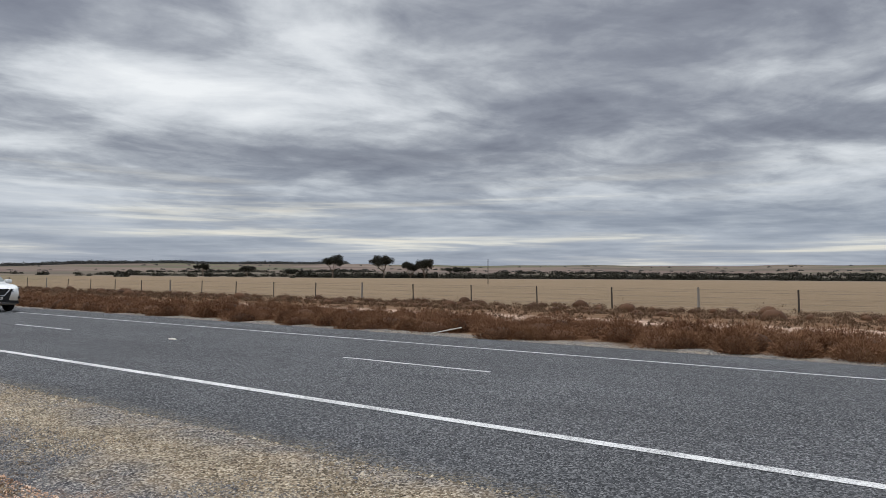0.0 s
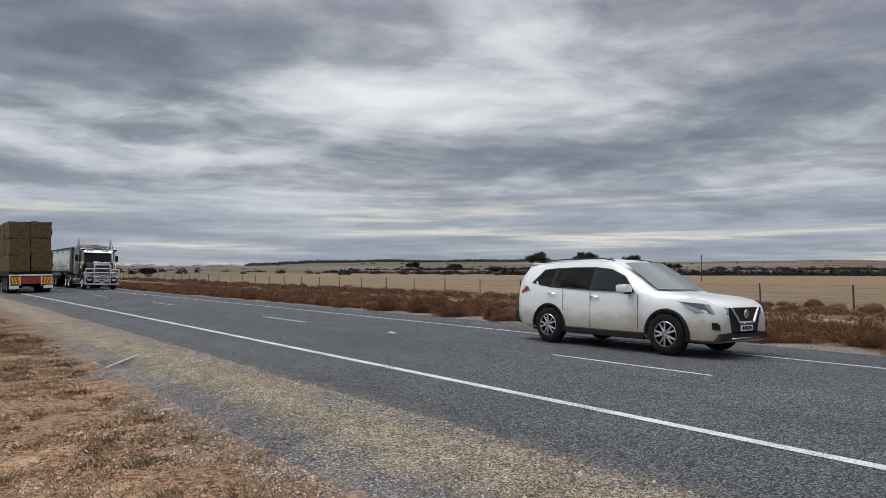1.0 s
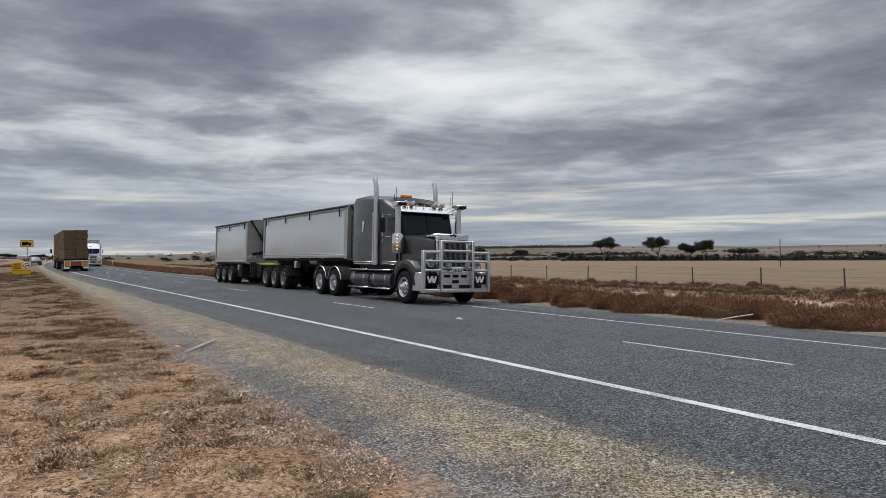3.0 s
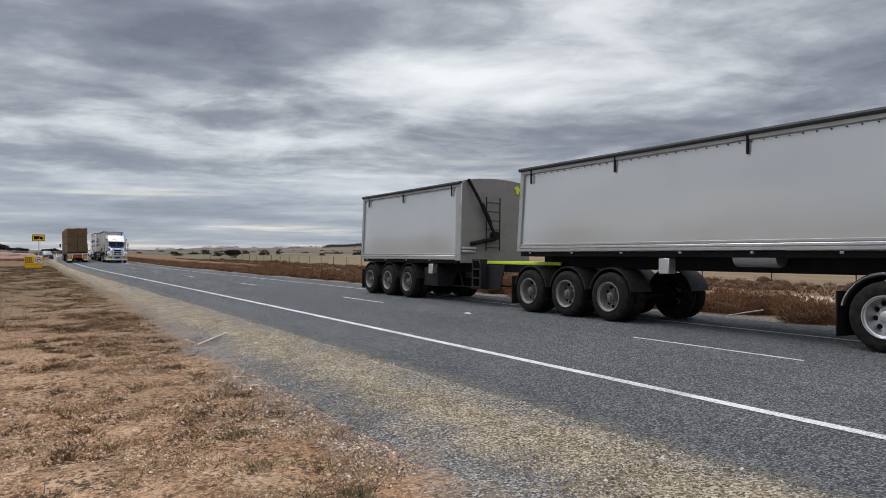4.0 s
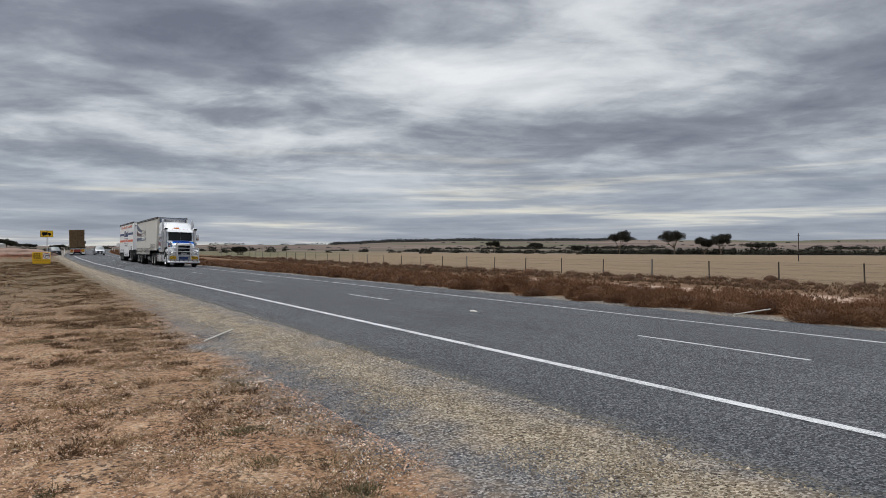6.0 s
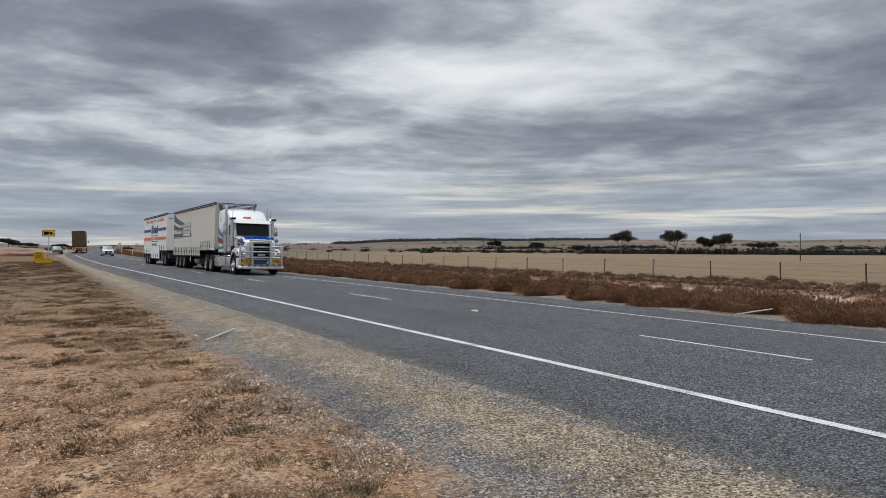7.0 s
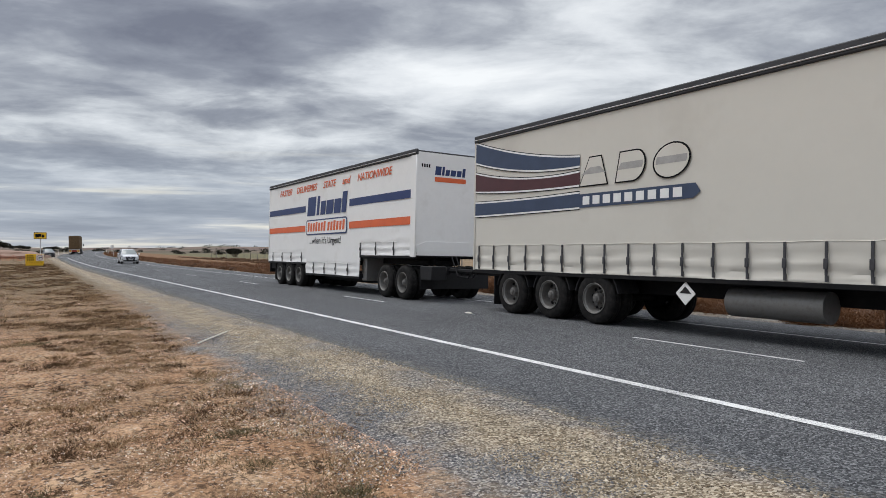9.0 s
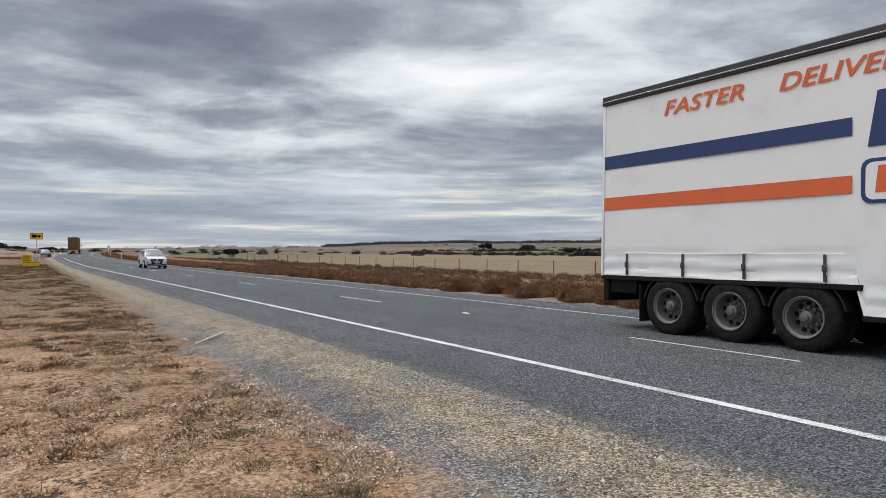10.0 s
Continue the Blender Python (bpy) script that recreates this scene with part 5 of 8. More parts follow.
    pane("rear_window", [(-3.66, 0.55, 1.16), (-3.66, -0.55, 1.16), (-3.46, -0.50, 1.55), (-3.46, 0.50, 1.55)], GLASS, "", 0.014)
    bm = bmesh.new()
    box(bm, -3.56, -3.26, -0.52, 0.52, 1.585, 1.612, 0.012)
    part("roof_spoiler", bm, paint, car)
    # grille, bright V, bumper and plate
    bm = bmesh.new()
    plate(bm, [(-0.52, 0.845), (0.52, 0.845), (0.46, 0.62), (0.40, 0.42), (-0.40, 0.42), (-0.46, 0.62)], 0.80, 0.935, axis="x")
    grille = part("grille", bm, PLASTIC, car)
    for k in range(5):
        bm = bmesh.new()
        z = 0.60 + k * 0.04
        box(bm, 0.922, 0.93, -0.3, 0.3, z, z + 0.012)
        part("grille_bar", bm, INK, grille)
    bm = bmesh.new()
    tube(bm, [(0.925, -0.44, 0.845), (0.955, -0.24, 0.60), (0.955, 0.24, 0.60), (0.925, 0.44, 0.845)], 0.026, 6)
    part("grille_trim", bm, CHROME, car)
    bm = bmesh.new()
    lathe(bm, [(0.94, 0.075), (0.955, 0.06), (0.955, 0.0)], (0.012, 0, 0.74), axis="x", seg=20)
    part("badge", bm, CHROME, car)
    bm = bmesh.new()
    plate(bm, [(-0.78, 0.30), (0.78, 0.30), (0.74, 0.42), (0.30, 0.44), (-0.30, 0.44), (-0.74, 0.42)], 0.70, 0.935, axis="x", bevel=0.01)
    part("lower_bumper", bm, PLASTIC, car)
    bm = bmesh.new()
    box(bm, 0.93, 0.955, -0.45, 0.45, 0.315, 0.345, 0.006)
    part("bumper_trim", bm, CHROME, car)
    bm = bmesh.new()
    box(bm, 0.945, 0.965, -0.19, 0.19, 0.455, 0.555, 0.004)
    plate_ob = part("number_plate", bm, CAR_WHITE, car)
    for k in range(5):
        bm = bmesh.new()
        y = -0.15 + k * 0.064
        box(bm, 0.966, 0.969, y, y + 0.042, 0.475, 0.535)
        part("plate_bar", bm, INK, plate_ob)
    bm = bmesh.new()
    plate(bm, [(-0.80, 0.36), (0.80, 0.36), (0.78, 0.60), (-0.78, 0.60)], -3.66, -3.76, axis="x", bevel=0.01)
    part("rear_bumper", bm, PLASTIC, car)
    bm = bmesh.new()
    box(bm, -3.4, 0.6, -0.62, 0.62, 0.22, 0.30)
    part("underbody", bm, INK, car)
    for x in (0, -2.705):
        for y in (-0.80, 0.80):
            add_wheel(car, "car", x, y, 0.36, 0.22, ALLOY, key)
            if key == "parked":
                WHEELS.pop()
    if isinstance(ref, Matrix):
        car.matrix_basis = ref
    else:
        mover(car, ref, 0.0, key)
    return car


def mud(paint_name, base, brown, top):
    """Car paint with dust thrown up over the lower doors."""
    m = surface(paint_name, base, 0.25, 0, 0.04, 2, coat=0.7)
    nt = m.node_tree
    bsdf = nt.nodes["Principled BSDF"]
    old = bsdf.inputs["Base Color"].links[0].from_socket
    coord = nd(nt, "ShaderNodeTexCoord")
    sep = nd(nt, "ShaderNodeSeparateXYZ")
    nt.links.new(coord.outputs["Object"], sep.inputs[0])
    n = noise_at(nt, coord.outputs["Object"], 3.0, 6.0)
    h = math_node(nt, "ADD", sep.outputs[2], math_node(nt, "MULTIPLY", math_node(nt, "SUBTRACT", n, 0.5), 0.5))
    f = ramp(nt, h, [(0.32, 0.85), (0.55, 0.5), (top, 0.0)])
    nt.links.new(mix(nt, f, old, brown), bsdf.inputs["Base Color"])
    return m


DUSTY_WHITE = mud("dusty_white_car_paint", (0.78, 0.79, 0.78), (0.33, 0.25, 0.15), 0.74)
SILVER = surface("silver_car_paint", (0.58, 0.59, 0.60), 0.3, 0.3, 0.06, 2, coat=0.6)
build_suv(DUSTY_WHITE, "white mid-size suv with mud-splashed doors on the highway", SUV_REF, "suv")
build_suv(GRAPHITE, "dark suv parked at the side road mouth", pose(-143.0, -5.2, float(ground_z(-143.0, -5.2)), 0, 0, 5), "parked")
build_suv(SILVER, "silver suv approaching on the highway", SECOND_REF, "second")


# ---------------------------------------------------------------- prime movers
def build_prime_mover(name, label, paint, ref, key, high_hood):
    """A bonneted prime mover with sleeper, stacks, air cleaners and bull bar; its steer axle stands at x = 0."""
    truck = empty(name)
    tagged(truck, label, "truck")
    back = -3.78 if high_hood else -3.62
    # sleeper: rounded shoulders, roof falling to the windscreen
    top = 3.62 if high_hood else 3.80

    def shell(x, z0, z1, hw, shoulder=0.16):
        return (x, [(0, z0), (hw, z0), (hw, (z0 + z1) / 2), (hw, z1 - shoulder), (hw - shoulder * 0.35, z1 - shoulder * 0.3), (hw - shoulder, z1), (0, z1 + 0.05)])
    bm = bmesh.new()
    if high_hood:
        loft(bm, [shell(back, 1.30, top - 0.16, 1.20), shell(back + 0.12, 1.30, top, 1.22), shell(-2.75, 1.30, top + 0.02, 1.22), shell(-2.15, 1.30, top - 0.06, 1.20)])
    else:
        loft(bm, [shell(back, 1.28, top - 0.12, 1.20), shell(back + 0.10, 1.28, top - 0.02, 1.22), shell(-2.9, 1.28, top + 0.02, 1.22), shell(-2.1, 1.28, top - 0.12, 1.20)])
    sleeper = part("sleeper", bm, paint, truck)
    bm = bmesh.new()
    if high_hood:
        loft(bm, [shell(-2.14, 1.30, top - 0.06, 1.16), shell(-1.7, 1.30, top - 0.16, 1.10), shell(-1.2, 1.30, 3.22, 1.04), shell(-0.84, 1.30, 3.02, 1.02, 0.08), shell(-0.60, 1.30, 2.18, 1.02, 0.05)])
    else:
        loft(bm, [shell(-2.09, 1.28, top - 0.12, 1.16), shell(-1.6, 1.28, top - 0.34, 1.10), shell(-1.15, 1.28, 3.12, 1.06), shell(-0.76, 1.28, 2.98, 1.06, 0.08), shell(-0.52, 1.28, 2.18, 1.06, 0.05)])
    part("cab", bm, paint, truck)
    # windscreen in two panes, side window, door seams
    xa, za, xb, zb = (-0.555, 2.21, -0.765, 2.96) if high_hood else (-0.475, 2.22, -0.675, 2.92)
    for y0, y1 in ((-0.93, -0.012), (0.012, 0.93)):
        bm = bmesh.new()
        plate(bm, [(xa + 0.025, za), (xa - 0.02, za), (xb - 0.02, zb), (xb + 0.025, zb)], y0, y1)
        part("windscreen", bm, GLASS, truck, "dark flat windscreen pane")
    for k in (-0.45, 0.45):
        bm = bmesh.new()
        tube(bm, [(xa + 0.04, k, za + 0.02), (xa - 0.06, k + 0.38, za + 0.16)], 0.012, 5)
        part("wiper", bm, INK, truck)
    for s in (-1, 1):
        hw = 1.04 if high_hood else 1.075
        bm = bmesh.new()
        plate(bm, [(-1.72, 2.20), (-0.80, 2.20), (-1.00, 2.80), (-1.72, 2.84)], s * (hw - 0.01), s * (hw + 0.025))
        part("door_window", bm, GLASS, truck)
        bm = bmesh.new()
        for x in (-1.80, -0.78):
            box(bm, x, x + 0.012, s * (hw - 0.03), s * (hw + 0.024), 1.36, 2.2)
        part("door_seam", bm, INK, truck)
        bm = bmesh.new()
        tube(bm, [(-1.62, s * (hw + 0.02), 2.05), (-1.66, s * (hw + 0.07), 2.05), (-1.66, s * (hw + 0.07), 1.98)], 0.014, 6)
        part("door_handle", bm, CHROME, truck)
        # sleeper locker hatch and side fairing
        bm = bmesh.new()
        box(bm, -3.35, -2.75, s * 1.20, s * 1.226, 1.42 if high_hood else 1.50, 2.0 if high_hood else 2.55, 0.008)
        part("locker_door", bm, paint, truck)
        if high_hood:
            bm = bmesh.new()
            box(bm, -2.98, -2.88, s * 1.215, s * 1.245, 2.35, 2.72, 0.01)
            part("vent", bm, CHROME, truck)
        # exhaust stack with a pierced shield
        sx, sd = (-2.02, 0.0) if high_hood else (-1.90, 0.17)
        bm = bmesh.new()
        tube(bm, [(sx, s * 1.19, 1.2), (sx, s * 1.19, 3.70 - sd), (sx - 0.02, s * 1.19, 3.92 - sd), (sx - 0.12, s * 1.19, 4.18 - sd)], 0.085, 14)
        stack = part("exhaust_pipe", bm, ALLOY, truck, "curved alloy exhaust pipe")
        bm = bmesh.new()
        arc = [radians(a) for a in range(-100, 101, 20)]
        turn = -1 if s < 0 else 1
        plate(bm, [(sx + 0.135 * math.sin(a), s * 1.19 + turn * 0.135 * math.cos(a)) for a in arc] + [(sx + 0.115 * math.sin(a), s * 1.19 + turn * 0.115 * math.cos(a)) for a in reversed(arc)], 1.25, 2.98, axis="z")
        part("heat_shield", bm, ALLOY, stack)
        bm = bmesh.new()
        for k in range(26):
            for j, a in enumerate((-0.5, 0.0, 0.5)):
                z = 1.36 + k * 0.061 + (0.03 if j == 1 else 0)
                box(bm, sx + 0.134 * math.sin(a) - 0.013, sx + 0.134 * math.sin(a) + 0.013, s * 1.19 + turn * 0.13 * math.cos(a), s * 1.19 + turn * 0.139 * math.cos(a), z, z + 0.026)
        part("shield_holes", bm, INK, stack)
        # air cleaner and snorkel
        ax = -0.50 if high_hood else -0.62
        bm = bmesh.new()
        if high_hood:
            lathe(bm, [(1.58, 0.0), (1.58, 0.16), (1.62, 0.185), (2.16, 0.185), (2.22, 0.16), (2.22, 0.11)], (ax, s * 1.17, 0), axis="z", seg=24)
        else:
            tube(bm, [(ax, s * 1.17, 1.30), (ax, s * 1.17, 1.45), (ax, s * 1.17, 2.2)], [0.10, 0.13, 0.11], 16)
        cleaner = part("air_cleaner", bm, CHROME if high_hood else ALLOY, truck)
        bm = bmesh.new()
        tube(bm, [(ax, s * 1.17, 2.15), (ax, s * 1.17, 3.12)], 0.098, 16)
        part("snorkel_pipe", bm, ALLOY, cleaner)
        bm = bmesh.new()
        plate(bm, [(ax - 0.16, 3.10), (ax + 0.10, 3.10), (ax + 0.30, 3.20), (ax + 0.30, 3.24), (ax - 0.04, 3.27), (ax - 0.16, 3.22)], s * 1.02, s * 1.32, bevel=0.012)
        part("snorkel_head", bm, CHROME, cleaner)
        bm = bmesh.new()
        box(bm, ax - 0.02, ax + 0.302, s * 1.04, s * 1.30, 3.125, 3.20)
        part("snorkel_mouth", bm, INK, cleaner)
        if high_hood:
            marker_lamps(truck, [(ax + 0.16, s * 1.28, 1.72 + 0.11 * k) for k in range(5)], AMBER_LIT, 0.014)
        else:
            # louvred intake on the bonnet's flank
            for k in range(6):
                bm = bmesh.new()
                tube(bm, [(-0.30 + k * 0.085, s * 1.05, 1.68), (-0.33 + k * 0.085, s * 1.03, 1.98)], 0.03, 6)
                part("intake_louvre", bm, CHROME, truck)
        # mirrors
        bm = bmesh.new()
        tube(bm, [(-0.95, s * 1.08, 2.86), (-0.98, s * 1.48, 2.86), (-0.98, s * 1.48, 2.15), (-0.95, s * 1.1, 2.12)], 0.016, 6)
        m = part("mirror_bracket", bm, CHROME, truck)
        bm = bmesh.new()
        box(bm, -1.06, -0.94, s * 1.38, s * 1.60, 2.26, 2.76, 0.05, seg=2)
        part("mirror", bm, CHROME if not high_hood else PLASTIC, m)
        # aerials
        for dx, h in ((-0.75, 3.75), (-0.9, 3.55)):
            bm = bmesh.new()
            tube(bm, [(dx, s * 1.08, 2.9), (dx, s * 1.10, h)], 0.009, 5)
            part("aerial", bm, INK, truck)
        # tanks, straps, steps
        units = ((-4.05, -2.55), (-2.45, -0.95)) if high_hood else ((-4.50, -3.34), (-2.28, -0.94))
        if not high_hood:
            bm = bmesh.new()
            box(bm, -3.28, -2.32, s * 0.62, s * 1.21, 0.40, 1.0, 0.025, seg=2)
            locker = part("tool_box", bm, ALLOY, truck, "plain brushed alloy tool box")
            bm = bmesh.new()
            box(bm, -3.22, -2.38, s * 1.205, s * 1.218, 0.46, 0.95, 0.01)
            part("box_lid", bm, ALLOY, locker)
            bm = bmesh.new()
            box(bm, -2.86, -2.76, s * 1.218, s * 1.228, 0.84, 0.89, 0.006)
            part("latch", bm, INK, locker)
            # grab rail behind the sleeper door and the black duct under the snorkel
            bm = bmesh.new()
            tube(bm, [(-3.60, s * 1.22, 1.55), (-3.64, s * 1.27, 1.60), (-3.64, s * 1.27, 2.62), (-3.60, s * 1.22, 2.68)], 0.016, 6)
            part("grab_rail", bm, CHROME, truck)
            bm = bmesh.new()
            plate(bm, [(-0.78, 1.62), (-0.46, 1.62), (-0.40, 1.50), (-0.52, 1.18), (-0.66, 1.18), (-0.78, 1.40)], s * 1.02, s * 1.24, bevel=0.03)
            part("intake_duct", bm, PLASTIC, truck)
        for a, b in units:
            bm = bmesh.new()
            mat = ALLOY if not high_hood else GRAPHITE
            if high_hood:
                tube(bm, [(a, s * 0.92, 0.72), (a + 0.02, s * 0.92, 0.72), (b - 0.02, s * 0.92, 0.72), (b, s * 0.92, 0.72)], [0.24, 0.28, 0.28, 0.24], 20)
            else:
                box(bm, a, b, s * 0.64, s * 1.22, 0.36, 0.98, 0.10, seg=3)
            tank = part("fuel_tank", bm, mat, truck)
            for f in (0.2, 0.75):
                x = a + (b - a) * f
                bm = bmesh.new()
                if high_hood:
                    tube(bm, [(x - 0.03, s * 0.92, 0.72), (x + 0.03, s * 0.92, 0.72)], 0.29, 20)
                else:
                    box(bm, x - 0.03, x + 0.03, s * 0.63, s * 1.227, 0.352, 0.988, 0.10, seg=3)
                part("tank_strap", bm, CHROME, tank)
            if not high_hood:
                bm = bmesh.new()
                x = a + (b - a) * 0.45
                for z in (0.50, 0.73):
                    for dx in (-0.15, 0.01):
                        box(bm, x + dx, x + dx + 0.13, s * 1.19, s * 1.226, z, z + 0.17, 0.02)
                part("tank_step", bm, GUARD, tank)
                bm = bmesh.new()
                for z in (0.45, 0.675, 0.905):
                    tube(bm, [(x - 0.19, s * 1.225, z), (x + 0.18, s * 1.225, z)], 0.022, 6)
                for dx in (-0.19, 0.18):
                    tube(bm, [(x + dx, s * 1.225, 0.45), (x + dx, s * 1.225, 0.905)], 0.022, 6)
                part("step_frame", bm, CHROME, tank)
            bm = bmesh.new()
            box(bm, a, b, s * 0.75, s * 1.24, 1.02, 1.06, 0.008)
            part("step_board", bm, CHROME, truck, "bright checker-plate step board")
            if high_hood:
                bm = bmesh.new()
                box(bm, a - 0.05, b + 0.05, s * 1.19, s * 1.23, 0.40, 0.45, 0.008)
                part("side_rail", bm, CHROME, truck)
        # lower skirt of the cab with its row of small lamps
        for a, b in ((back + 0.15, -2.2), (-1.85, -0.72)):
            bm = bmesh.new()
            box(bm, a, b, s * 1.0, s * (1.225 if a < -2 else 1.10), 1.22, 1.33 if high_hood else 1.36, 0.01)
            skirt = part("cab_skirt", bm, CHROME, truck)
            if not high_hood:
                continue
            bm = bmesh.new()
            n = int((b - a) / 0.14)
            for k in range(n):
                x = a + 0.05 + k * 0.14
                yy = 1.227 if a < -2 else 1.102
                box(bm, x, x + 0.08, s * (yy - 0.005), s * (yy + 0.006), 1.255, 1.295)
            part("skirt_lamps", bm, INK, skirt)
        # front guard over the steer wheel
        bm = bmesh.new()
        arc = [radians(a) for a in range(2, 186, 13)]
        R0, R1 = 0.60, 0.68
        outer = [(R1 * 1.02 * math.cos(a) + 0.02, 0.55 + R1 * 1.08 * math.sin(a)) for a in arc]
        inner = [(R0 * math.cos(a) + 0.02, 0.55 + R0 * math.sin(a)) for a in reversed(arc)]
        plate(bm, outer + inner, s * 0.72, s * 1.225, bevel=0.02)
        part("front_guard", bm, GUARD, truck, "dark wheel arch lip")
        # wing over the steer wheel, cut by the arch
        bm = bmesh.new()
        if high_hood:
            skin = [(-0.74, 0.86), (-0.66, 1.16), (-0.42, 1.36), (0.0, 1.42), (0.42, 1.36), (0.72, 1.14), (0.82, 0.86)]
        else:
            skin = [(-0.76, 0.88), (-0.66, 1.20), (-0.40, 1.42), (0.05, 1.50), (0.50, 1.47), (0.82, 1.40), (0.96, 1.24), (0.98, 1.04)]
        cut = [(0.70 * math.cos(a) + 0.02, 0.53 + 0.70 * math.sin(a)) for a in (radians(v) for v in range(30, 151, 12))]
        plate(bm, skin + [(x, z) for x, z in cut], s * 0.74, s * 1.20, bevel=0.045)
        part("wing", bm, paint, truck)
        # headlamp
        bm = bmesh.new()
        if high_hood:
            lathe(bm, [(0.98, 0.125), (1.06, 0.125), (1.075, 0.105)], (0, s * 0.86, 1.28), axis="x", seg=22, cap=True)
            part("lamp_ring", bm, CHROME, truck)
            bm = bmesh.new()
            lathe(bm, [(1.07, 0.10), (1.10, 0.07), (1.11, 0.0)], (0, s * 0.86, 1.28), axis="x", seg=22)
            part("headlamp", bm, LENS, truck)
        else:
            plate(bm, [(s * 0.72, 1.08), (s * 1.08, 1.10), (s * 1.14, 1.26), (s * 1.02, 1.36), (s * 0.74, 1.32)], 0.80, 0.96, axis="x", bevel=0.02)
            lamp = part("headlamp", bm, PLASTIC, truck, "dark headlamp housing with a clear lens")
            bm = bmesh.new()
            plate(bm, [(s * 0.76, 1.12), (s * 1.06, 1.13), (s * 1.10, 1.25), (s * 1.01, 1.32), (s * 0.78, 1.29)], 0.955, 0.975, axis="x", bevel=0.012)
            part("lens", bm, LENS, lamp)
            bm = bmesh.new()
            plate(bm, [(0.60, 1.12), (0.93, 1.13), (0.90, 1.30), (0.74, 1.34), (0.62, 1.26)], s * 1.17, s * 1.212, bevel=0.03)
            part("lamp_side", bm, LENS, lamp)
            bm = bmesh.new()
            box(bm, 0.56, 1.02, s * 0.98, s * 1.206, 0.95, 1.06, 0.01)
            part("bumper_gap", bm, PLASTIC, truck)
            bm = bmesh.new()
            lathe(bm, [(0.965, 0.07), (0.975, 0.05), (0.98, 0.0)], (0, s * 0.90, 1.21), axis="x", seg=16)
            part("lit_bulb", bm, HEADLAMP, truck, "lit headlamp bulb")
        add_wheel(truck, "steer_bright" if high_hood else "steer_plain", 0, s * 1.06, 0.52, 0.30, ALLOY, key, "alloy steer wheel")
    # bonnet and grille
    bm = bmesh.new()
    if high_hood:
        def hood(x, z1, hw):
            return (x, [(0, 0.95), (hw, 0.95), (hw, 1.5), (hw, z1 - 0.10), (hw - 0.03, z1 - 0.03), (hw - 0.12, z1), (0, z1 + 0.03)])
        loft(bm, [hood(-0.64, 2.20, 0.98), hood(-0.2, 2.16, 0.90), hood(0.4, 2.08, 0.76), hood(0.88, 2.02, 0.66)])
    else:
        def hood(x, z1, hw):
            return (x, [(0, 0.95), (hw, 0.95), (hw, 1.4), (hw, z1 - 0.22), (hw - 0.05, z1 - 0.09), (hw - 0.2, z1 - 0.01), (0, z1 + 0.04)])
        loft(bm, [hood(-0.50, 2.20, 1.04), hood(0.0, 2.12, 1.0), hood(0.55, 2.04, 0.94), hood(0.92, 1.97, 0.88), hood(1.06, 1.86, 0.80)])
    part("bonnet", bm, paint, truck)
    gw, g0, g1, gx = (0.56, 0.98, 2.06, 0.93) if high_hood else (0.60, 0.95, 1.80, 1.09)
    bm = bmesh.new()
    box(bm, gx - 0.08, gx - 0.01, -gw + 0.03, gw - 0.03, g0, g1 - 0.03)
    grille = part("grille", bm, INK, truck)
    bm = bmesh.new()
    for a, b in (((-gw, g0), (-gw, g1)), ((gw, g0), (gw, g1))):
        box(bm, gx - 0.06, gx + 0.02, a[0] - 0.04, a[0] + 0.04, g0, g1, 0.01)
    box(bm, gx - 0.06, gx + 0.03, -gw - 0.04, gw + 0.04, g1 - 0.05, g1 + 0.07, 0.02)
    part("grille_surround", bm, CHROME, grille)
    if high_hood:
        for k in range(22):
            y = -gw + 0.07 + k * (2 * gw - 0.14) / 21
            bm = bmesh.new()
            box(bm, gx - 0.015, gx + 0.005, y - 0.005, y + 0.005, g0 + 0.03, g1 - 0.06)
            part("grille_bar", bm, DULL_ALLOY, grille)
        bm = bmesh.new()
        box(bm, 0.30, 0.97, -0.60, 0.60, 2.09, 2.20, 0.03)
        part("radiator_cowl", bm, CHROME, truck)
        bm = bmesh.new()
        plate(bm, [(-0.12, 2.20), (-0.07, 2.10), (-0.03, 2.15), (0.03, 2.15), (0.07, 2.10), (0.12, 2.20), (0.06, 2.16), (0.0, 2.21), (-0.06, 2.16)], 0.975, 1.0, axis="x")
        part("badge", bm, INK, truck)
    else:
        for k in range(5):
            z = g0 + 0.08 + k * 0.13
            bm = bmesh.new()
            box(bm, gx - 0.02, gx + 0.015, -gw + 0.05, gw - 0.05, z, z + 0.025, 0.006)
            part("grille_bar", bm, DULL_ALLOY, grille)
        bm = bmesh.new()
        for k in range(5):
            box(bm, gx + 0.02, gx + 0.032, -0.30 + k * 0.125, -0.21 + k * 0.125, 1.86, 1.93, 0.006)
        part("badge", bm, CHROME, truck)
        bm = bmesh.new()
        for y0, y1, lean in ((-0.84, -0.42, -0.12), (-0.42, 0.42, 0.0), (0.42, 0.84, -0.12)):
            for k in range(4):
                ya, yb = y0 + (y1 - y0) * k / 4, y0 + (y1 - y0) * (k + 1) / 4
                rows = [[bm.verts.new((0.98 - 0.14 * (y / 0.84) ** 2 - 0.25 * (z - 2.02) + d, y, z - 0.05 * (y / 0.84) ** 2)) for z in (2.00, 2.15)] for y in (ya, yb) for d in (0.0, -0.008)]
                (a0, a1), (b0, b1), (c0, c1), (d0, d1) = rows
                for f in ((a0, c0, c1, a1), (b0, b1, d1, d0), (a1, c1, d1, b1), (a0, b0, d0, c0)):
                    bm.faces.new(f)
        bmesh.ops.remove_doubles(bm, verts=bm.verts, dist=0.0005)
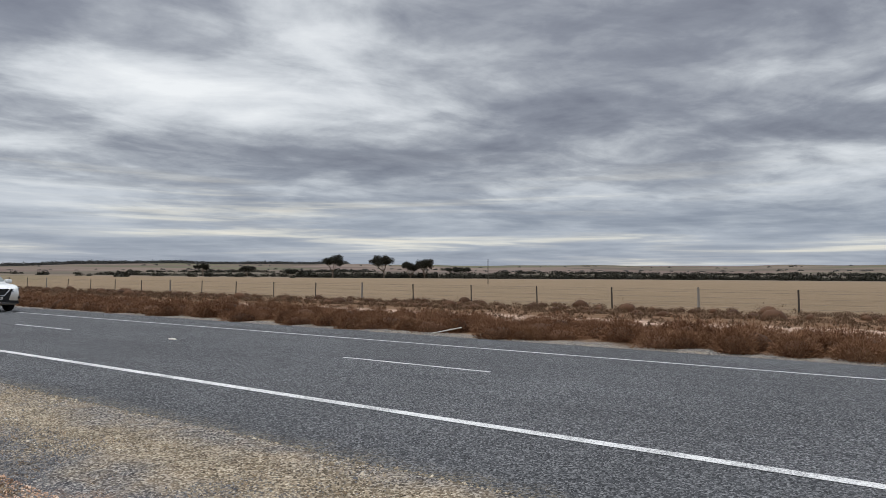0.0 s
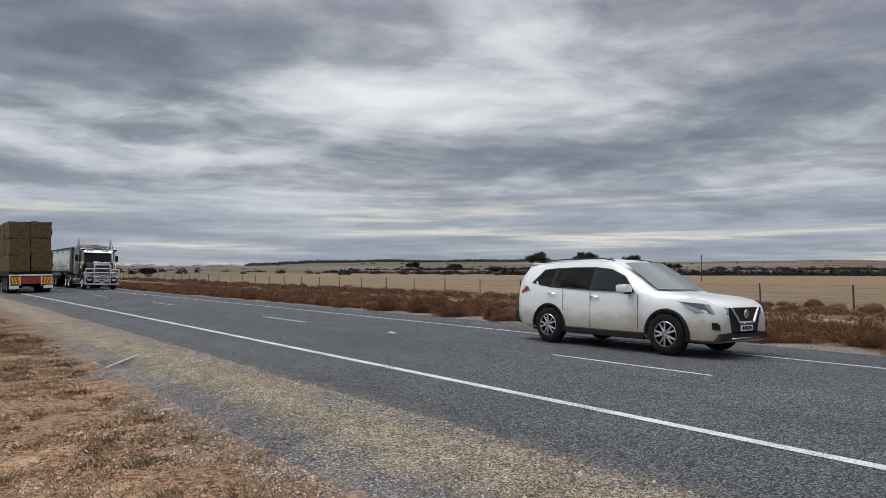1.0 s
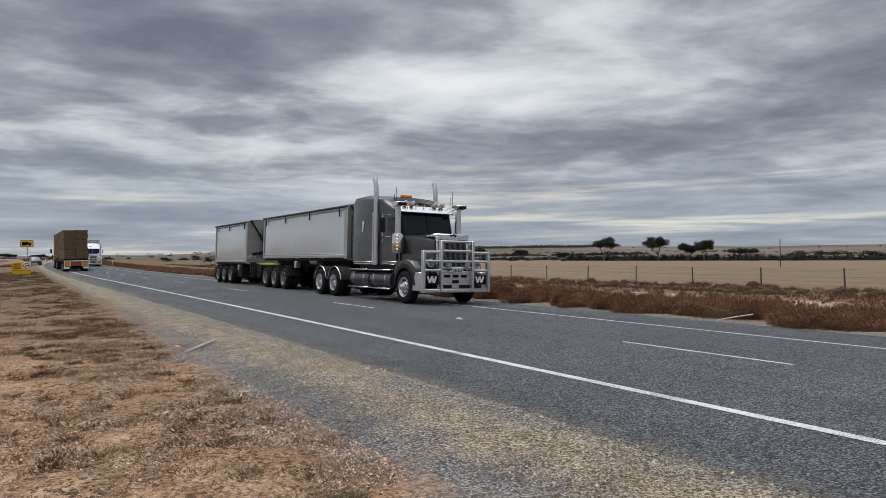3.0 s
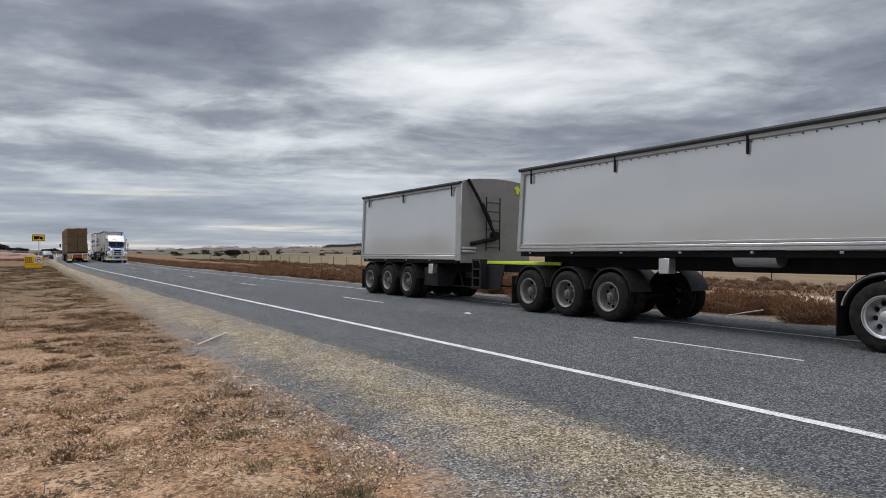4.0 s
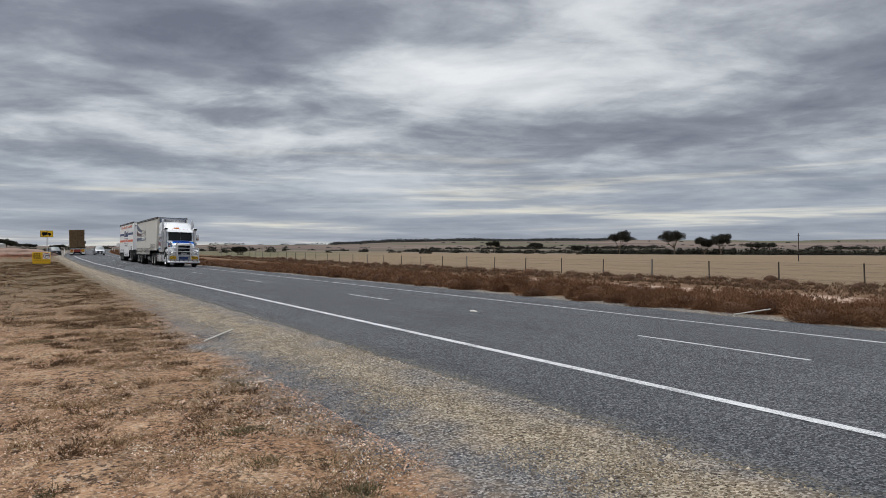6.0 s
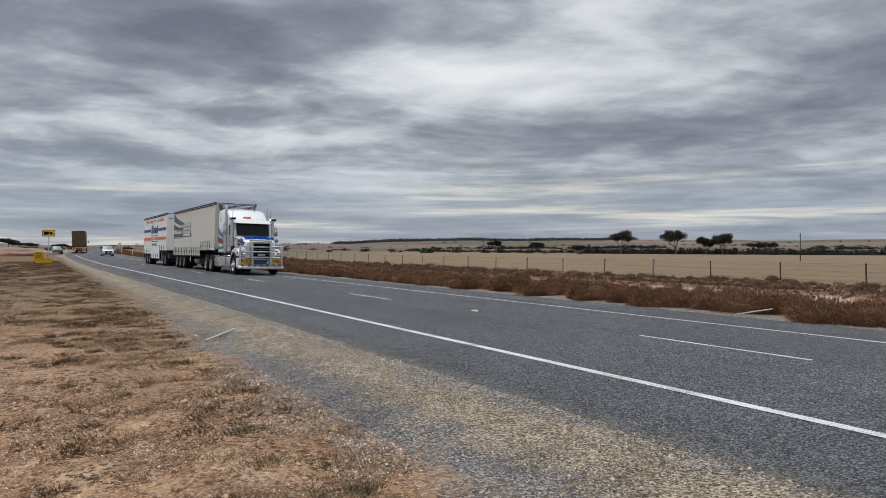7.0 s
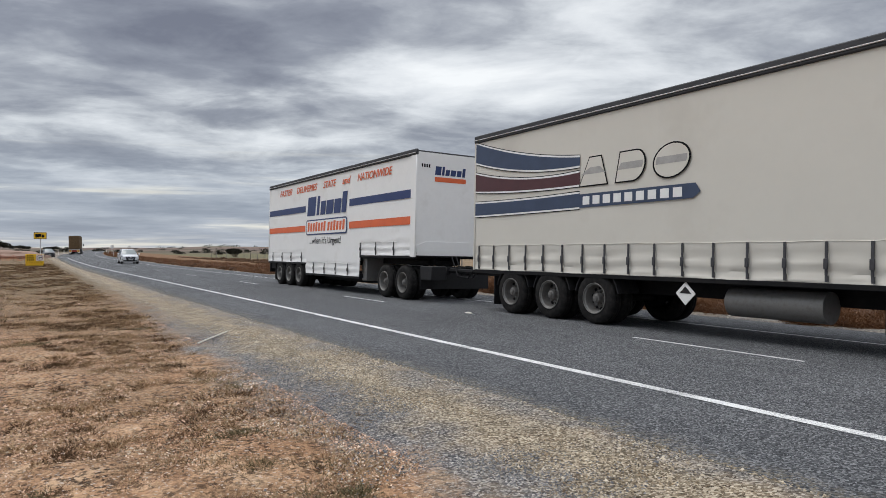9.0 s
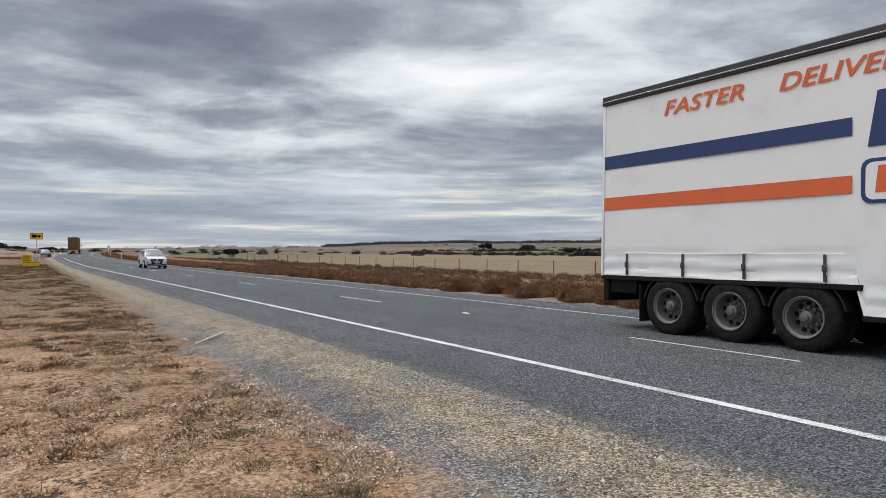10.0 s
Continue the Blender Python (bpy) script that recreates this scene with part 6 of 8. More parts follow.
        part("bug_deflector", bm, BLUE_CLEAR, truck, "bright blue clear acrylic bug deflector")
        bm = bmesh.new()
        loft(bm, [(x, [(0, z - 0.05), (hw - 0.02, z - 0.06), (hw, z - 0.035), (0, z)]) for x, z, hw in ((-0.47, 2.248, 0.72), (0.0, 2.168, 0.70), (0.55, 2.088, 0.66), (0.86, 2.025, 0.60))])
        part("bonnet_panel", bm, NAVY, truck, "navy blue panel on the bonnet top")
        bm = bmesh.new()
        box(bm, 0.98, 1.13, -0.62, 0.62, 1.80, 1.95, 0.04, seg=2)
        part("insect_screen", bm, TAN_MESH, truck, "tan insect screen over the grille top")
        for s in (-1, 1):
            bm = bmesh.new()
            lathe(bm, [(0.66, 0.0), (0.68, 0.07), (0.74, 0.105), (0.755, 0.10), (0.756, 0.088)], (0, s * 0.99, 1.93), axis="x", seg=20)
            spot = part("spotter_mirror", bm, INK, truck)
            bm = bmesh.new()
            lathe(bm, [(0.75, 0.087), (0.762, 0.05), (0.765, 0.0)], (0, s * 0.99, 1.93), axis="x", seg=20)
            part("mirror_glass", bm, LENS, spot)
            bm = bmesh.new()
            tube(bm, [(0.69, s * 0.99, 1.86), (0.62, s * 0.90, 1.70)], 0.012, 6)
            part("mirror_stalk", bm, INK, spot)
        bm = bmesh.new()
        for y in (-0.5, 0, 0.5):
            box(bm, 0.92, 0.96, y - 0.02, y + 0.02, 1.94, 2.10)
        part("deflector_bracket", bm, CHROME, truck)
    # roof lamps, visor, beacons
    vx, vz = (-0.80, 3.00) if high_hood else (-0.72, 2.97)
    bm = bmesh.new()
    plate(bm, [(vx - 0.06, vz + 0.14), (vx + 0.22, vz - 0.06), (vx + 0.23, vz - 0.04), (vx - 0.05, vz + 0.17)], -1.03, 1.03)
    part("sun_visor", bm, CHROME if high_hood else paint, truck)
    marker_lamps(truck, [(vx + 0.0, y, vz + 0.21) for y in (-0.6, -0.3, 0.0, 0.3, 0.6)], AMBER, 0.024 if high_hood else 0.018)
    for y in ((-0.72, -0.45, 0.45, 0.72) if high_hood else ()):
        bm = bmesh.new()
        lathe(bm, [(vx - 0.10, 0.0), (vx - 0.08, 0.075), (vx + 0.02, 0.085), (vx + 0.03, 0.07), (vx + 0.035, 0.0)], (0, y, vz + 0.26), axis="x", seg=16)
        part("roof_lamp", bm, CHROME if high_hood else paint, truck)
    bm = bmesh.new()
    y0, up = (-0.85, 0.22) if high_hood else (-0.52, 0.24)
    box(bm, vx - 0.30, vx - 0.14, y0 + 0.05, y0 + 0.50, vz + up, vz + up + 0.11, 0.04, seg=2)
    part("beacon", bm, AMBER, truck)
    bm = bmesh.new()
    if high_hood:
        box(bm, -2.1, -2.0, -0.22, 0.22, top - 0.04, top + 0.05, 0.02)
        part("roof_beacon", bm, AMBER, truck)
        bm = bmesh.new()
        rows = [[bm.verts.new((-1.62 + 0.40 * f, y * (0.80 - 0.05 * f), top - 0.085 - 0.20 * f - 0.05 * y * y)) for y in (-1, -0.5, 0, 0.5, 1)] for f in (0, 0.5, 1)]
        for r, q in zip(rows, rows[1:]):
            for j in range(4):
                bm.faces.new((r[j], r[j + 1], q[j + 1], q[j]))
        part("roof_window", bm, GLASS, truck, "dark window in the sleeper dome")
    else:
        box(bm, -3.4, -3.3, -0.06, 0.06, top + 0.02, top + 0.09, 0.02)
        part("roof_beacon", bm, AMBER, truck)
    # bull bar: lower beam with its uprights and cross bars
    bm = bmesh.new()
    if high_hood:
        box(bm, 1.06, 1.22, -1.22, 1.22, 0.38, 0.50, 0.02)
        posts = [([(1.10, 0.38), (1.24, 0.38), (1.24, 1.66), (1.10, 1.66)], y, 0.045) for y in (-1.20, 1.20)] + [([(1.12, 0.40), (1.26, 0.40), (1.26, 1.98), (1.12, 1.98)], y, 0.045) for y in (-0.58, 0.58)]
        bars = ((-1.18, -0.6, (1.06, 1.34, 1.62)), (0.6, 1.18, (1.06, 1.34, 1.62)), (-0.58, 0.58, (1.14, 1.34, 1.66, 1.95)))
    else:
        plate(bm, [(1.00, 0.34), (1.38, 0.34), (1.40, 0.46), (1.12, 0.56), (1.00, 0.56)], -1.24, 1.24, bevel=0.015)
        posts = [([(1.06, 0.55), (1.30, 0.55), (1.26, 1.62), (1.12, 1.62)], y, 0.04) for y in (-1.16, 1.16)] + [([(1.10, 0.55), (1.34, 0.55), (1.30, 1.86), (1.16, 1.86)], y, 0.05) for y in (-0.52, 0.52)]
        bars = ((-1.15, -0.5, (0.98, 1.26, 1.58)), (0.5, 1.15, (0.98, 1.26, 1.58)), (-0.5, 0.5, (0.98, 1.30, 1.56, 1.83)))
    bull = part("bull_bar", bm, ALLOY, truck, "welded alloy bull bar")
    for outline, y, t in posts:
        bm = bmesh.new()
        plate(bm, outline, y - t, y + t, bevel=0.012)
        part("upright", bm, ALLOY, bull)
    for y0, y1, zs in bars:
        for z in zs:
            bm = bmesh.new()
            tube(bm, [(1.19, y0, z), (1.19, y1, z)], 0.042, 12)
            part("crossbar", bm, ALLOY, bull)
    bm = bmesh.new()
    if high_hood:
        box(bm, 1.00, 1.12, -0.62, 0.62, 0.50, 1.05, 0.03)
        for s in (-1, 1):
            plate(bm, [(0.52, 0.42), (1.06, 0.42), (1.06, 1.0), (0.70, 1.0), (0.60, 0.72)], s * 1.05, s * 1.21, bevel=0.02)
    else:
        box(bm, 0.95, 1.06, -1.18, 1.18, 0.40, 0.92, 0.03)
        for s in (-1, 1):
            plate(bm, [(0.62, 0.44), (1.06, 0.36), (1.06, 0.92), (0.62, 0.92)], s * 1.02, s * 1.23, bevel=0.02)
    part("bumper", bm, ALLOY if high_hood else paint, truck)
    if high_hood:
        for y in (-0.89, 0.89):
            bm = bmesh.new()
            box(bm, 1.13, 1.165, y - 0.25, y + 0.25, 0.62, 0.92, 0.01)
            panel = part("bumper_panel", bm, INK, bull)
            bm = bmesh.new()
            plate(bm, [(y - 0.18, 0.88), (y - 0.11, 0.68), (y - 0.03, 0.68), (y, 0.80), (y + 0.03, 0.68), (y + 0.11, 0.68), (y + 0.18, 0.88), (y + 0.12, 0.88), (y + 0.07, 0.76), (y + 0.04, 0.88), (y - 0.04, 0.88), (y - 0.07, 0.76), (y - 0.12, 0.88)], 1.166, 1.175, axis="x")
            part("emblem", bm, CAR_WHITE, panel)
        for y in (-0.34, 0.34):
            bm = bmesh.new()
            lathe(bm, [(1.22, 0.0), (1.22, 0.08), (1.30, 0.085), (1.305, 0.0)], (0, y, 1.22), axis="x", seg=16)
            part("driving_lamp", bm, LENS, truck)
        bm = bmesh.new()
        for k in range(3):
            box(bm, 1.121, 1.13, -0.42 + k * 0.31, -0.2 + k * 0.31, 0.84, 0.92, 0.01)
        box(bm, 1.121, 1.13, -0.12, 0.12, 0.66, 0.76, 0.01)
        for y in (-0.34, 0.34):
            box(bm, 1.121, 1.13, y - 0.2, y + 0.2, 0.52, 0.61, 0.01)
        part("bumper_slots", bm, INK, truck)
        pz = 1.06
    else:
        for y, word in ((-0.86, "ROAD"), (0.86, "TRAIN")):
            bm = bmesh.new()
            box(bm, 1.16, 1.19, y - 0.27, y + 0.27, 0.66, 0.90, 0.006)
            board = part("road_train_sign", bm, YELLOW, truck, "yellow sign with black letters")
            lettering("sign_word", word, 0.24, Matrix.Translation((1.194, y - 0.23, 0.70)) @ Matrix(((0, 0, 1, 0), (1, 0, 0, 0), (0, 1, 0, 0), (0, 0, 0, 1))), INK, board, width=0.46, bold=0.004)
        bm = bmesh.new()
        plate(bm, [(-0.40, 0.86), (0.40, 0.86), (0.30, 0.62), (-0.30, 0.62)], 1.07, 1.16, axis="x", bevel=0.01)
        part("air_dam", bm, NAVY, truck)
        for k in range(7):
            bm = bmesh.new()
            y = -1.05 + k * 0.35
            plate(bm, [(1.10, 0.55), (1.40, 0.455), (1.40, 0.47), (1.12, 0.66)], y - 0.03, y + 0.03)
            part("bar_gusset", bm, CHROME, bull)
        pz = 1.13
    bm = bmesh.new()
    box(bm, 1.225, 1.245, -0.19, 0.19, pz - 0.06, pz + 0.06, 0.004)
    num = part("number_plate", bm, CAR_WHITE, truck)
    bm = bmesh.new()
    for k in range(6):
        box(bm, 1.246, 1.249, -0.16 + k * 0.055, -0.125 + k * 0.055, pz - 0.04, pz + 0.04)
    part("plate_bar", bm, INK, num)
    # chassis, drive axles, turntable
    rails(truck, -7.4, 0.7, 0.72, 1.0)
    drive = (-5.42, -6.80) if high_hood else (-5.30, -6.65)
    axle_group(truck, drive, "dual_bright" if high_hood else "dual_drive", ALLOY if high_hood else DULL_ALLOY, key, trim=CHROME if high_hood else None)
    bm = bmesh.new()
    tube(bm, [(0, -0.95, 0.5), (0, 0.95, 0.5)], 0.07, 10)
    part("steer_axle", bm, BLACK, truck)
    bm = bmesh.new()
    box(bm, -6.6, -5.5, -0.5, 0.5, 1.06, 1.2, 0.03)
    part("turntable", bm, BLACK, truck)
    # added dark block that stops daylight showing through under the cab
    bm = bmesh.new()
    box(bm, back + 0.1, -0.75, -0.98, 0.98, 0.92, 1.32, 0.02)
    part("under_cab_fill", bm, BLACK, truck)
    bm = bmesh.new()
    box(bm, -0.9, 0.8, -0.5, 0.5, 0.55, 1.3, 0.05)
    part("engine", bm, INK, truck)
    mover(truck, ref, 0.08 if high_hood else -0.18, key)
    return truck


def stripe_freight_cab(truck):
    """Curved blue and maroon bands down the sleeper, door and bonnet."""
    y = -1.232
    band("stripe", (-3.55, -2.9, -2.15), (2.78, 2.46, 2.27), (2.40, 2.18, 2.06), y, TEAL, truck, "blue printed stripe")
    band("stripe", (-3.55, -2.9, -2.15), (2.20, 2.08, 2.02), (1.84, 1.76, 1.76), y, MAROON, truck, "maroon printed stripe")
    band("stripe", (-3.55, -2.15), (1.56, 1.60), (1.42, 1.45), y, TEAL, truck, "blue printed stripe")
    for pts in ([(-3.30, 2.62), (-2.66, 2.66), (-2.66, 2.68), (-3.32, 2.64)], [(-2.67, 2.66), (-2.65, 2.66), (-2.65, 2.20), (-2.67, 2.20)], [(-3.32, 1.66), (-3.30, 1.66), (-3.30, 1.42), (-3.32, 1.42)], [(-3.55, 1.38), (-2.15, 1.38), (-2.15, 1.39), (-3.55, 1.39)]):
        sheet("hatch_seam", pts, y + 0.004, PRINT_GREY, truck)
    sheet("side_vent", [(-3.06, 3.06), (-2.94, 3.14), (-2.92, 3.34), (-3.00, 3.36), (-3.08, 3.22)], y + 0.006, CHROME, truck, "small bright vent cover", 0.02)
    sheet("fleet_tag", [(-2.95, 1.66), (-2.66, 1.66), (-2.66, 1.72), (-2.95, 1.72)], y, LIME, truck, "lime number tag in bars")
    y = -1.095
    sheet("stripe", [(-1.70, 2.02), (-0.85, 2.06), (-0.85, 2.17), (-1.70, 2.13)], y, TEAL, truck, "blue printed stripe")
    sheet("stripe", [(-1.70, 1.78), (-0.85, 1.78), (-0.85, 1.99), (-1.70, 1.98)], y, MAROON, truck, "maroon door band")
    sheet("stripe", [(-1.70, 1.55), (-0.85, 1.57), (-0.85, 1.70), (-1.70, 1.70)], y, SLATE, truck, "dark blue door band")
    for k in range(3):
        sheet("logo_block", [(-1.42 + k * 0.18, 1.81), (-1.28 + k * 0.18, 1.81), (-1.28 + k * 0.18, 1.95), (-1.42 + k * 0.18, 1.95)], y - 0.005, CAR_WHITE, truck, "white logo block")
    for s in (-1, 1):
        for name, mat, pts, lift in (("stripe", TEAL, [(-0.44, 1.035, 2.06), (0.10, 0.985, 2.00), (0.60, 0.925, 1.90), (0.96, 0.86, 1.80), (0.80, 0.885, 1.56), (0.52, 0.935, 1.58), (0.60, 0.925, 1.76), (0.10, 0.985, 1.86), (-0.44, 1.035, 1.92)], 0.018), ("stripe", MAROON, [(0.10, 0.985, 1.80), (0.50, 0.94, 1.74), (0.38, 0.95, 1.56), (0.10, 0.985, 1.56)], 0.018),
                                     ("stripe", TEAL, [(-0.40, 1.035, 1.52), (0.10, 0.985, 1.53), (-0.08, 0.995, 1.42), (-0.40, 1.035, 1.40)], 0.018)):
            bm = bmesh.new()
            lo = [bm.verts.new((x, s * (yy + lift), z)) for x, yy, z in pts]
            hi = [bm.verts.new((x, s * (yy - 0.09), z)) for x, yy, z in pts]
            n = len(lo)
            bm.faces.new(lo)
            bm.faces.new(hi[::-1])
            for i in range(n):
                bm.faces.new((lo[i], lo[(i + 1) % n], hi[(i + 1) % n], hi[i]))
            part(name, bm, mat, truck, "printed bonnet flash", smooth=0)


# ---------------------------------------------------------------- grain tipper trailers
def build_tipper(label, x0, x1, z0, top, axles, key, front_gear):
    """A tipper tub between x0 (rear) and x1 (front), in the truck's own lengthwise measure."""
    mid = (axles[0] + axles[-1]) / 2
    tr = empty("tipper_trailer")
    tagged(tr, label, "trailer", group="tipper trailers")
    a, b = x0 - mid, x1 - mid
    ax = [x - mid for x in axles]
    # tub: sides lean in a little at the rear end
    bm = bmesh.new()
    for s in (-1, 1):
        plate(bm, [(a - 0.02, z0 + 0.20), (b, z0 + 0.20), (b, top), (a + 0.12, top)], s * 1.19, s * 1.16)
        grid = []
        for i in range(41):
            col = []
            for j in range(15):
                u, v = i / 40, j / 14
                low, high = a - 0.02, a + 0.12
                px = (low + (high - low) * v) * (1 - u) + b * u
                pz = z0 + 0.20 + (top - z0 - 0.20) * v
                bulge = 0.030 * math.sin(math.pi * v) * min(1, 6 * u, 6 * (1 - u))
                dent = 0.012 * noise.noise(Vector((px * 0.45 + z0 * 7, pz * 0.8, s * 3.0))) * math.sin(math.pi * v)
                col.append(bm.verts.new((px, s * (1.205 + bulge + dent), pz)))
            grid.append(col)
        for i in range(40):
            for j in range(14):
                bm.faces.new((grid[i][j], grid[i + 1][j], grid[i + 1][j + 1], grid[i][j + 1]))
    box(bm, a, b, -1.2, 1.2, z0 + 0.12, z0 + 0.24)
    plate(bm, [(a - 0.02, z0 + 0.2), (a + 0.04, z0 + 0.2), (a + 0.18, top), (a + 0.12, top)], -1.2, 1.2)
    tub = part("tub", bm, TUB, tr, "smooth pale grey tub")
    # front wall, arched over the tarpaulin bow
    arch = [(1.22 * math.cos(t), top + 0.20 * math.sin(t)) for t in np.linspace(0, math.pi, 13)]
    bm = bmesh.new()
    plate(bm, [(-1.22, z0)] + arch[::-1] + [(1.22, z0)], b - 0.03, b + 0.04, axis="x", bevel=0.01)
    wall = part("front_wall", bm, TUB_END, tr, "dusty grey front wall")
    for s in (-1, 1):
        bm = bmesh.new()
        plate(bm, [(b - 0.24, z0 + 0.06), (b + 0.05, z0 + 0.06), (b + 0.05, top), (b - 0.24, top)], s * 1.25, s * 1.215, bevel=0.012)
        part("corner_post", bm, TUB_FRAME, tr)
        bm = bmesh.new()
        plate(bm, [(a - 0.03, z0 + 0.1), (a + 0.10, z0 + 0.1), (a + 0.22, top), (a + 0.10, top)], s * 1.25, s * 1.21)
        part("corner_post", bm, TUB_FRAME, tr)
        bm = bmesh.new()
        box(bm, a + 0.1, b, s * 1.21, s * 1.255, top - 0.10, top + 0.02, 0.012)
        part("top_rail", bm, TUB_FRAME, tr)
    for k, (h0, h1, out) in enumerate(((0.10, 0.16, 1.245), (0.17, 0.22, 1.25), (0.23, 0.28, 1.24))):
        for s in (-1, 1):
            bm = bmesh.new()
            box(bm, a + 0.02, b, s * 1.19, s * out, z0 + h0, z0 + h1, 0.008)
            part("lower_rail", bm, ALLOY if k == 1 else TUB_FRAME, tr)
    # rivets under the top rail
    bm = bmesh.new()
    n = int((b - a - 0.6) / 0.22)
    for k in range(n):
        x = a + 0.3 + k * 0.22
        box(bm, x, x + 0.02, -1.232, -1.22, top - 0.14, top - 0.12)
    part("rivets", bm, INK, tub)
    # tarpaulin over bows, rolled hem
    bm = bmesh.new()
    prof = [(1.24 * math.cos(t), top + 0.17 * math.sin(t) + 0.02) for t in np.linspace(0, math.pi, 13)]
    rows = []
    for k in range(13):
        x = a + 0.1 + (b - a - 0.1) * k / 12
        sag = 0.02 if k % 2 else 0.0
        rows.append([bm.verts.new((x, y, z - sag)) for y, z in prof])
    for r, q in zip(rows, rows[1:]):
        for j in range(12):
            bm.faces.new((r[j], r[j + 1], q[j + 1], q[j]))
    tarp = part("tarpaulin", bm, TARP, tr, "dark roll-over tarpaulin")
    for s in (-1, 1):
        bm = bmesh.new()
        tube(bm, [(a + 0.06, s * 1.26, top + 0.02), ((a + b) / 2, s * 1.265, top + 0.015), (b + 0.02, s * 1.26, top + 0.02)], 0.045, 8)
        part("hem_roll", bm, TARP, tarp)
        for f in (0.09, 0.48, 0.93) if b - a < 8 else (0.05, 0.32, 0.62, 0.93):
            x = a + (b - a) * f
            bm = bmesh.new()
            box(bm, x - 0.02, x + 0.02, s * 1.235, s * 1.27, top - 0.34, top - 0.02, 0.006)
            part("tarp_stop", bm, INK, tr)
    marker_lamps(tr, [(a + 0.5 + k * 1.45, s * 1.26, z0 + 0.06) for k in range(int((b - a) / 1.45)) for s in (-1, 1)], LENS, 0.02, label="clear unlit marker lamp")
    # chassis and running gear
    rails(tr, a + 0.1, b - 0.4, z0 - 0.28, z0)
    bm = bmesh.new()
    box(bm, a, b - 0.2, -1.15, 1.15, z0 - 0.02, z0 + 0.09, 0.01)
    part("subframe", bm, BLACK, tr)
    axle_group(tr, ax, "dual_trailer", DULL_ALLOY, key)
    bm = bmesh.new()
    box(bm, ax[0] + 1.25, ax[0] + 1.50, -1.2, -1.0, z0 - 0.34, z0 - 0.04, 0.012)
    part("control_box", bm, ALLOY, tr)
    if front_gear:
        # hoist arm, ladder, hose tray and steps before the front wall
        bm = bmesh.new()
        tube(bm, [(b + 0.10, -1.05, top + 0.12), (b + 0.18, -0.72, top - 0.45), (b + 0.16, -0.15, z0 + 0.85)], 0.045, 8)
        tube(bm, [(b + 0.16, -0.62, top - 0.55), (b + 0.16, -0.30, z0 + 1.15)], 0.06, 8)
        part("tarp_arm", bm, BLACK, tr)
        bm = bmesh.new()
        lathe(bm, [(b + 0.04, 0.0), (b + 0.04, 0.14), (b + 0.2, 0.12), (b + 0.2, 0.0)], (0, -0.1, z0 + 0.8), axis="x", seg=16)
        tube(bm, [(b + 0.12, -0.95, z0 + 0.55), (b + 0.14, -0.1, z0 + 0.72)], 0.06, 8)
        part("hoist_motor", bm, BLACK, tr)
        bm = bmesh.new()
        for y in (-0.42, 0.06):
            tube(bm, [(b + 0.12, y, z0 + 0.35), (b + 0.12, y, top - 0.35)], 0.018, 6)
        for k in range(6):
            tube(bm, [(b + 0.12, -0.42, z0 + 0.45 + k * 0.26), (b + 0.12, 0.06, z0 + 0.45 + k * 0.26)], 0.014, 6)
        part("ladder", bm, GUARD, tr)
        bm = bmesh.new()
        for z in (z0 + 0.40, z0 + 0.30):
            box(bm, b + 0.05, b + 0.09, -1.22, -0.75, z, z + 0.06, 0.006)
        part("nameplate", bm, ALLOY, tr)
        bm = bmesh.new()
        plate(bm, [(0.62, top - 0.02), (0.75, top + 0.06), (0.88, top - 0.10), (0.80, top - 0.10), (0.80, top - 0.2), (0.70, top - 0.2), (0.70, top - 0.10)], b + 0.045, b + 0.06, axis="x")
        part("arrow_tag", bm, LIME, tr)
        # step frame and grey side skirt
        bm = bmesh.new()
        for x in (b + 0.55, b + 0.92):
            plate(bm, [(x, 0.45), (x + 0.05, 0.45), (x + 0.05, 1.25), (x, 1.25)], -1.2, -1.0)
        for k in range(4):
            box(bm, b + 0.55, b + 0.97, -1.2, -0.98, 0.48 + k * 0.24, 0.52 + k * 0.24)
        part("step_frame", bm, GUARD, tr)
        bm = bmesh.new()
        plate(bm, [(b + 0.20, 0.42), (b + 1.55, 0.46), (b + 1.75, 1.1), (b + 0.35, 1.1)], -0.98, -0.95)
        part("flap_skirt", bm, PLASTIC, tr)
        bm = bmesh.new()
        box(bm, b - 0.3, b + 2.2, -0.5, 0.5, 1.0, 1.14, 0.02)
        part("coupling_beam", bm, BLACK, tr)
        for y in (-0.7, 0.7):
            bm = bmesh.new()
            tube(bm, [(b - 1.2, y, 0.45), (b - 0.9, y, 1.1)], 0.03, 6)
            tube(bm, [(b - 0.6, y, 0.45), (b - 0.9, y, 1.1)], 0.03, 6)
            tube(bm, [(b - 1.3, y, 0.45), (b - 0.1, y, 0.45)], 0.025, 6)
            part("side_brace", bm, BLACK, tr)
        bm = bmesh.new()
        box(bm, b - 2.3, b - 1.5, -1.05, -0.45, 0.42, 1.0, 0.04, seg=2)
        part("tool_locker", bm, GUARD, tr)
    else:
        # rear turntable table with its lime rail, reaching out behind the tub
        for s in (-1, 1):
            bm = bmesh.new()
            box(bm, a - 2.4, a + 0.9, s * 0.60, s * 0.66, 1.13, 1.21, 0.008)
            part("safety_rail", bm, LIME, tr, "lime-yellow reflective rail")
        bm = bmesh.new()
        box(bm, a - 2.4, a + 0.6, -0.6, 0.6, 0.92, 1.12, 0.02)
        part("coupling_table", bm, BLACK, tr)
        bm = bmesh.new()
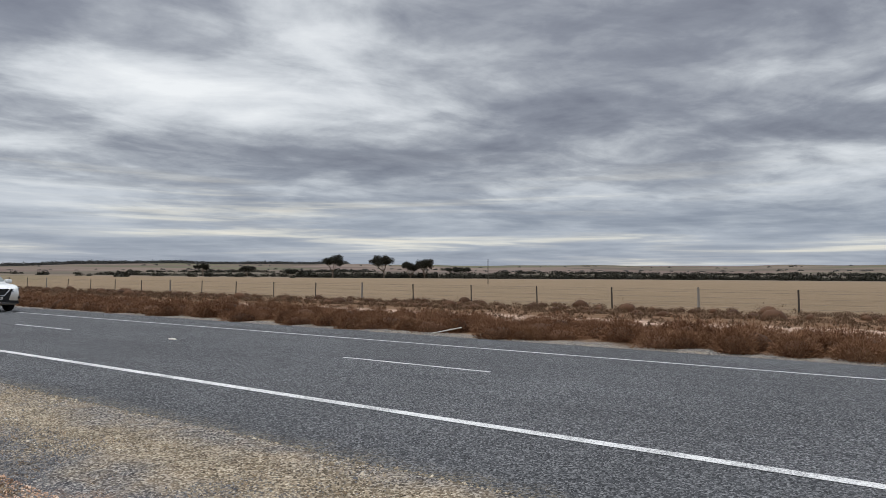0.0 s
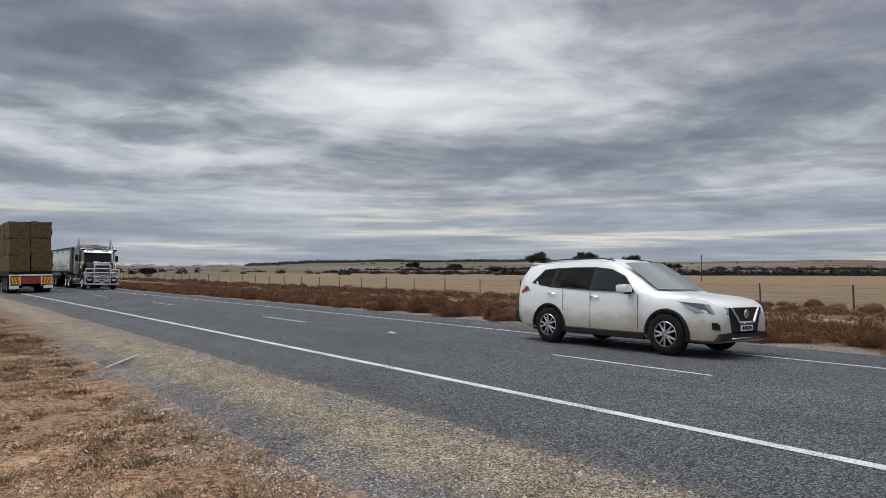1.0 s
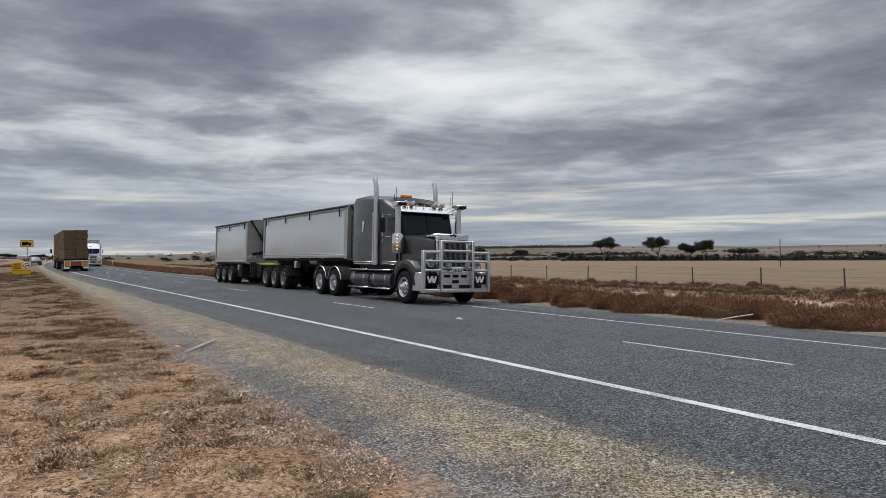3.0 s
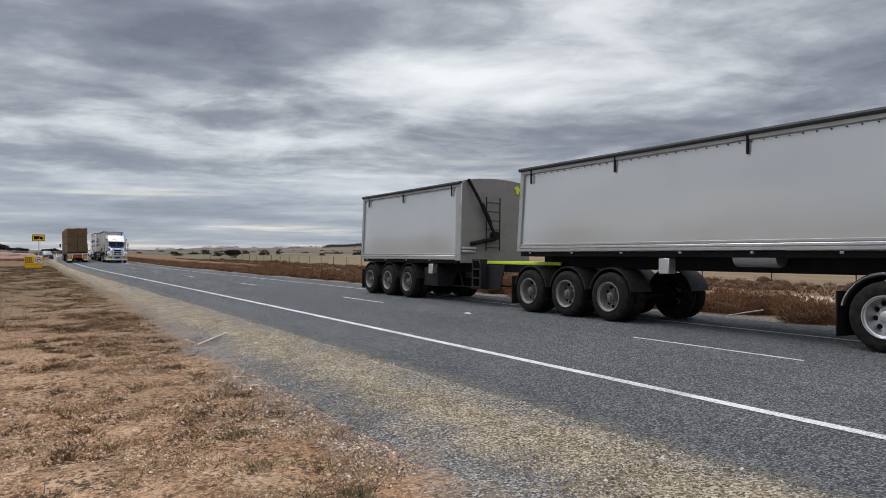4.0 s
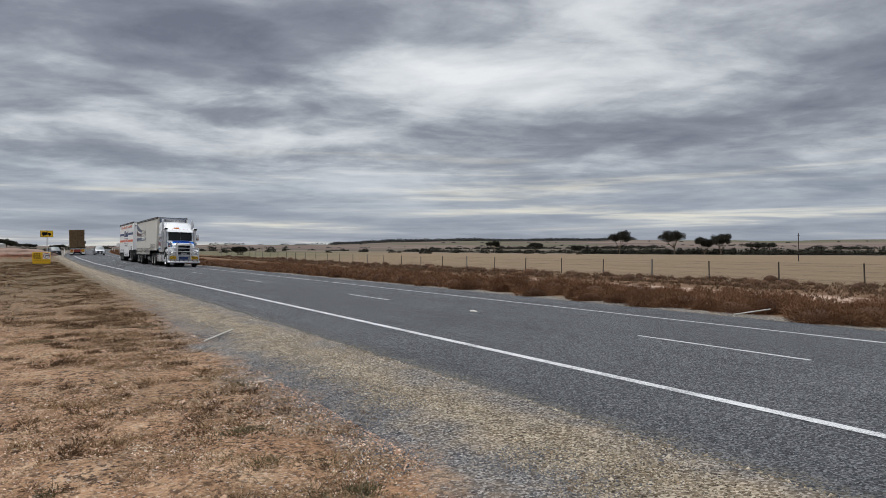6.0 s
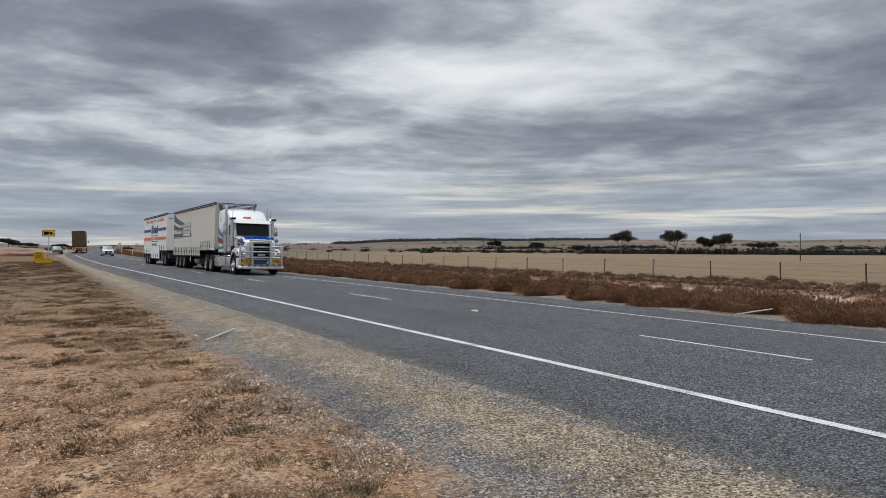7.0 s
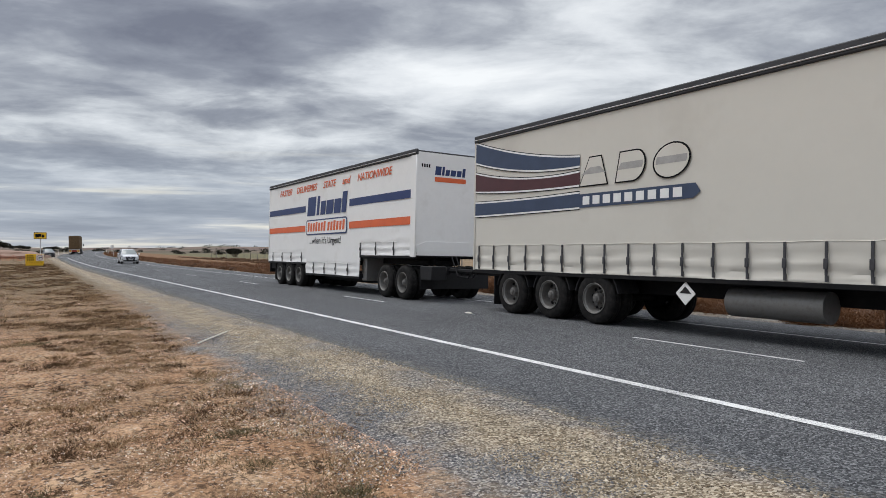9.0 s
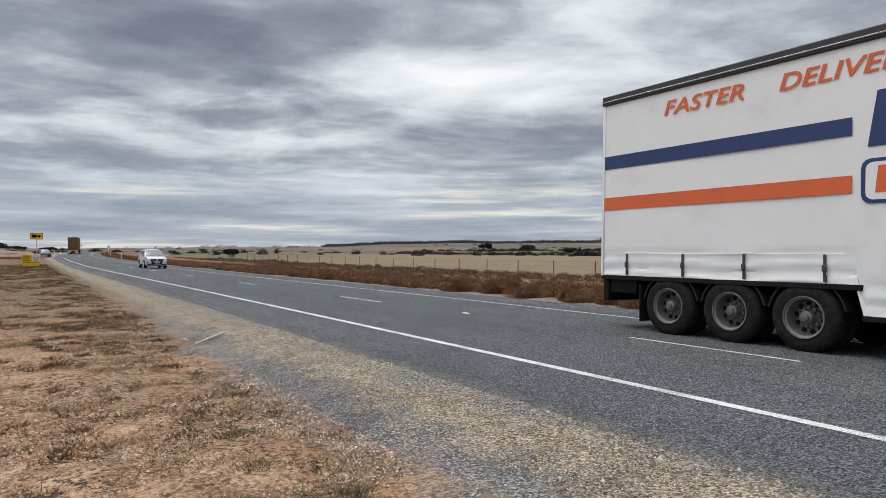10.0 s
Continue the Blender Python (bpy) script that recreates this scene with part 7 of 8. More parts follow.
        tube(bm, [(b + 0.22, 0, z0 - 0.1), (b + 0.22, 0, z0 + 0.9), (b + 0.20, 0, z0 + 0.92), (b + 0.20, 0, top - 0.2)], [0.15, 0.15, 0.11, 0.11], 14)
        part("hoist_cylinder", bm, ALLOY, tr)
        bm = bmesh.new()
        for y in (-1.08, -0.72):
            tube(bm, [(b + 0.10, y, z0 + 0.1), (b + 0.10, y, top - 0.3)], 0.018, 6)
        for k in range(6):
            tube(bm, [(b + 0.10, -1.08, z0 + 0.2 + k * 0.28), (b + 0.10, -0.72, z0 + 0.2 + k * 0.28)], 0.014, 6)
        part("ladder", bm, GUARD, tr)
        bm = bmesh.new()
        tube(bm, [(b + 0.06, -1.10, top + 0.05), (b + 0.22, -0.95, top - 0.35), (b + 0.20, -0.5, z0 + 1.0)], 0.04, 8)
        part("tarp_arm", bm, BLACK, tr)
        bm = bmesh.new()
        for k in range(3):
            tube(bm, [(b + 0.15, -0.3 + 0.12 * k, z0 + 0.5), (b + 0.45, -0.3 + 0.1 * k, z0 - 0.05), (b + 0.75, -0.25 + 0.1 * k, z0 + 0.45)], 0.018, 6)
        part("air_hose", bm, INK, tr)
        bm = bmesh.new()
        tube(bm, [(b - 4.2, -0.9, 1.35), (b - 3.4, -0.9, 1.35)], 0.17, 16)
        part("air_tank", bm, ALLOY, tr)
    mover(tr, TIPPER_REF, mid, key)
    return tr


# ---------------------------------------------------------------- curtain-sided trailers
def build_curtain_side(name, outline_low, x0, x1, top, cloth, hem, parent, buckles, mid):
    """One wall of a curtain trailer: cloth pulled to the hem by straps, rippling near it."""
    ob = None
    for s in (-1, 1):
        bm = bmesh.new()
        n, rows = 120, 30
        grid = []
        for i in range(n + 1):
            x = x0 + (x1 - x0) * i / n
            low = next(z for a, b, z in outline_low if a <= x + 1e-6 <= b + 1e-5 or b == outline_low[-1][1])
            col = []
            for j in range(rows + 1):
                f = (j / rows) ** 1.9
                z = low + (top - low) * f
                h = z - low
                pleat = max(0.0, min(1.0, (0.56 - h) / 0.10))
                wave = 0.006 * math.sin(x * 1.3 + z * 0.7) * math.sin(math.pi * f) + pleat * (0.011 * math.sin(h * 27 + 0.7 * math.sin(x * 2.1) + 0.5) + 0.006 * math.sin(h * 61 + 1.4 * math.sin(x * 3.3)) + 0.010 * math.cos(x * 10.3) * math.exp(-((h - 0.2) / 0.2) ** 2) - 0.006)
                col.append(bm.verts.new((x - mid, s * (1.245 + wave), z)))
            grid.append(col)
        for i in range(n):
            for j in range(rows):
                bm.faces.new((grid[i][j], grid[i + 1][j], grid[i + 1][j + 1], grid[i][j + 1]))
        part("curtain", bm, cloth, parent)
        for z in sorted({round(zz + hh, 3) for _, zz, hh in buckles}):
            xs = [x - mid for x, zz, hh in buckles if round(zz + hh, 3) == z]
            bm = bmesh.new()
            tube(bm, [(x, s * 1.252, z + 0.012 * (k % 2)) for k, x in enumerate([min(xs) - 0.25] + xs + [max(xs) + 0.25])], 0.005, 5)
            part("hem_seam", bm, cloth, parent)
        for x, z, h in buckles:
            bm = bmesh.new()
            box(bm, x - mid - 0.02, x - mid + 0.02, s * 1.255, s * 1.275, z, z + h, 0.004)
            box(bm, x - mid - 0.032, x - mid + 0.032, s * 1.262, s * 1.292, z + h * 0.18, z + h * 0.5, 0.008)
            box(bm, x - mid - 0.012, x - mid + 0.03, s * 1.255, s * 1.28, z - 0.09, z)
            part("curtain_strap", bm, STRAP, parent)


def freight_trailer(label, x0, x1, sections, top, cloth, axles, key, fridge):
    mid = (axles[0] + axles[-1]) / 2
    tr = empty("curtain_trailer")
    tagged(tr, label, "trailer", group="curtain-sided trailers")
    a, b = x0 - mid, x1 - mid
    # floor, roof, ends, posts
    for s0, s1, z in sections:
        bm = bmesh.new()
        box(bm, s0 - mid, s1 - mid, -1.22, 1.22, z - 0.02, z + 0.12, 0.01)
        part("deck", bm, BLACK, tr)
        for s in (-1, 1):
            bm = bmesh.new()
            box(bm, s0 - mid, s1 - mid, s * 1.18, s * 1.262, z - 0.06, z + 0.02, 0.008)
            part("side_rail", bm, BLACK, tr)
    bm = bmesh.new()
    box(bm, a, b, -1.22, 1.22, top - 0.06, top, 0.02)
    part("roof", bm, TARP, tr)
    for s in (-1, 1):
        bm = bmesh.new()
        box(bm, a - 0.02, b + 0.02, s * 1.19, s * 1.285, top - 0.15, top + 0.03, 0.02)
        part("roof_rail", bm, TARP, tr, "black roof rail")
        bm = bmesh.new()
        tube(bm, [(a, s * 1.29, top - 0.085), (b, s * 1.29, top - 0.085)], 0.012, 6)
        part("rail_bead", bm, ALLOY, tr)
    bm = bmesh.new()
    zf = sections[-1][2]
    box(bm, b - 0.10, b, -1.25, 1.25, zf, top - 0.02, 0.03)
    part("front_bulkhead", bm, cloth if not fridge else CREAM, tr)
    for s in (-1, 1):
        for x0, x1, z0 in ((b - 0.30, b + 0.01, zf - 0.02), (a - 0.01, a + 0.06, sections[0][2])):
            bm = bmesh.new()
            box(bm, x0, x1, s * 1.225, s * 1.268, z0, top - 0.13, 0.012)
            part("corner_post", bm, cloth, tr)
    bm = bmesh.new()
    box(bm, a - 0.04, a + 0.02, -1.22, 1.22, sections[0][2], top - 0.05, 0.01)
    part("rear_doors", bm, WHITE, tr)
    bm = bmesh.new()
    for y in (-0.9, -0.35, 0.35, 0.9):
        tube(bm, [(a - 0.06, y, sections[0][2] + 0.05), (a - 0.06, y, top - 0.1)], 0.018, 6)
    part("door_bar", bm, ALLOY, tr)
    return tr, mid, a, b




def logo_shape(k):
    """Plain outlines of a printed mark: a tapered block, a block with a round end, a disc."""
    if k == 0:
        return [(-0.42, -0.30), (0.40, -0.30), (0.22, 0.30), (-0.12, 0.30)]
    arc = [radians(a) for a in range(-90, 91, 18)]
    if k == 1:
        return [(-0.38, -0.30)] + [(0.12 + 0.26 * math.cos(a) + 0.05 * math.sin(a), 0.30 * math.sin(a)) for a in arc] + [(-0.26, 0.30)]
    return [(0.41 * math.cos(radians(a)) + 0.05 * math.sin(radians(a)), 0.32 * math.sin(radians(a))) for a in range(0, 360, 15)]


def build_freight_one(key):
    sec = [(-18.25, -8.6, 0.97), (-8.6, -4.50, 1.36)]
    tr, mid, a, b = freight_trailer("cream curtain-sided trailer with blue and maroon swooshes behind the truck", -18.25, -4.50, sec, 4.30, CREAM, (-14.0, -15.35, -16.7), key, False)
    straps = [(-18.0 + 0.61 * k, 1.10, 0.48) for k in range(16)] + [(-8.3 + 0.62 * k, 1.49, 0.46) for k in range(5)]
    build_curtain_side("curtain", sec, -18.2, -4.78, 4.18, CREAM, 0, tr, straps, mid)
    axle_group(tr, [x - mid for x in (-14.0, -15.35, -16.7)], "dual_dirty", RIM_DARK, key)
    rails(tr, a + 0.1, -8.6 - mid, 0.62, 0.92)
    rails(tr, -8.7 - mid, b - 0.2, 1.10, 1.34)
    y = -1.256
    m = mid
    for tops, lows, mat, lab in (((4.13, 3.60, 3.36), (3.66, 3.27, 3.19), SLATE, "dark blue swoosh"), ((3.37, 3.06, 3.05), (2.94, 2.82, 2.80), BROWNRED, "faded maroon swoosh"),
                                 ((2.63, 2.60, 2.62), (2.33, 2.33, 2.34), SLATE, "dark blue swoosh")):
        ends = [x - m for x in (-18.2, -16.13, -14.45)]
        sw = band("swoosh", ends, tops, lows, y - 0.003, mat, tr, lab)
        for g, d, trim in ((0.055, 0.0, INK), (0.038, 0.0015, CAR_WHITE)):
            band("outline", ends, [v + g for v in tops], [v - g for v in lows], y - d, trim, sw)
    sheet("logo_panel", [(-14.45 - m, 2.32), (-11.7 - m, 2.34), (-11.55 - m, 2.45), (-11.65 - m, 2.60), (-14.45 - m, 2.60)], y - 0.002, SLATE, tr, "dark blue logo panel")
    for k in range(9):
        x = -14.35 - m + k * 0.28
        sheet("logo_bar", [(x, 2.38), (x + 0.19, 2.38), (x + 0.19, 2.55), (x, 2.55)], y - 0.008, CAR_WHITE, tr, "white logo bar")
    for k in range(3):
        x = -14.5 - m + k * 0.95
        shape = logo_shape(k)
        for f, mat, off in ((1.0, INK, 0.0), (0.91, CREAM, 0.002)):
            sheet("logo_block", [(x + 0.44 + u * f, 3.04 + v * f) for u, v in shape], y - 0.002 - off, mat, tr, "black-outlined cream logo block")
        sheet("logo_shade", [(x + 0.44 + u * 0.82, 3.04 + max(-0.05, min(0.08, v))) for u, v in shape], y - 0.006, PRINT_GREY, tr, "grey shading across the logo")
    # cooler unit on the bulkhead and dark wind fairing over it
    bm = bmesh.new()
    box(bm, b, b + 0.42, -1.02, 1.02, 2.0, 3.95, 0.06, seg=2)
    cooler = part("cooler_unit", bm, CREAM, tr, "off-white refrigeration unit")
    bm = bmesh.new()
    box(bm, b + 0.22, b + 0.36, -1.05, -1.01, 3.42, 3.70, 0.02, seg=2)
    part("cooler_grip", bm, INK, cooler)
    bm = bmesh.new()
    box(bm, b + 0.16, b + 0.38, -1.035, -1.01, 2.42, 2.56, 0.01)
    part("cooler_lamp", bm, BROWNRED, cooler)
    bm = bmesh.new()
    plate(bm, [(b + 0.02, 4.24), (b + 0.55, 4.18), (b + 0.58, 3.70), (b + 0.44, 3.70), (b + 0.36, 3.92), (b + 0.02, 3.97)], -1.06, 1.06, bevel=0.02)
    part("wind_fairing", bm, SLATE, cooler)
    bm = bmesh.new()
    for k in range(5):
        box(bm, b + 0.45, b + 0.66, -0.95, 0.95, 3.78 + k * 0.08, 3.81 + k * 0.08)
    part("cooler_vent", bm, WHITE, cooler)
    # undergear: tool box, spare tank, placard
    bm = bmesh.new()
    tube(bm, [(-11.2 - m, -0.85, 0.62), (-9.6 - m, -0.85, 0.62)], 0.24, 18)
    part("air_tank", bm, RIM_DARK, tr)
    bm = bmesh.new()
    plate(bm, [(-12.05 - m, 0.72), (-11.85 - m, 0.92), (-11.65 - m, 0.72), (-11.85 - m, 0.52)], -1.22, -1.235)
    part("placard", bm, CAR_WHITE, tr, "white diamond placard")
    bm = bmesh.new()
    plate(bm, [(-11.97 - m, 0.72), (-11.85 - m, 0.84), (-11.73 - m, 0.72)], -1.236, -1.24)
    part("placard_mark", bm, GUARD, tr)
    for y_ in (-0.75, 0.75):
        bm = bmesh.new()
        box(bm, -8.9 - m, -8.78 - m, y_ - 0.07, y_ + 0.07, 0.3, 1.2, 0.01)
        part("landing_leg", bm, BLACK, tr)
    mover(tr, FREIGHT_REF, mid, key)
    return tr


def build_dolly(key):
    mid = -22.3
    d = empty("trailer_dolly")
    tagged(d, "black tandem-axle dolly between the two trailers", "dolly")
    axle_group(d, (0.30, -0.92), "dual_dirty", RIM_DARK, key, flaps=False, guards=False)
    rails(d, -1.3, 1.6, 0.78, 1.0)
    bm = bmesh.new()
    box(bm, -0.6, 0.6, -0.55, 0.55, 1.02, 1.2, 0.03)
    part("turntable", bm, BLACK, d)
    bm = bmesh.new()
    tube(bm, [(1.5, -0.4, 0.9), (4.0, 0, 0.85)], 0.07, 8)
    tube(bm, [(1.5, 0.4, 0.9), (4.0, 0, 0.85)], 0.07, 8)
    part("drawbar", bm, BLACK, d)
    bm = bmesh.new()
    box(bm, 1.25, 1.28, -1.2, 1.2, 0.35, 1.0, 0.005)
    box(bm, 1.28, 1.9, -1.2, -0.7, 0.62, 1.02, 0.02)
    part("spray_flap", bm, PLASTIC, d)
    bm = bmesh.new()
    for k, y in enumerate((-0.35, -0.2)):
        tube(bm, [(1.6, y, 1.3), (2.1, y - 0.1, 0.75), (2.7, y - 0.15, 0.72), (3.1, y, 1.25), (3.3, y, 1.9)], 0.022, 6)
    part("air_hose", bm, INK, d)
    mover(d, FREIGHT_REF, mid, key)


def build_freight_two(key):
    sec = [(-34.85, -30.05, 0.97), (-30.05, -25.0, 0.56), (-25.0, -21.22, 1.29)]
    tr, mid, a, b = freight_trailer("white curtain-sided trailer with blue and orange stripes on the dolly", -34.85, -21.22, sec, 4.41, WHITE_CURTAIN, (-30.85, -32.05, -33.25), key, False)
    straps = [(x, 1.10, 0.30) for x in (-34.2, -32.95, -31.8, -30.55)] + [(x, 0.69, 0.32) for x in (-29.2, -28.1, -27.03, -25.96)] + [(x, 1.41, 0.32) for x in (-24.94, -23.77, -22.54)]
    build_curtain_side("curtain", sec, -34.8, -21.5, 4.29, WHITE_CURTAIN, 0, tr, straps, mid)
    axle_group(tr, [x - mid for x in (-30.85, -32.05, -33.25)], "dual_dirty", RIM_DARK, key, r=0.49)
    rails(tr, a + 0.1, -30.0 - mid, 0.66, 0.92)
    rails(tr, -30.0 - mid, -25.0 - mid, 0.34, 0.54)
    rails(tr, -25.1 - mid, b - 0.2, 1.04, 1.27)
    bm = bmesh.new()
    box(bm, a, a + 0.14, -1.2, 1.2, 0.50, 0.93, 0.02)
    box(bm, a + 0.14, a + 0.80, -1.16, 1.16, 0.66, 0.93, 0.02)
    part("rear_bumper", bm, BLACK, tr)
    bm = bmesh.new()
    box(bm, -25.1 - mid, -24.75 - mid, -1.1, 1.1, 0.45, 1.3, 0.02)
    part("gooseneck", bm, DULL_ALLOY, tr)
    y, m = -1.256, mid
    for mat, z0, z1, lab in ((NAVY, 3.02, 3.27, "navy stripe"), (ORANGE, 2.235, 2.475, "orange stripe")):
        sheet("stripe", [(-34.8 - m, z0), (-30.2 - m, z0), (-30.2 - m, z1), (-34.8 - m, z1)], y, mat, tr, lab)
        sheet("stripe", [(-25.9 - m, z0), (-21.25 - m, z0), (-21.25 - m, z1), (-25.9 - m, z1)], y, mat, tr, lab)
    # logo as plain shapes: a row of slanted navy blocks, a framed orange row
    for x0, x1, h in ((-30.0, -29.15, 3.50), (-29.0, -28.75, 3.50), (-28.6, -28.15, 3.28), (-28.05, -27.4, 3.28), (-27.3, -26.7, 3.28), (-26.6, -26.2, 3.50)):
        k = (h - 2.76) * 0.16
        sheet("logo_block", [(x0 - m, 2.84), (x1 - m, 2.84), (x1 - m + k, h + 0.08), (x0 - m + k, h + 0.08)], y, NAVY, tr, "navy logo block")
    def rounded(x0, x1, z0, z1, r):
        pts = []
        for cx, cz, a0 in ((x1 - r, z0 + r, -90), (x1 - r, z1 - r, 0), (x0 + r, z1 - r, 90), (x0 + r, z0 + r, 180)):
            pts += [(cx + r * math.cos(radians(a0 + t)), cz + r * math.sin(radians(a0 + t))) for t in (0, 30, 60, 90)]
        return pts
    sheet("logo_frame", rounded(-30.08 - m, -26.08 - m, 2.08, 2.68, 0.12), y, NAVY, tr, "navy logo frame")
    sheet("logo_field", rounded(-30.02 - m, -26.14 - m, 2.13, 2.63, 0.09), y - 0.005, WHITE_CURTAIN, tr, "white logo field")
    for k in range(13):
        x = -29.9 - m + k * 0.275 + (0.12 if k > 6 else 0)
        sheet("logo_bar", [(x, 2.22), (x + 0.19, 2.22), (x + 0.23, 2.54 if k % 3 else 2.58), (x + 0.04, 2.54 if k % 3 else 2.58)], y - 0.009, ORANGE, tr, "orange logo bar")
    face = Matrix(((1, 0, 0, 0), (0, 0, -1, 0), (0, 1, 0, 0), (0, 0, 0, 1)))
    lettering("slogan", "...when it's Urgent!", 0.36, Matrix.Translation((-29.66 - m, y - 0.004, 1.74)) @ face, INK, tr, width=3.05)
    for word, xa, xb in (("FASTER", -33.38, -31.83), ("DELIVERIES", -31.25, -28.98), ("STATE", -28.35, -27.13), ("and", -26.55, -25.85), ("NATIONWIDE", -25.26, -22.72)):
        lettering("slogan", word, 0.36, Matrix.Translation((xa - m, y - 0.004, 3.84)) @ face, ORANGE, tr, width=xb - xa, shear=0.25, bold=0.004)
    # logo and bars on the bulkhead, lower recess, landing legs
    for k, (y0, y1) in enumerate(((-0.62, -0.42), (-0.38, -0.30), (-0.26, -0.12), (-0.08, 0.10), (0.14, 0.30), (0.34, 0.44))):
        bm = bmesh.new()
        plate(bm, [(y0, 3.72), (y1, 3.72), (y1 + 0.03, 3.98 if k in (0, 1, 5) else 3.90), (y0 + 0.03, 3.98 if k in (0, 1, 5) else 3.90)], b + 0.002, b + 0.008, axis="x")
        part("logo_block", bm, NAVY, tr)
    bm = bmesh.new()
    plate(bm, [(-0.62, 3.52), (0.48, 3.52), (0.48, 3.66), (-0.62, 3.66)], b + 0.002, b + 0.008, axis="x")
    part("logo_bar", bm, ORANGE, tr)
    bm = bmesh.new()
    for k in range(4):
        box(bm, b + 0.001, b + 0.006, -1.08 + k * 0.08, -1.03 + k * 0.08, 3.92, 4.02)
    part("number_bars", bm, INK, tr)
    bm = bmesh.new()
    plate(bm, [(-1.2, 1.32), (1.2, 1.32), (1.2, 1.62), (0.9, 1.74), (-0.9, 1.74), (-1.2, 1.62)], b + 0.001, b + 0.02, axis="x", bevel=0.004)
    box(bm, b + 0.02, b + 0.03, -1.1, -0.6, 1.40, 1.56)
    part("bulkhead_panel", bm, WHITE_CURTAIN, tr, "road-stained white lower panel")
    mover(tr, FREIGHT_REF, mid - 0.1, key)


# ---------------------------------------------------------------- hay road train
def build_hay_train():
    """Two flat-top trailers loaded with big bales, seen from behind; x runs forward from the tail."""
    rng = random.Random(2)
    board = surface("red_tail_board", (0.30, 0.045, 0.03), 0.6, 0, 0.25, 5)
    for n, (t0, t1) in enumerate(((0.0, 12.4), (14.2, 24.4))):
        mid = t0 + 2.6
        tr = empty("flat_top_trailer")
        tagged(tr, "red flat-top trailer carrying stacked hay bales" if n == 0 else "dark flat-top trailer carrying hay bales ahead of another", "trailer", group="hay trailers")
        bm = bmesh.new()
        box(bm, t0 - mid, t1 - mid, -1.25, 1.25, 1.14, 1.435, 0.01)
        part("deck", bm, BLACK, tr)
        rails(tr, t0 + 0.1 - mid, t1 - mid, 0.85, 1.12)
        axle_group(tr, [t0 + x - mid for x in (3.9, 2.6, 1.3)], "dual_dirty", RIM_DARK, "hay")
        if n == 0:
            bm = bmesh.new()
            box(bm, -mid - 0.03, -mid + 0.03, -1.22, 1.22, 0.62, 1.10, 0.01)
            part("tail_board", bm, board, tr)
            for s in (-1, 1):
                bm = bmesh.new()
                box(bm, -mid - 0.05, -mid - 0.03, s * 0.62, s * 1.2, 0.60, 1.05, 0.005)
                chev = part("warning_board", bm, YELLOW, tr, "yellow board with red chevrons")
                bm = bmesh.new()
                for k in range(3):
                    yy = s * (0.68 + k * 0.18)
                    plate(bm, [(yy, 0.66), (yy + 0.08, 0.66), (yy + 0.08 + s * 0.1, 1.0), (yy + s * 0.1, 1.0)], -mid - 0.055, -mid - 0.051, axis="x")
                part("chevron", bm, RED, chev)
            bm = bmesh.new()
            for y in (-1.22, -0.6, 0.6, 1.18):
                box(bm, -mid - 0.07, -mid - 0.04, y, y + 0.05, 0.5, 1.26)
            box(bm, -mid - 0.07, -mid - 0.03, -1.25, 1.25, 1.14, 1.24, 0.01)
            part("tail_frame", bm, CAR_WHITE, tr)
            for s in (-1, 1):
                bm = bmesh.new()
                box(bm, -mid - 0.06, -mid - 0.04, s * 0.7, s * 1.25, 0.30, 0.52, 0.004)
                part("mud_flap", bm, CAR_WHITE, tr)
        else:
            bm = bmesh.new()
            box(bm, t1 - mid - 0.1, t1 - mid, -1.2, 1.2, 1.2, 2.6, 0.02)
            part("headboard", bm, BLACK, tr)
        mover(tr, HAY_REF, mid, "hay")
        # bales: two abreast, three high, rough-faced
        kinds = []
        for k in range(3):
            bm = bmesh.new()
            bmesh.ops.create_cube(bm, size=1, matrix=Matrix.Diagonal((2.36, 1.23, 1.10, 1)))
            bmesh.ops.subdivide_edges(bm, edges=list(bm.edges), cuts=6, use_grid_fill=True)
            for v in bm.verts:
                p = v.co * 3 + Vector((k * 7, 0, 0))
                v.co += Vector((noise.noise(p), noise.noise(p + Vector((9, 1, 4))), noise.noise(p + Vector((3, 8, 2))))) * 0.07
                f = [abs(v.co.x) / 1.18, abs(v.co.y) / 0.61, abs(v.co.z) / 0.55]
                if sorted(f)[1] > 0.93:
                    v.co *= 0.985
            ob = part("hay_bale", bm, HAY, None)
            kinds.append(ob.data)
            bpy.data.objects.remove(ob)
        x = t0 + 1.25
        while x < t1 - 0.9:
            for lay in range(3):
                for y in (-0.62, 0.62):
                    bale = new("hay_bale", kinds[rng.randrange(3)])
                    tagged(bale, "big square bale of brown pressed hay stacked on a trailer", "hay bale", group="stacked hay bales")
                    BALES.append((bale, x, y + rng.uniform(-0.03, 0.03), 1.44 + 0.545 + lay * 1.10))
            x += 2.42
    truck = empty("hay_prime_mover")
    tagged(truck, "white prime mover pulling the hay trailers", "truck")
    bm = bmesh.new()
    box(bm, -1.9, 0.6, -1.2, 1.2, 1.1, 3.2, 0.12, seg=2)
    part("cab", bm, WHITE, truck)
    bm = bmesh.new()
    box(bm, 0.6, 1.9, -0.9, 0.9, 0.9, 2.0, 0.15, seg=2)
    part("bonnet", bm, WHITE, truck)
    for s in (-1, 1):
        bm = bmesh.new()
        tube(bm, [(-2.0, s * 1.15, 1.2), (-2.0, s * 1.15, 3.9)], 0.08, 10)
        part("exhaust_pipe", bm, CHROME, truck)
        bm = bmesh.new()
        box(bm, 0.3, 0.42, s * 1.4, s * 1.62, 2.2, 2.8, 0.03)
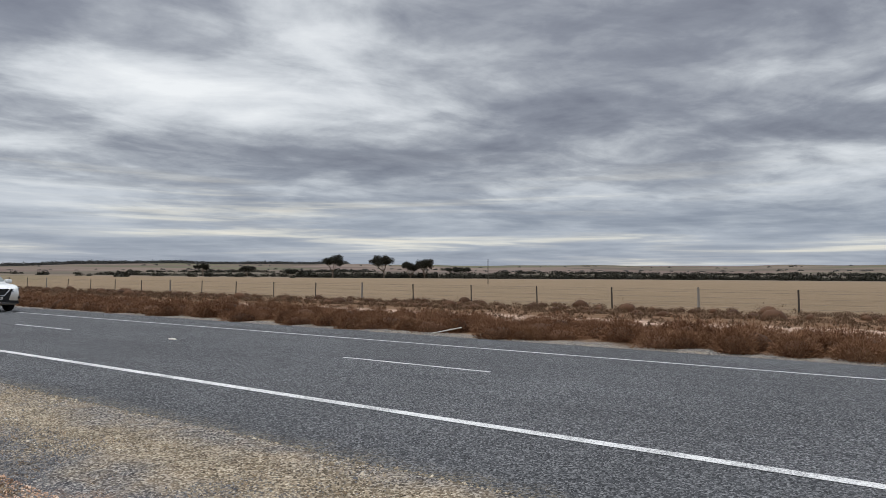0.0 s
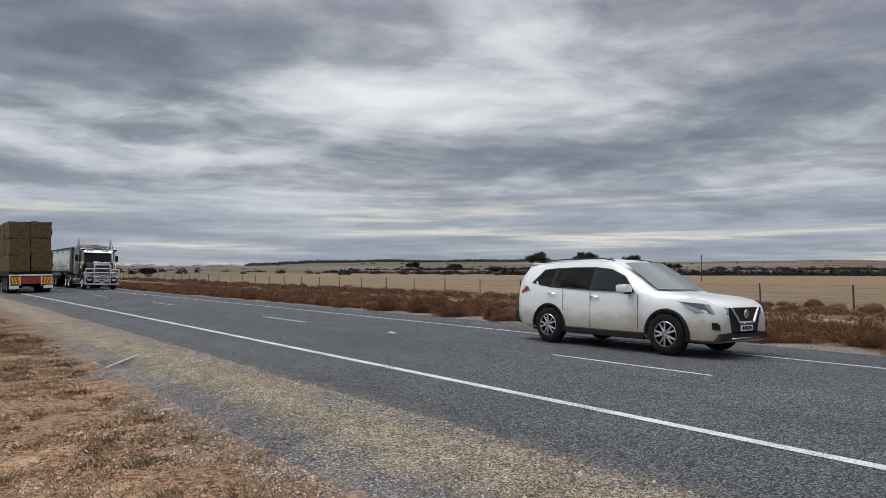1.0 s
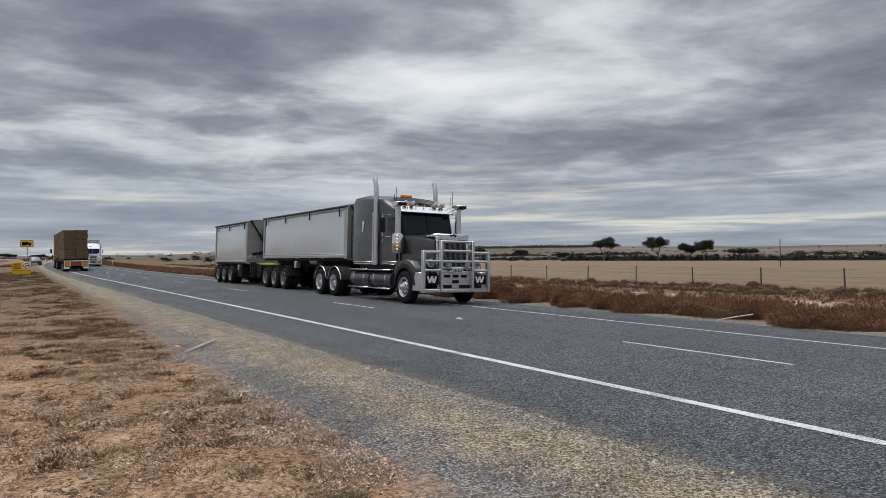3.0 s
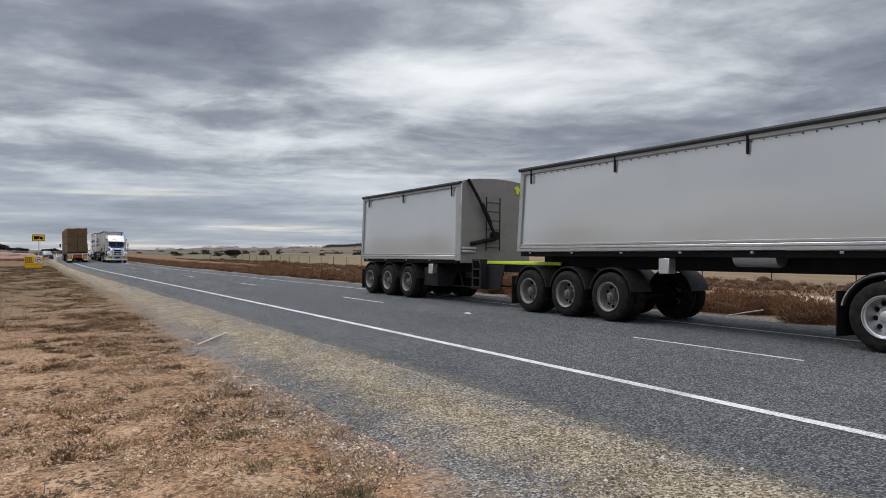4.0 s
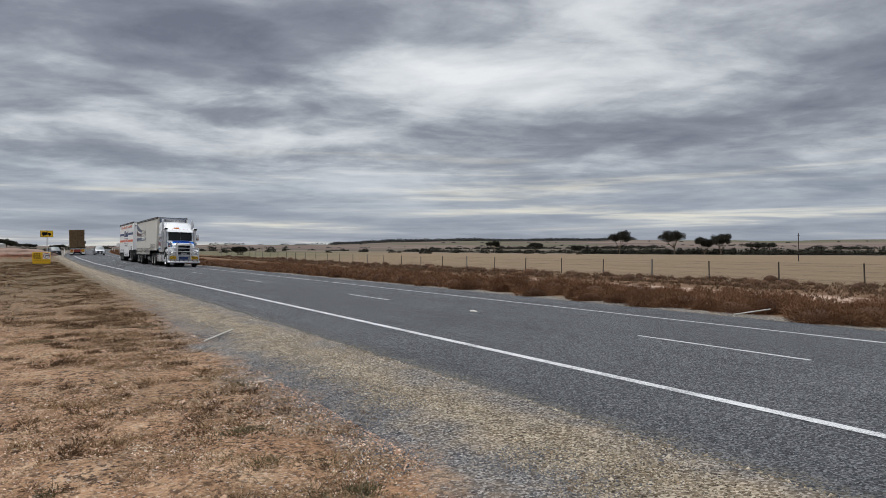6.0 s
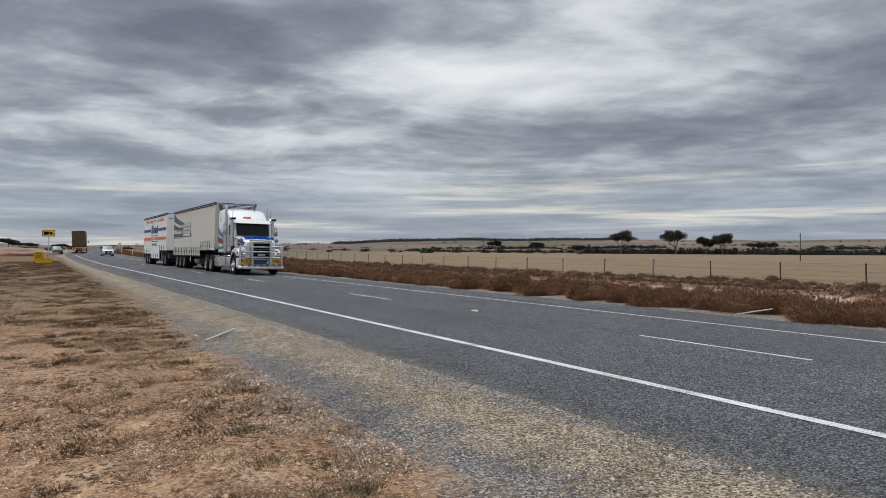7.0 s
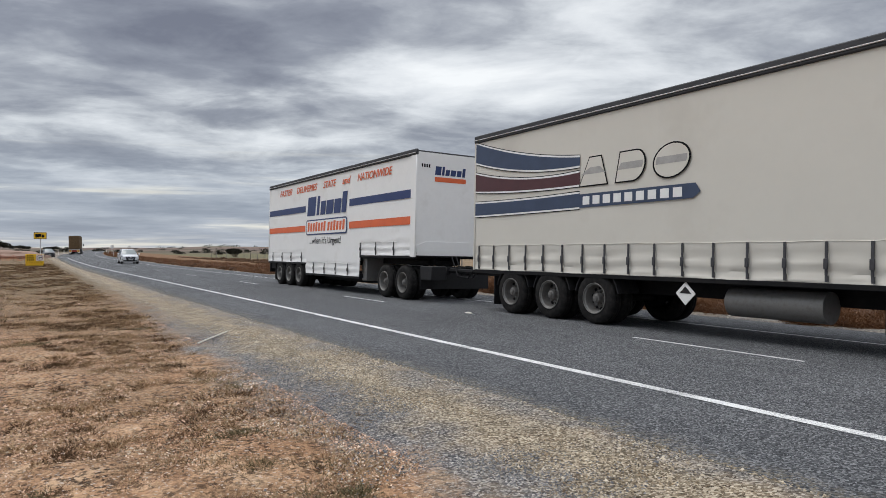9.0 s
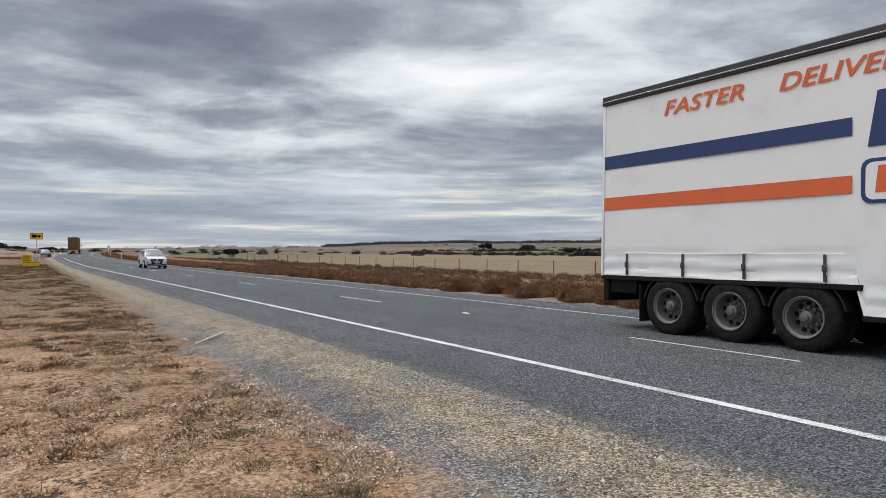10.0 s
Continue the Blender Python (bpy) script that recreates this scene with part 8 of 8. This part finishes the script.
        part("mirror", bm, PLASTIC, truck)
        add_wheel(truck, "steer", 0.9, s * 1.06, 0.52, 0.30, CHROME, "hay")
    axle_group(truck, (-3.6, -4.9), "dual_dirty", RIM_DARK, "hay")
    rails(truck, -5.4, 1.4, 0.72, 1.0)
    mover(truck, HAY_REF, 28.3, "hay")


BALES = []
tipper = build_prime_mover("tipper_prime_mover", "dark graphite prime mover with alloy bull bar pulling tippers", GRAPHITE, TIPPER_REF, "tipper", True)
build_tipper("long pale grey tipper trailer with dark tarpaulin behind its truck", -15.05, -5.05, 1.36, 3.42, (-12.0, -13.3, -14.6), "tipper", False)
build_tipper("short pale grey tipper trailer at the tail", -24.35, -17.85, 1.14, 3.40, (-20.9, -22.25, -23.6), "tipper", True)
freight = build_prime_mover("freight_prime_mover", "white prime mover with blue and maroon stripes and blue deflector", WHITE, FREIGHT_REF, "freight", False)
stripe_freight_cab(freight)
build_freight_one("freight")
build_dolly("freight")
build_freight_two("freight")
build_hay_train()


# ---------------------------------------------------------------- road works far up the road
def build_works():
    orange = surface("orange_plastic_mesh", (0.62, 0.16, 0.07), 0.6, 0, 0.25, 3)
    earth = surface("pink_spoil_earth", (0.25, 0.165, 0.125), 0.95, 0, 0.25, 1.2, 0.6, 8)
    concrete = surface("pale_tank_concrete", (0.52, 0.52, 0.50), 0.8, 0, 0.12, 1)
    # pictogram sign on two posts
    sx, sy = -90.0, -7.35
    z = float(ground_z(sx, sy))
    sign = empty("truck_warning_sign", pose(sx, sy, z))
    tagged(sign, "yellow warning sign with a black truck on a tall post", "road sign")
    bm = bmesh.new()
    box(bm, -0.02, 0.02, -0.70, 0.70, 3.05, 3.88, 0.01)
    panel = part("panel", bm, YELLOW, sign)
    bm = bmesh.new()
    plate(bm, [(-0.52, 3.32), (0.10, 3.32), (0.10, 3.66), (-0.52, 3.66)], 0.021, 0.03, axis="x")
    plate(bm, [(0.14, 3.32), (0.46, 3.32), (0.46, 3.48), (0.34, 3.60), (0.14, 3.60)], 0.021, 0.03, axis="x")
    for y in (-0.38, -0.2, 0.30):
        lathe(bm, [(0.021, 0.075), (0.03, 0.075), (0.03, 0.0)], (0, y, 3.30), axis="x", seg=14)
    part("truck_pictogram", bm, INK, panel)
    bm = bmesh.new()
    for a, b, c, d in ((-0.68, -0.64, 3.07, 3.86), (0.64, 0.68, 3.07, 3.86), (-0.68, 0.68, 3.07, 3.11), (-0.68, 0.68, 3.82, 3.86)):
        box(bm, 0.021, 0.025, a, b, c, d)
    part("border", bm, INK, panel)
    for y in (0.03,):
        bm = bmesh.new()
        tube(bm, [(-0.05, y, 0), (-0.05, y, 3.7)], 0.05, 8)
        part("sign_post", bm, ALLOY, sign)
    # board on a low stand
    sx, sy = -76.5, -8.0
    z = float(ground_z(sx, sy))
    board = empty("roadwork_board", pose(sx, sy, z - 0.18, 0, 4, 0))
    tagged(board, "yellow roadwork board with a turn symbol on a low stand", "road sign")
    bm = bmesh.new()
    box(bm, -0.02, 0.02, -0.85, 0.85, 0.25, 1.48, 0.01)
    panel = part("panel", bm, YELLOW, board)
    bm = bmesh.new()
    box(bm, 0.021, 0.03, 0.12, 0.82, 0.74, 1.44, 0.004)
    white = part("symbol_panel", bm, CAR_WHITE, panel)
    bm = bmesh.new()
    prof = [(0.031, 0.30), (0.036, 0.30), (0.036, 0.25), (0.031, 0.25)]
    lathe(bm, prof, (0, 0.47, 1.09), axis="x", seg=26)
    part("red_ring", bm, RED, white)
    bm = bmesh.new()
    plate(bm, [(0.36, 0.92), (0.44, 0.92), (0.44, 1.08), (0.60, 1.08), (0.60, 1.02), (0.70, 1.12), (0.60, 1.22), (0.60, 1.16), (0.36, 1.16)], 0.031, 0.036, axis="x")
    part("arrow", bm, INK, white)
    for k, (y0, y1) in enumerate(((-0.70, -0.1), (-0.74, -0.05), (-0.72, -0.02))):
        bm = bmesh.new()
        zz = 1.30 - k * 0.22
        for j in range(4):
            w = (y1 - y0) / 4
            box(bm, 0.021, 0.027, y0 + j * w, y0 + j * w + w * 0.72, zz - 0.06, zz + 0.06)
        part("text_bars", bm, INK, panel, "unreadable black writing as bars")
    bm = bmesh.new()
    box(bm, 0.021, 0.026, -0.83, 0.83, 0.62, 0.65)
    part("divider", bm, INK, panel)
    for y in (-0.8, 0.8):
        bm = bmesh.new()
        box(bm, -0.5, 0.5, y - 0.05, y + 0.05, 0.0, 0.06)
        tube(bm, [(-0.4, y, 0.05), (-0.03, y, 0.9)], 0.03, 6)
        tube(bm, [(0.0, y, 0.05), (0.0, y, 0.4)], 0.03, 6)
        part("stand", bm, BLACK, board)
    # orange mesh barriers on pickets
    for x, y0, y1, h in ((-112.0, -30.0, -8.9, 0.75), (-150.0, -24.0, -10.5, 0.8)):
        fence = empty("barrier_mesh", pose(x, 0, 0))
        tagged(fence, "sagging orange plastic barrier mesh on pickets", "barrier", group="orange barrier meshes")
        n = int((y1 - y0) / 1.6)
        prev = None
        for k in range(n + 1):
            y = y0 + (y1 - y0) * k / n
            zz = float(ground_z(x, y))
            bm = bmesh.new()
            tube(bm, [(0, y, zz), (0, y, zz + h + 0.1)], 0.02, 5)
            part("picket", bm, STEEL, fence)
            if prev is not None:
                bm = bmesh.new()
                ya, za = prev
                for r in range(6):
                    f = 0.15 + 0.85 * r / 5
                    sag = 0.05 + 0.04 * math.sin(k * 2.1)
                    tube(bm, [(0.02, ya, za + h * f), (0.02, (ya + y) / 2, (za + zz) / 2 + h * f - sag), (0.02, y, zz + h * f)], 0.020, 4)
                part("mesh_panel", bm, orange, fence)
            prev = (y, zz)
    # spoil heap
    bm = bmesh.new()
    bmesh.ops.create_icosphere(bm, subdivisions=4, radius=1)
    for v in list(bm.verts):
        p = v.co.copy()
        r = 1 + 0.18 * noise.noise(p * 2.2) + 0.06 * noise.noise(p * 7)
        v.co = Vector((p.x * 4.5 * r, p.y * 7.5 * r, max(-0.3, p.z) * 1.55 * r))
    heap = part("spoil_heap", bm, earth, None)
    heap.matrix_basis = pose(-138.0, -12.5, float(ground_z(-138, -12.5)) - 0.1)
    tagged(heap, "low pinkish heap of dug earth by the side road", "earth heap")
    # storage tanks
    for x, y, r, h in ((-190.0, -17.5, 2.6, 2.3), (-185.0, -22.2, 2.0, 2.6)):
        tank = empty("water_tank", pose(x, y, float(ground_z(x, y)) - 0.05))
        tagged(tank, "pale round water tank beyond the road works", "tank", group="round water tanks")
        bm = bmesh.new()
        lathe(bm, [(0.0, r), (h * 0.5, r * 1.01), (h, r)], axis="z", seg=28)
        part("shell", bm, concrete, tank)
        bm = bmesh.new()
        lathe(bm, [(h, r * 1.03), (h + 0.35, r * 0.4), (h + 0.42, 0.0)], axis="z", seg=28)
        part("roof", bm, concrete, tank)
    # guide posts and a plate beyond the far shoulder
    for x in (-124, -152, -182, -215):
        for q in ((6.0,) if x > -140 else (6.0, -5.0)):
            y = float(road_offset(x)) + q
            g = empty("guide_post", pose(x, y, float(ground_z(x, y))))
            tagged(g, "slim white roadside guide post with a red reflector", "guide post", group="standing guide posts")
            bm = bmesh.new()
            box(bm, -0.02, 0.02, -0.05, 0.05, 0, 1.05, 0.01)
            part("blade", bm, CAR_WHITE, g)
            bm = bmesh.new()
            box(bm, 0.021, 0.026, -0.035, 0.035, 0.78, 0.92)
            part("reflector", bm, RED, g)
    x = -168.0
    y = float(road_offset(x)) + 6.4
    sp = empty("small_road_sign", pose(x, y, float(ground_z(x, y))))
    tagged(sp, "plain white sign plate on one post", "road sign")
    bm = bmesh.new()
    box(bm, -0.02, 0.02, -0.32, 0.32, 1.7, 2.5, 0.01)
    part("panel", bm, CAR_WHITE, sp)
    bm = bmesh.new()
    tube(bm, [(-0.05, 0, 0), (-0.05, 0, 2.4)], 0.04, 8)
    part("sign_post", bm, ALLOY, sp)


build_works()
for az, r, h, spread, seed in ((92.0, 300, 3.6, 3.6, 21), (92.8, 290, 4.0, 4.2, 22), (93.4, 300, 3.8, 4.0, 23), (90.6, 460, 2.4, 4.0, 24), (88.6, 470, 2.0, 4.0, 25)):
    build_tree(az, r, h, spread, seed, 0.9, 0.15)


# ---------------------------------------------------------------- traffic
def lane_pose(x, q, back=False):
    """The pose of a vehicle on the road at x, q metres across; back: it drives the other way."""
    o0, o1 = float(road_offset(x - 1)), float(road_offset(x + 1))
    yaw = math.degrees(math.atan2(o1 - o0, 2.0)) + (180 if back else 0)
    z = float(rise(x)) - 0.02 * abs(q) + 0.008
    lean = -math.copysign(1.15, q) * (-1 if back else 1)
    return pose(x, float(road_offset(x)) + q, z, lean, 0, yaw)


def hay_pose(t, along):
    """The hay train draws away close to the edge line and then moves back into its lane; along: metres ahead of its tail."""
    x0, t0, v, q, back = HAY_REF
    x = x0 + v * (t - t0) - along
    return lane_pose(x, q + 0.7 * float(smooth01((-x - 130) / 75)), True)


SPANS = {"suv": (0.0, 1.5), "tipper": (0.6, 5.0), "freight": (4.2, 10.0), "hay": (0.6, 3.0), "second": (6.8, 10.0)}
SPEED = {"suv": 12.6, "tipper": 20.57, "freight": 21.22, "hay": 20.5, "second": 12.6}


def motions():
    times = [0.5 * k for k in range(21)]
    for thing, x0, offset, t0, v, q, back in MOVERS:
        if back:
            walk(thing, [(t, hay_pose(t, offset)) for t in times])
        else:
            keep_out = 0.44 if q == TIPPER_REF[3] else 0.0
            rows = []
            for t in times:
                x = x0 + v * (t - t0) + offset
                rows.append((t, lane_pose(x, q + keep_out * float(smooth01((-x - 8) / 13)))))
            walk(thing, rows)
    for bale, along, across, up in BALES:
        walk(bale, [(t, hay_pose(t, along) @ pose(0, across, up)) for t in times])
    # wheels roll while their vehicle is near; a car's five-spoke wheels turn a whole number of spokes faster than keyed
    for wheel, x, y, r, side, key in WHEELS:
        a, b = SPANS[key]
        turn = math.degrees(SPEED[key] / r) / FPS
        if key in ("suv", "second"):
            turn = 42.0
        n0, n1 = round(a * FPS), round(b * FPS)
        rows = [] if n0 == 0 else [(0.0, pose(x, y, r, 0, 0, 0 if side > 0 else 180))]
        for k in range(n0, n1 + 1):
            rows.append((k / FPS, pose(x, y, r, 0, side * turn * (k - n0), 0 if side > 0 else 180)))
        if n1 < 10 * FPS:
            rows.append((10.0, pose(x, y, r, 0, side * turn * (n1 - n0), 0 if side > 0 else 180)))
        walk(wheel, rows)


motions()
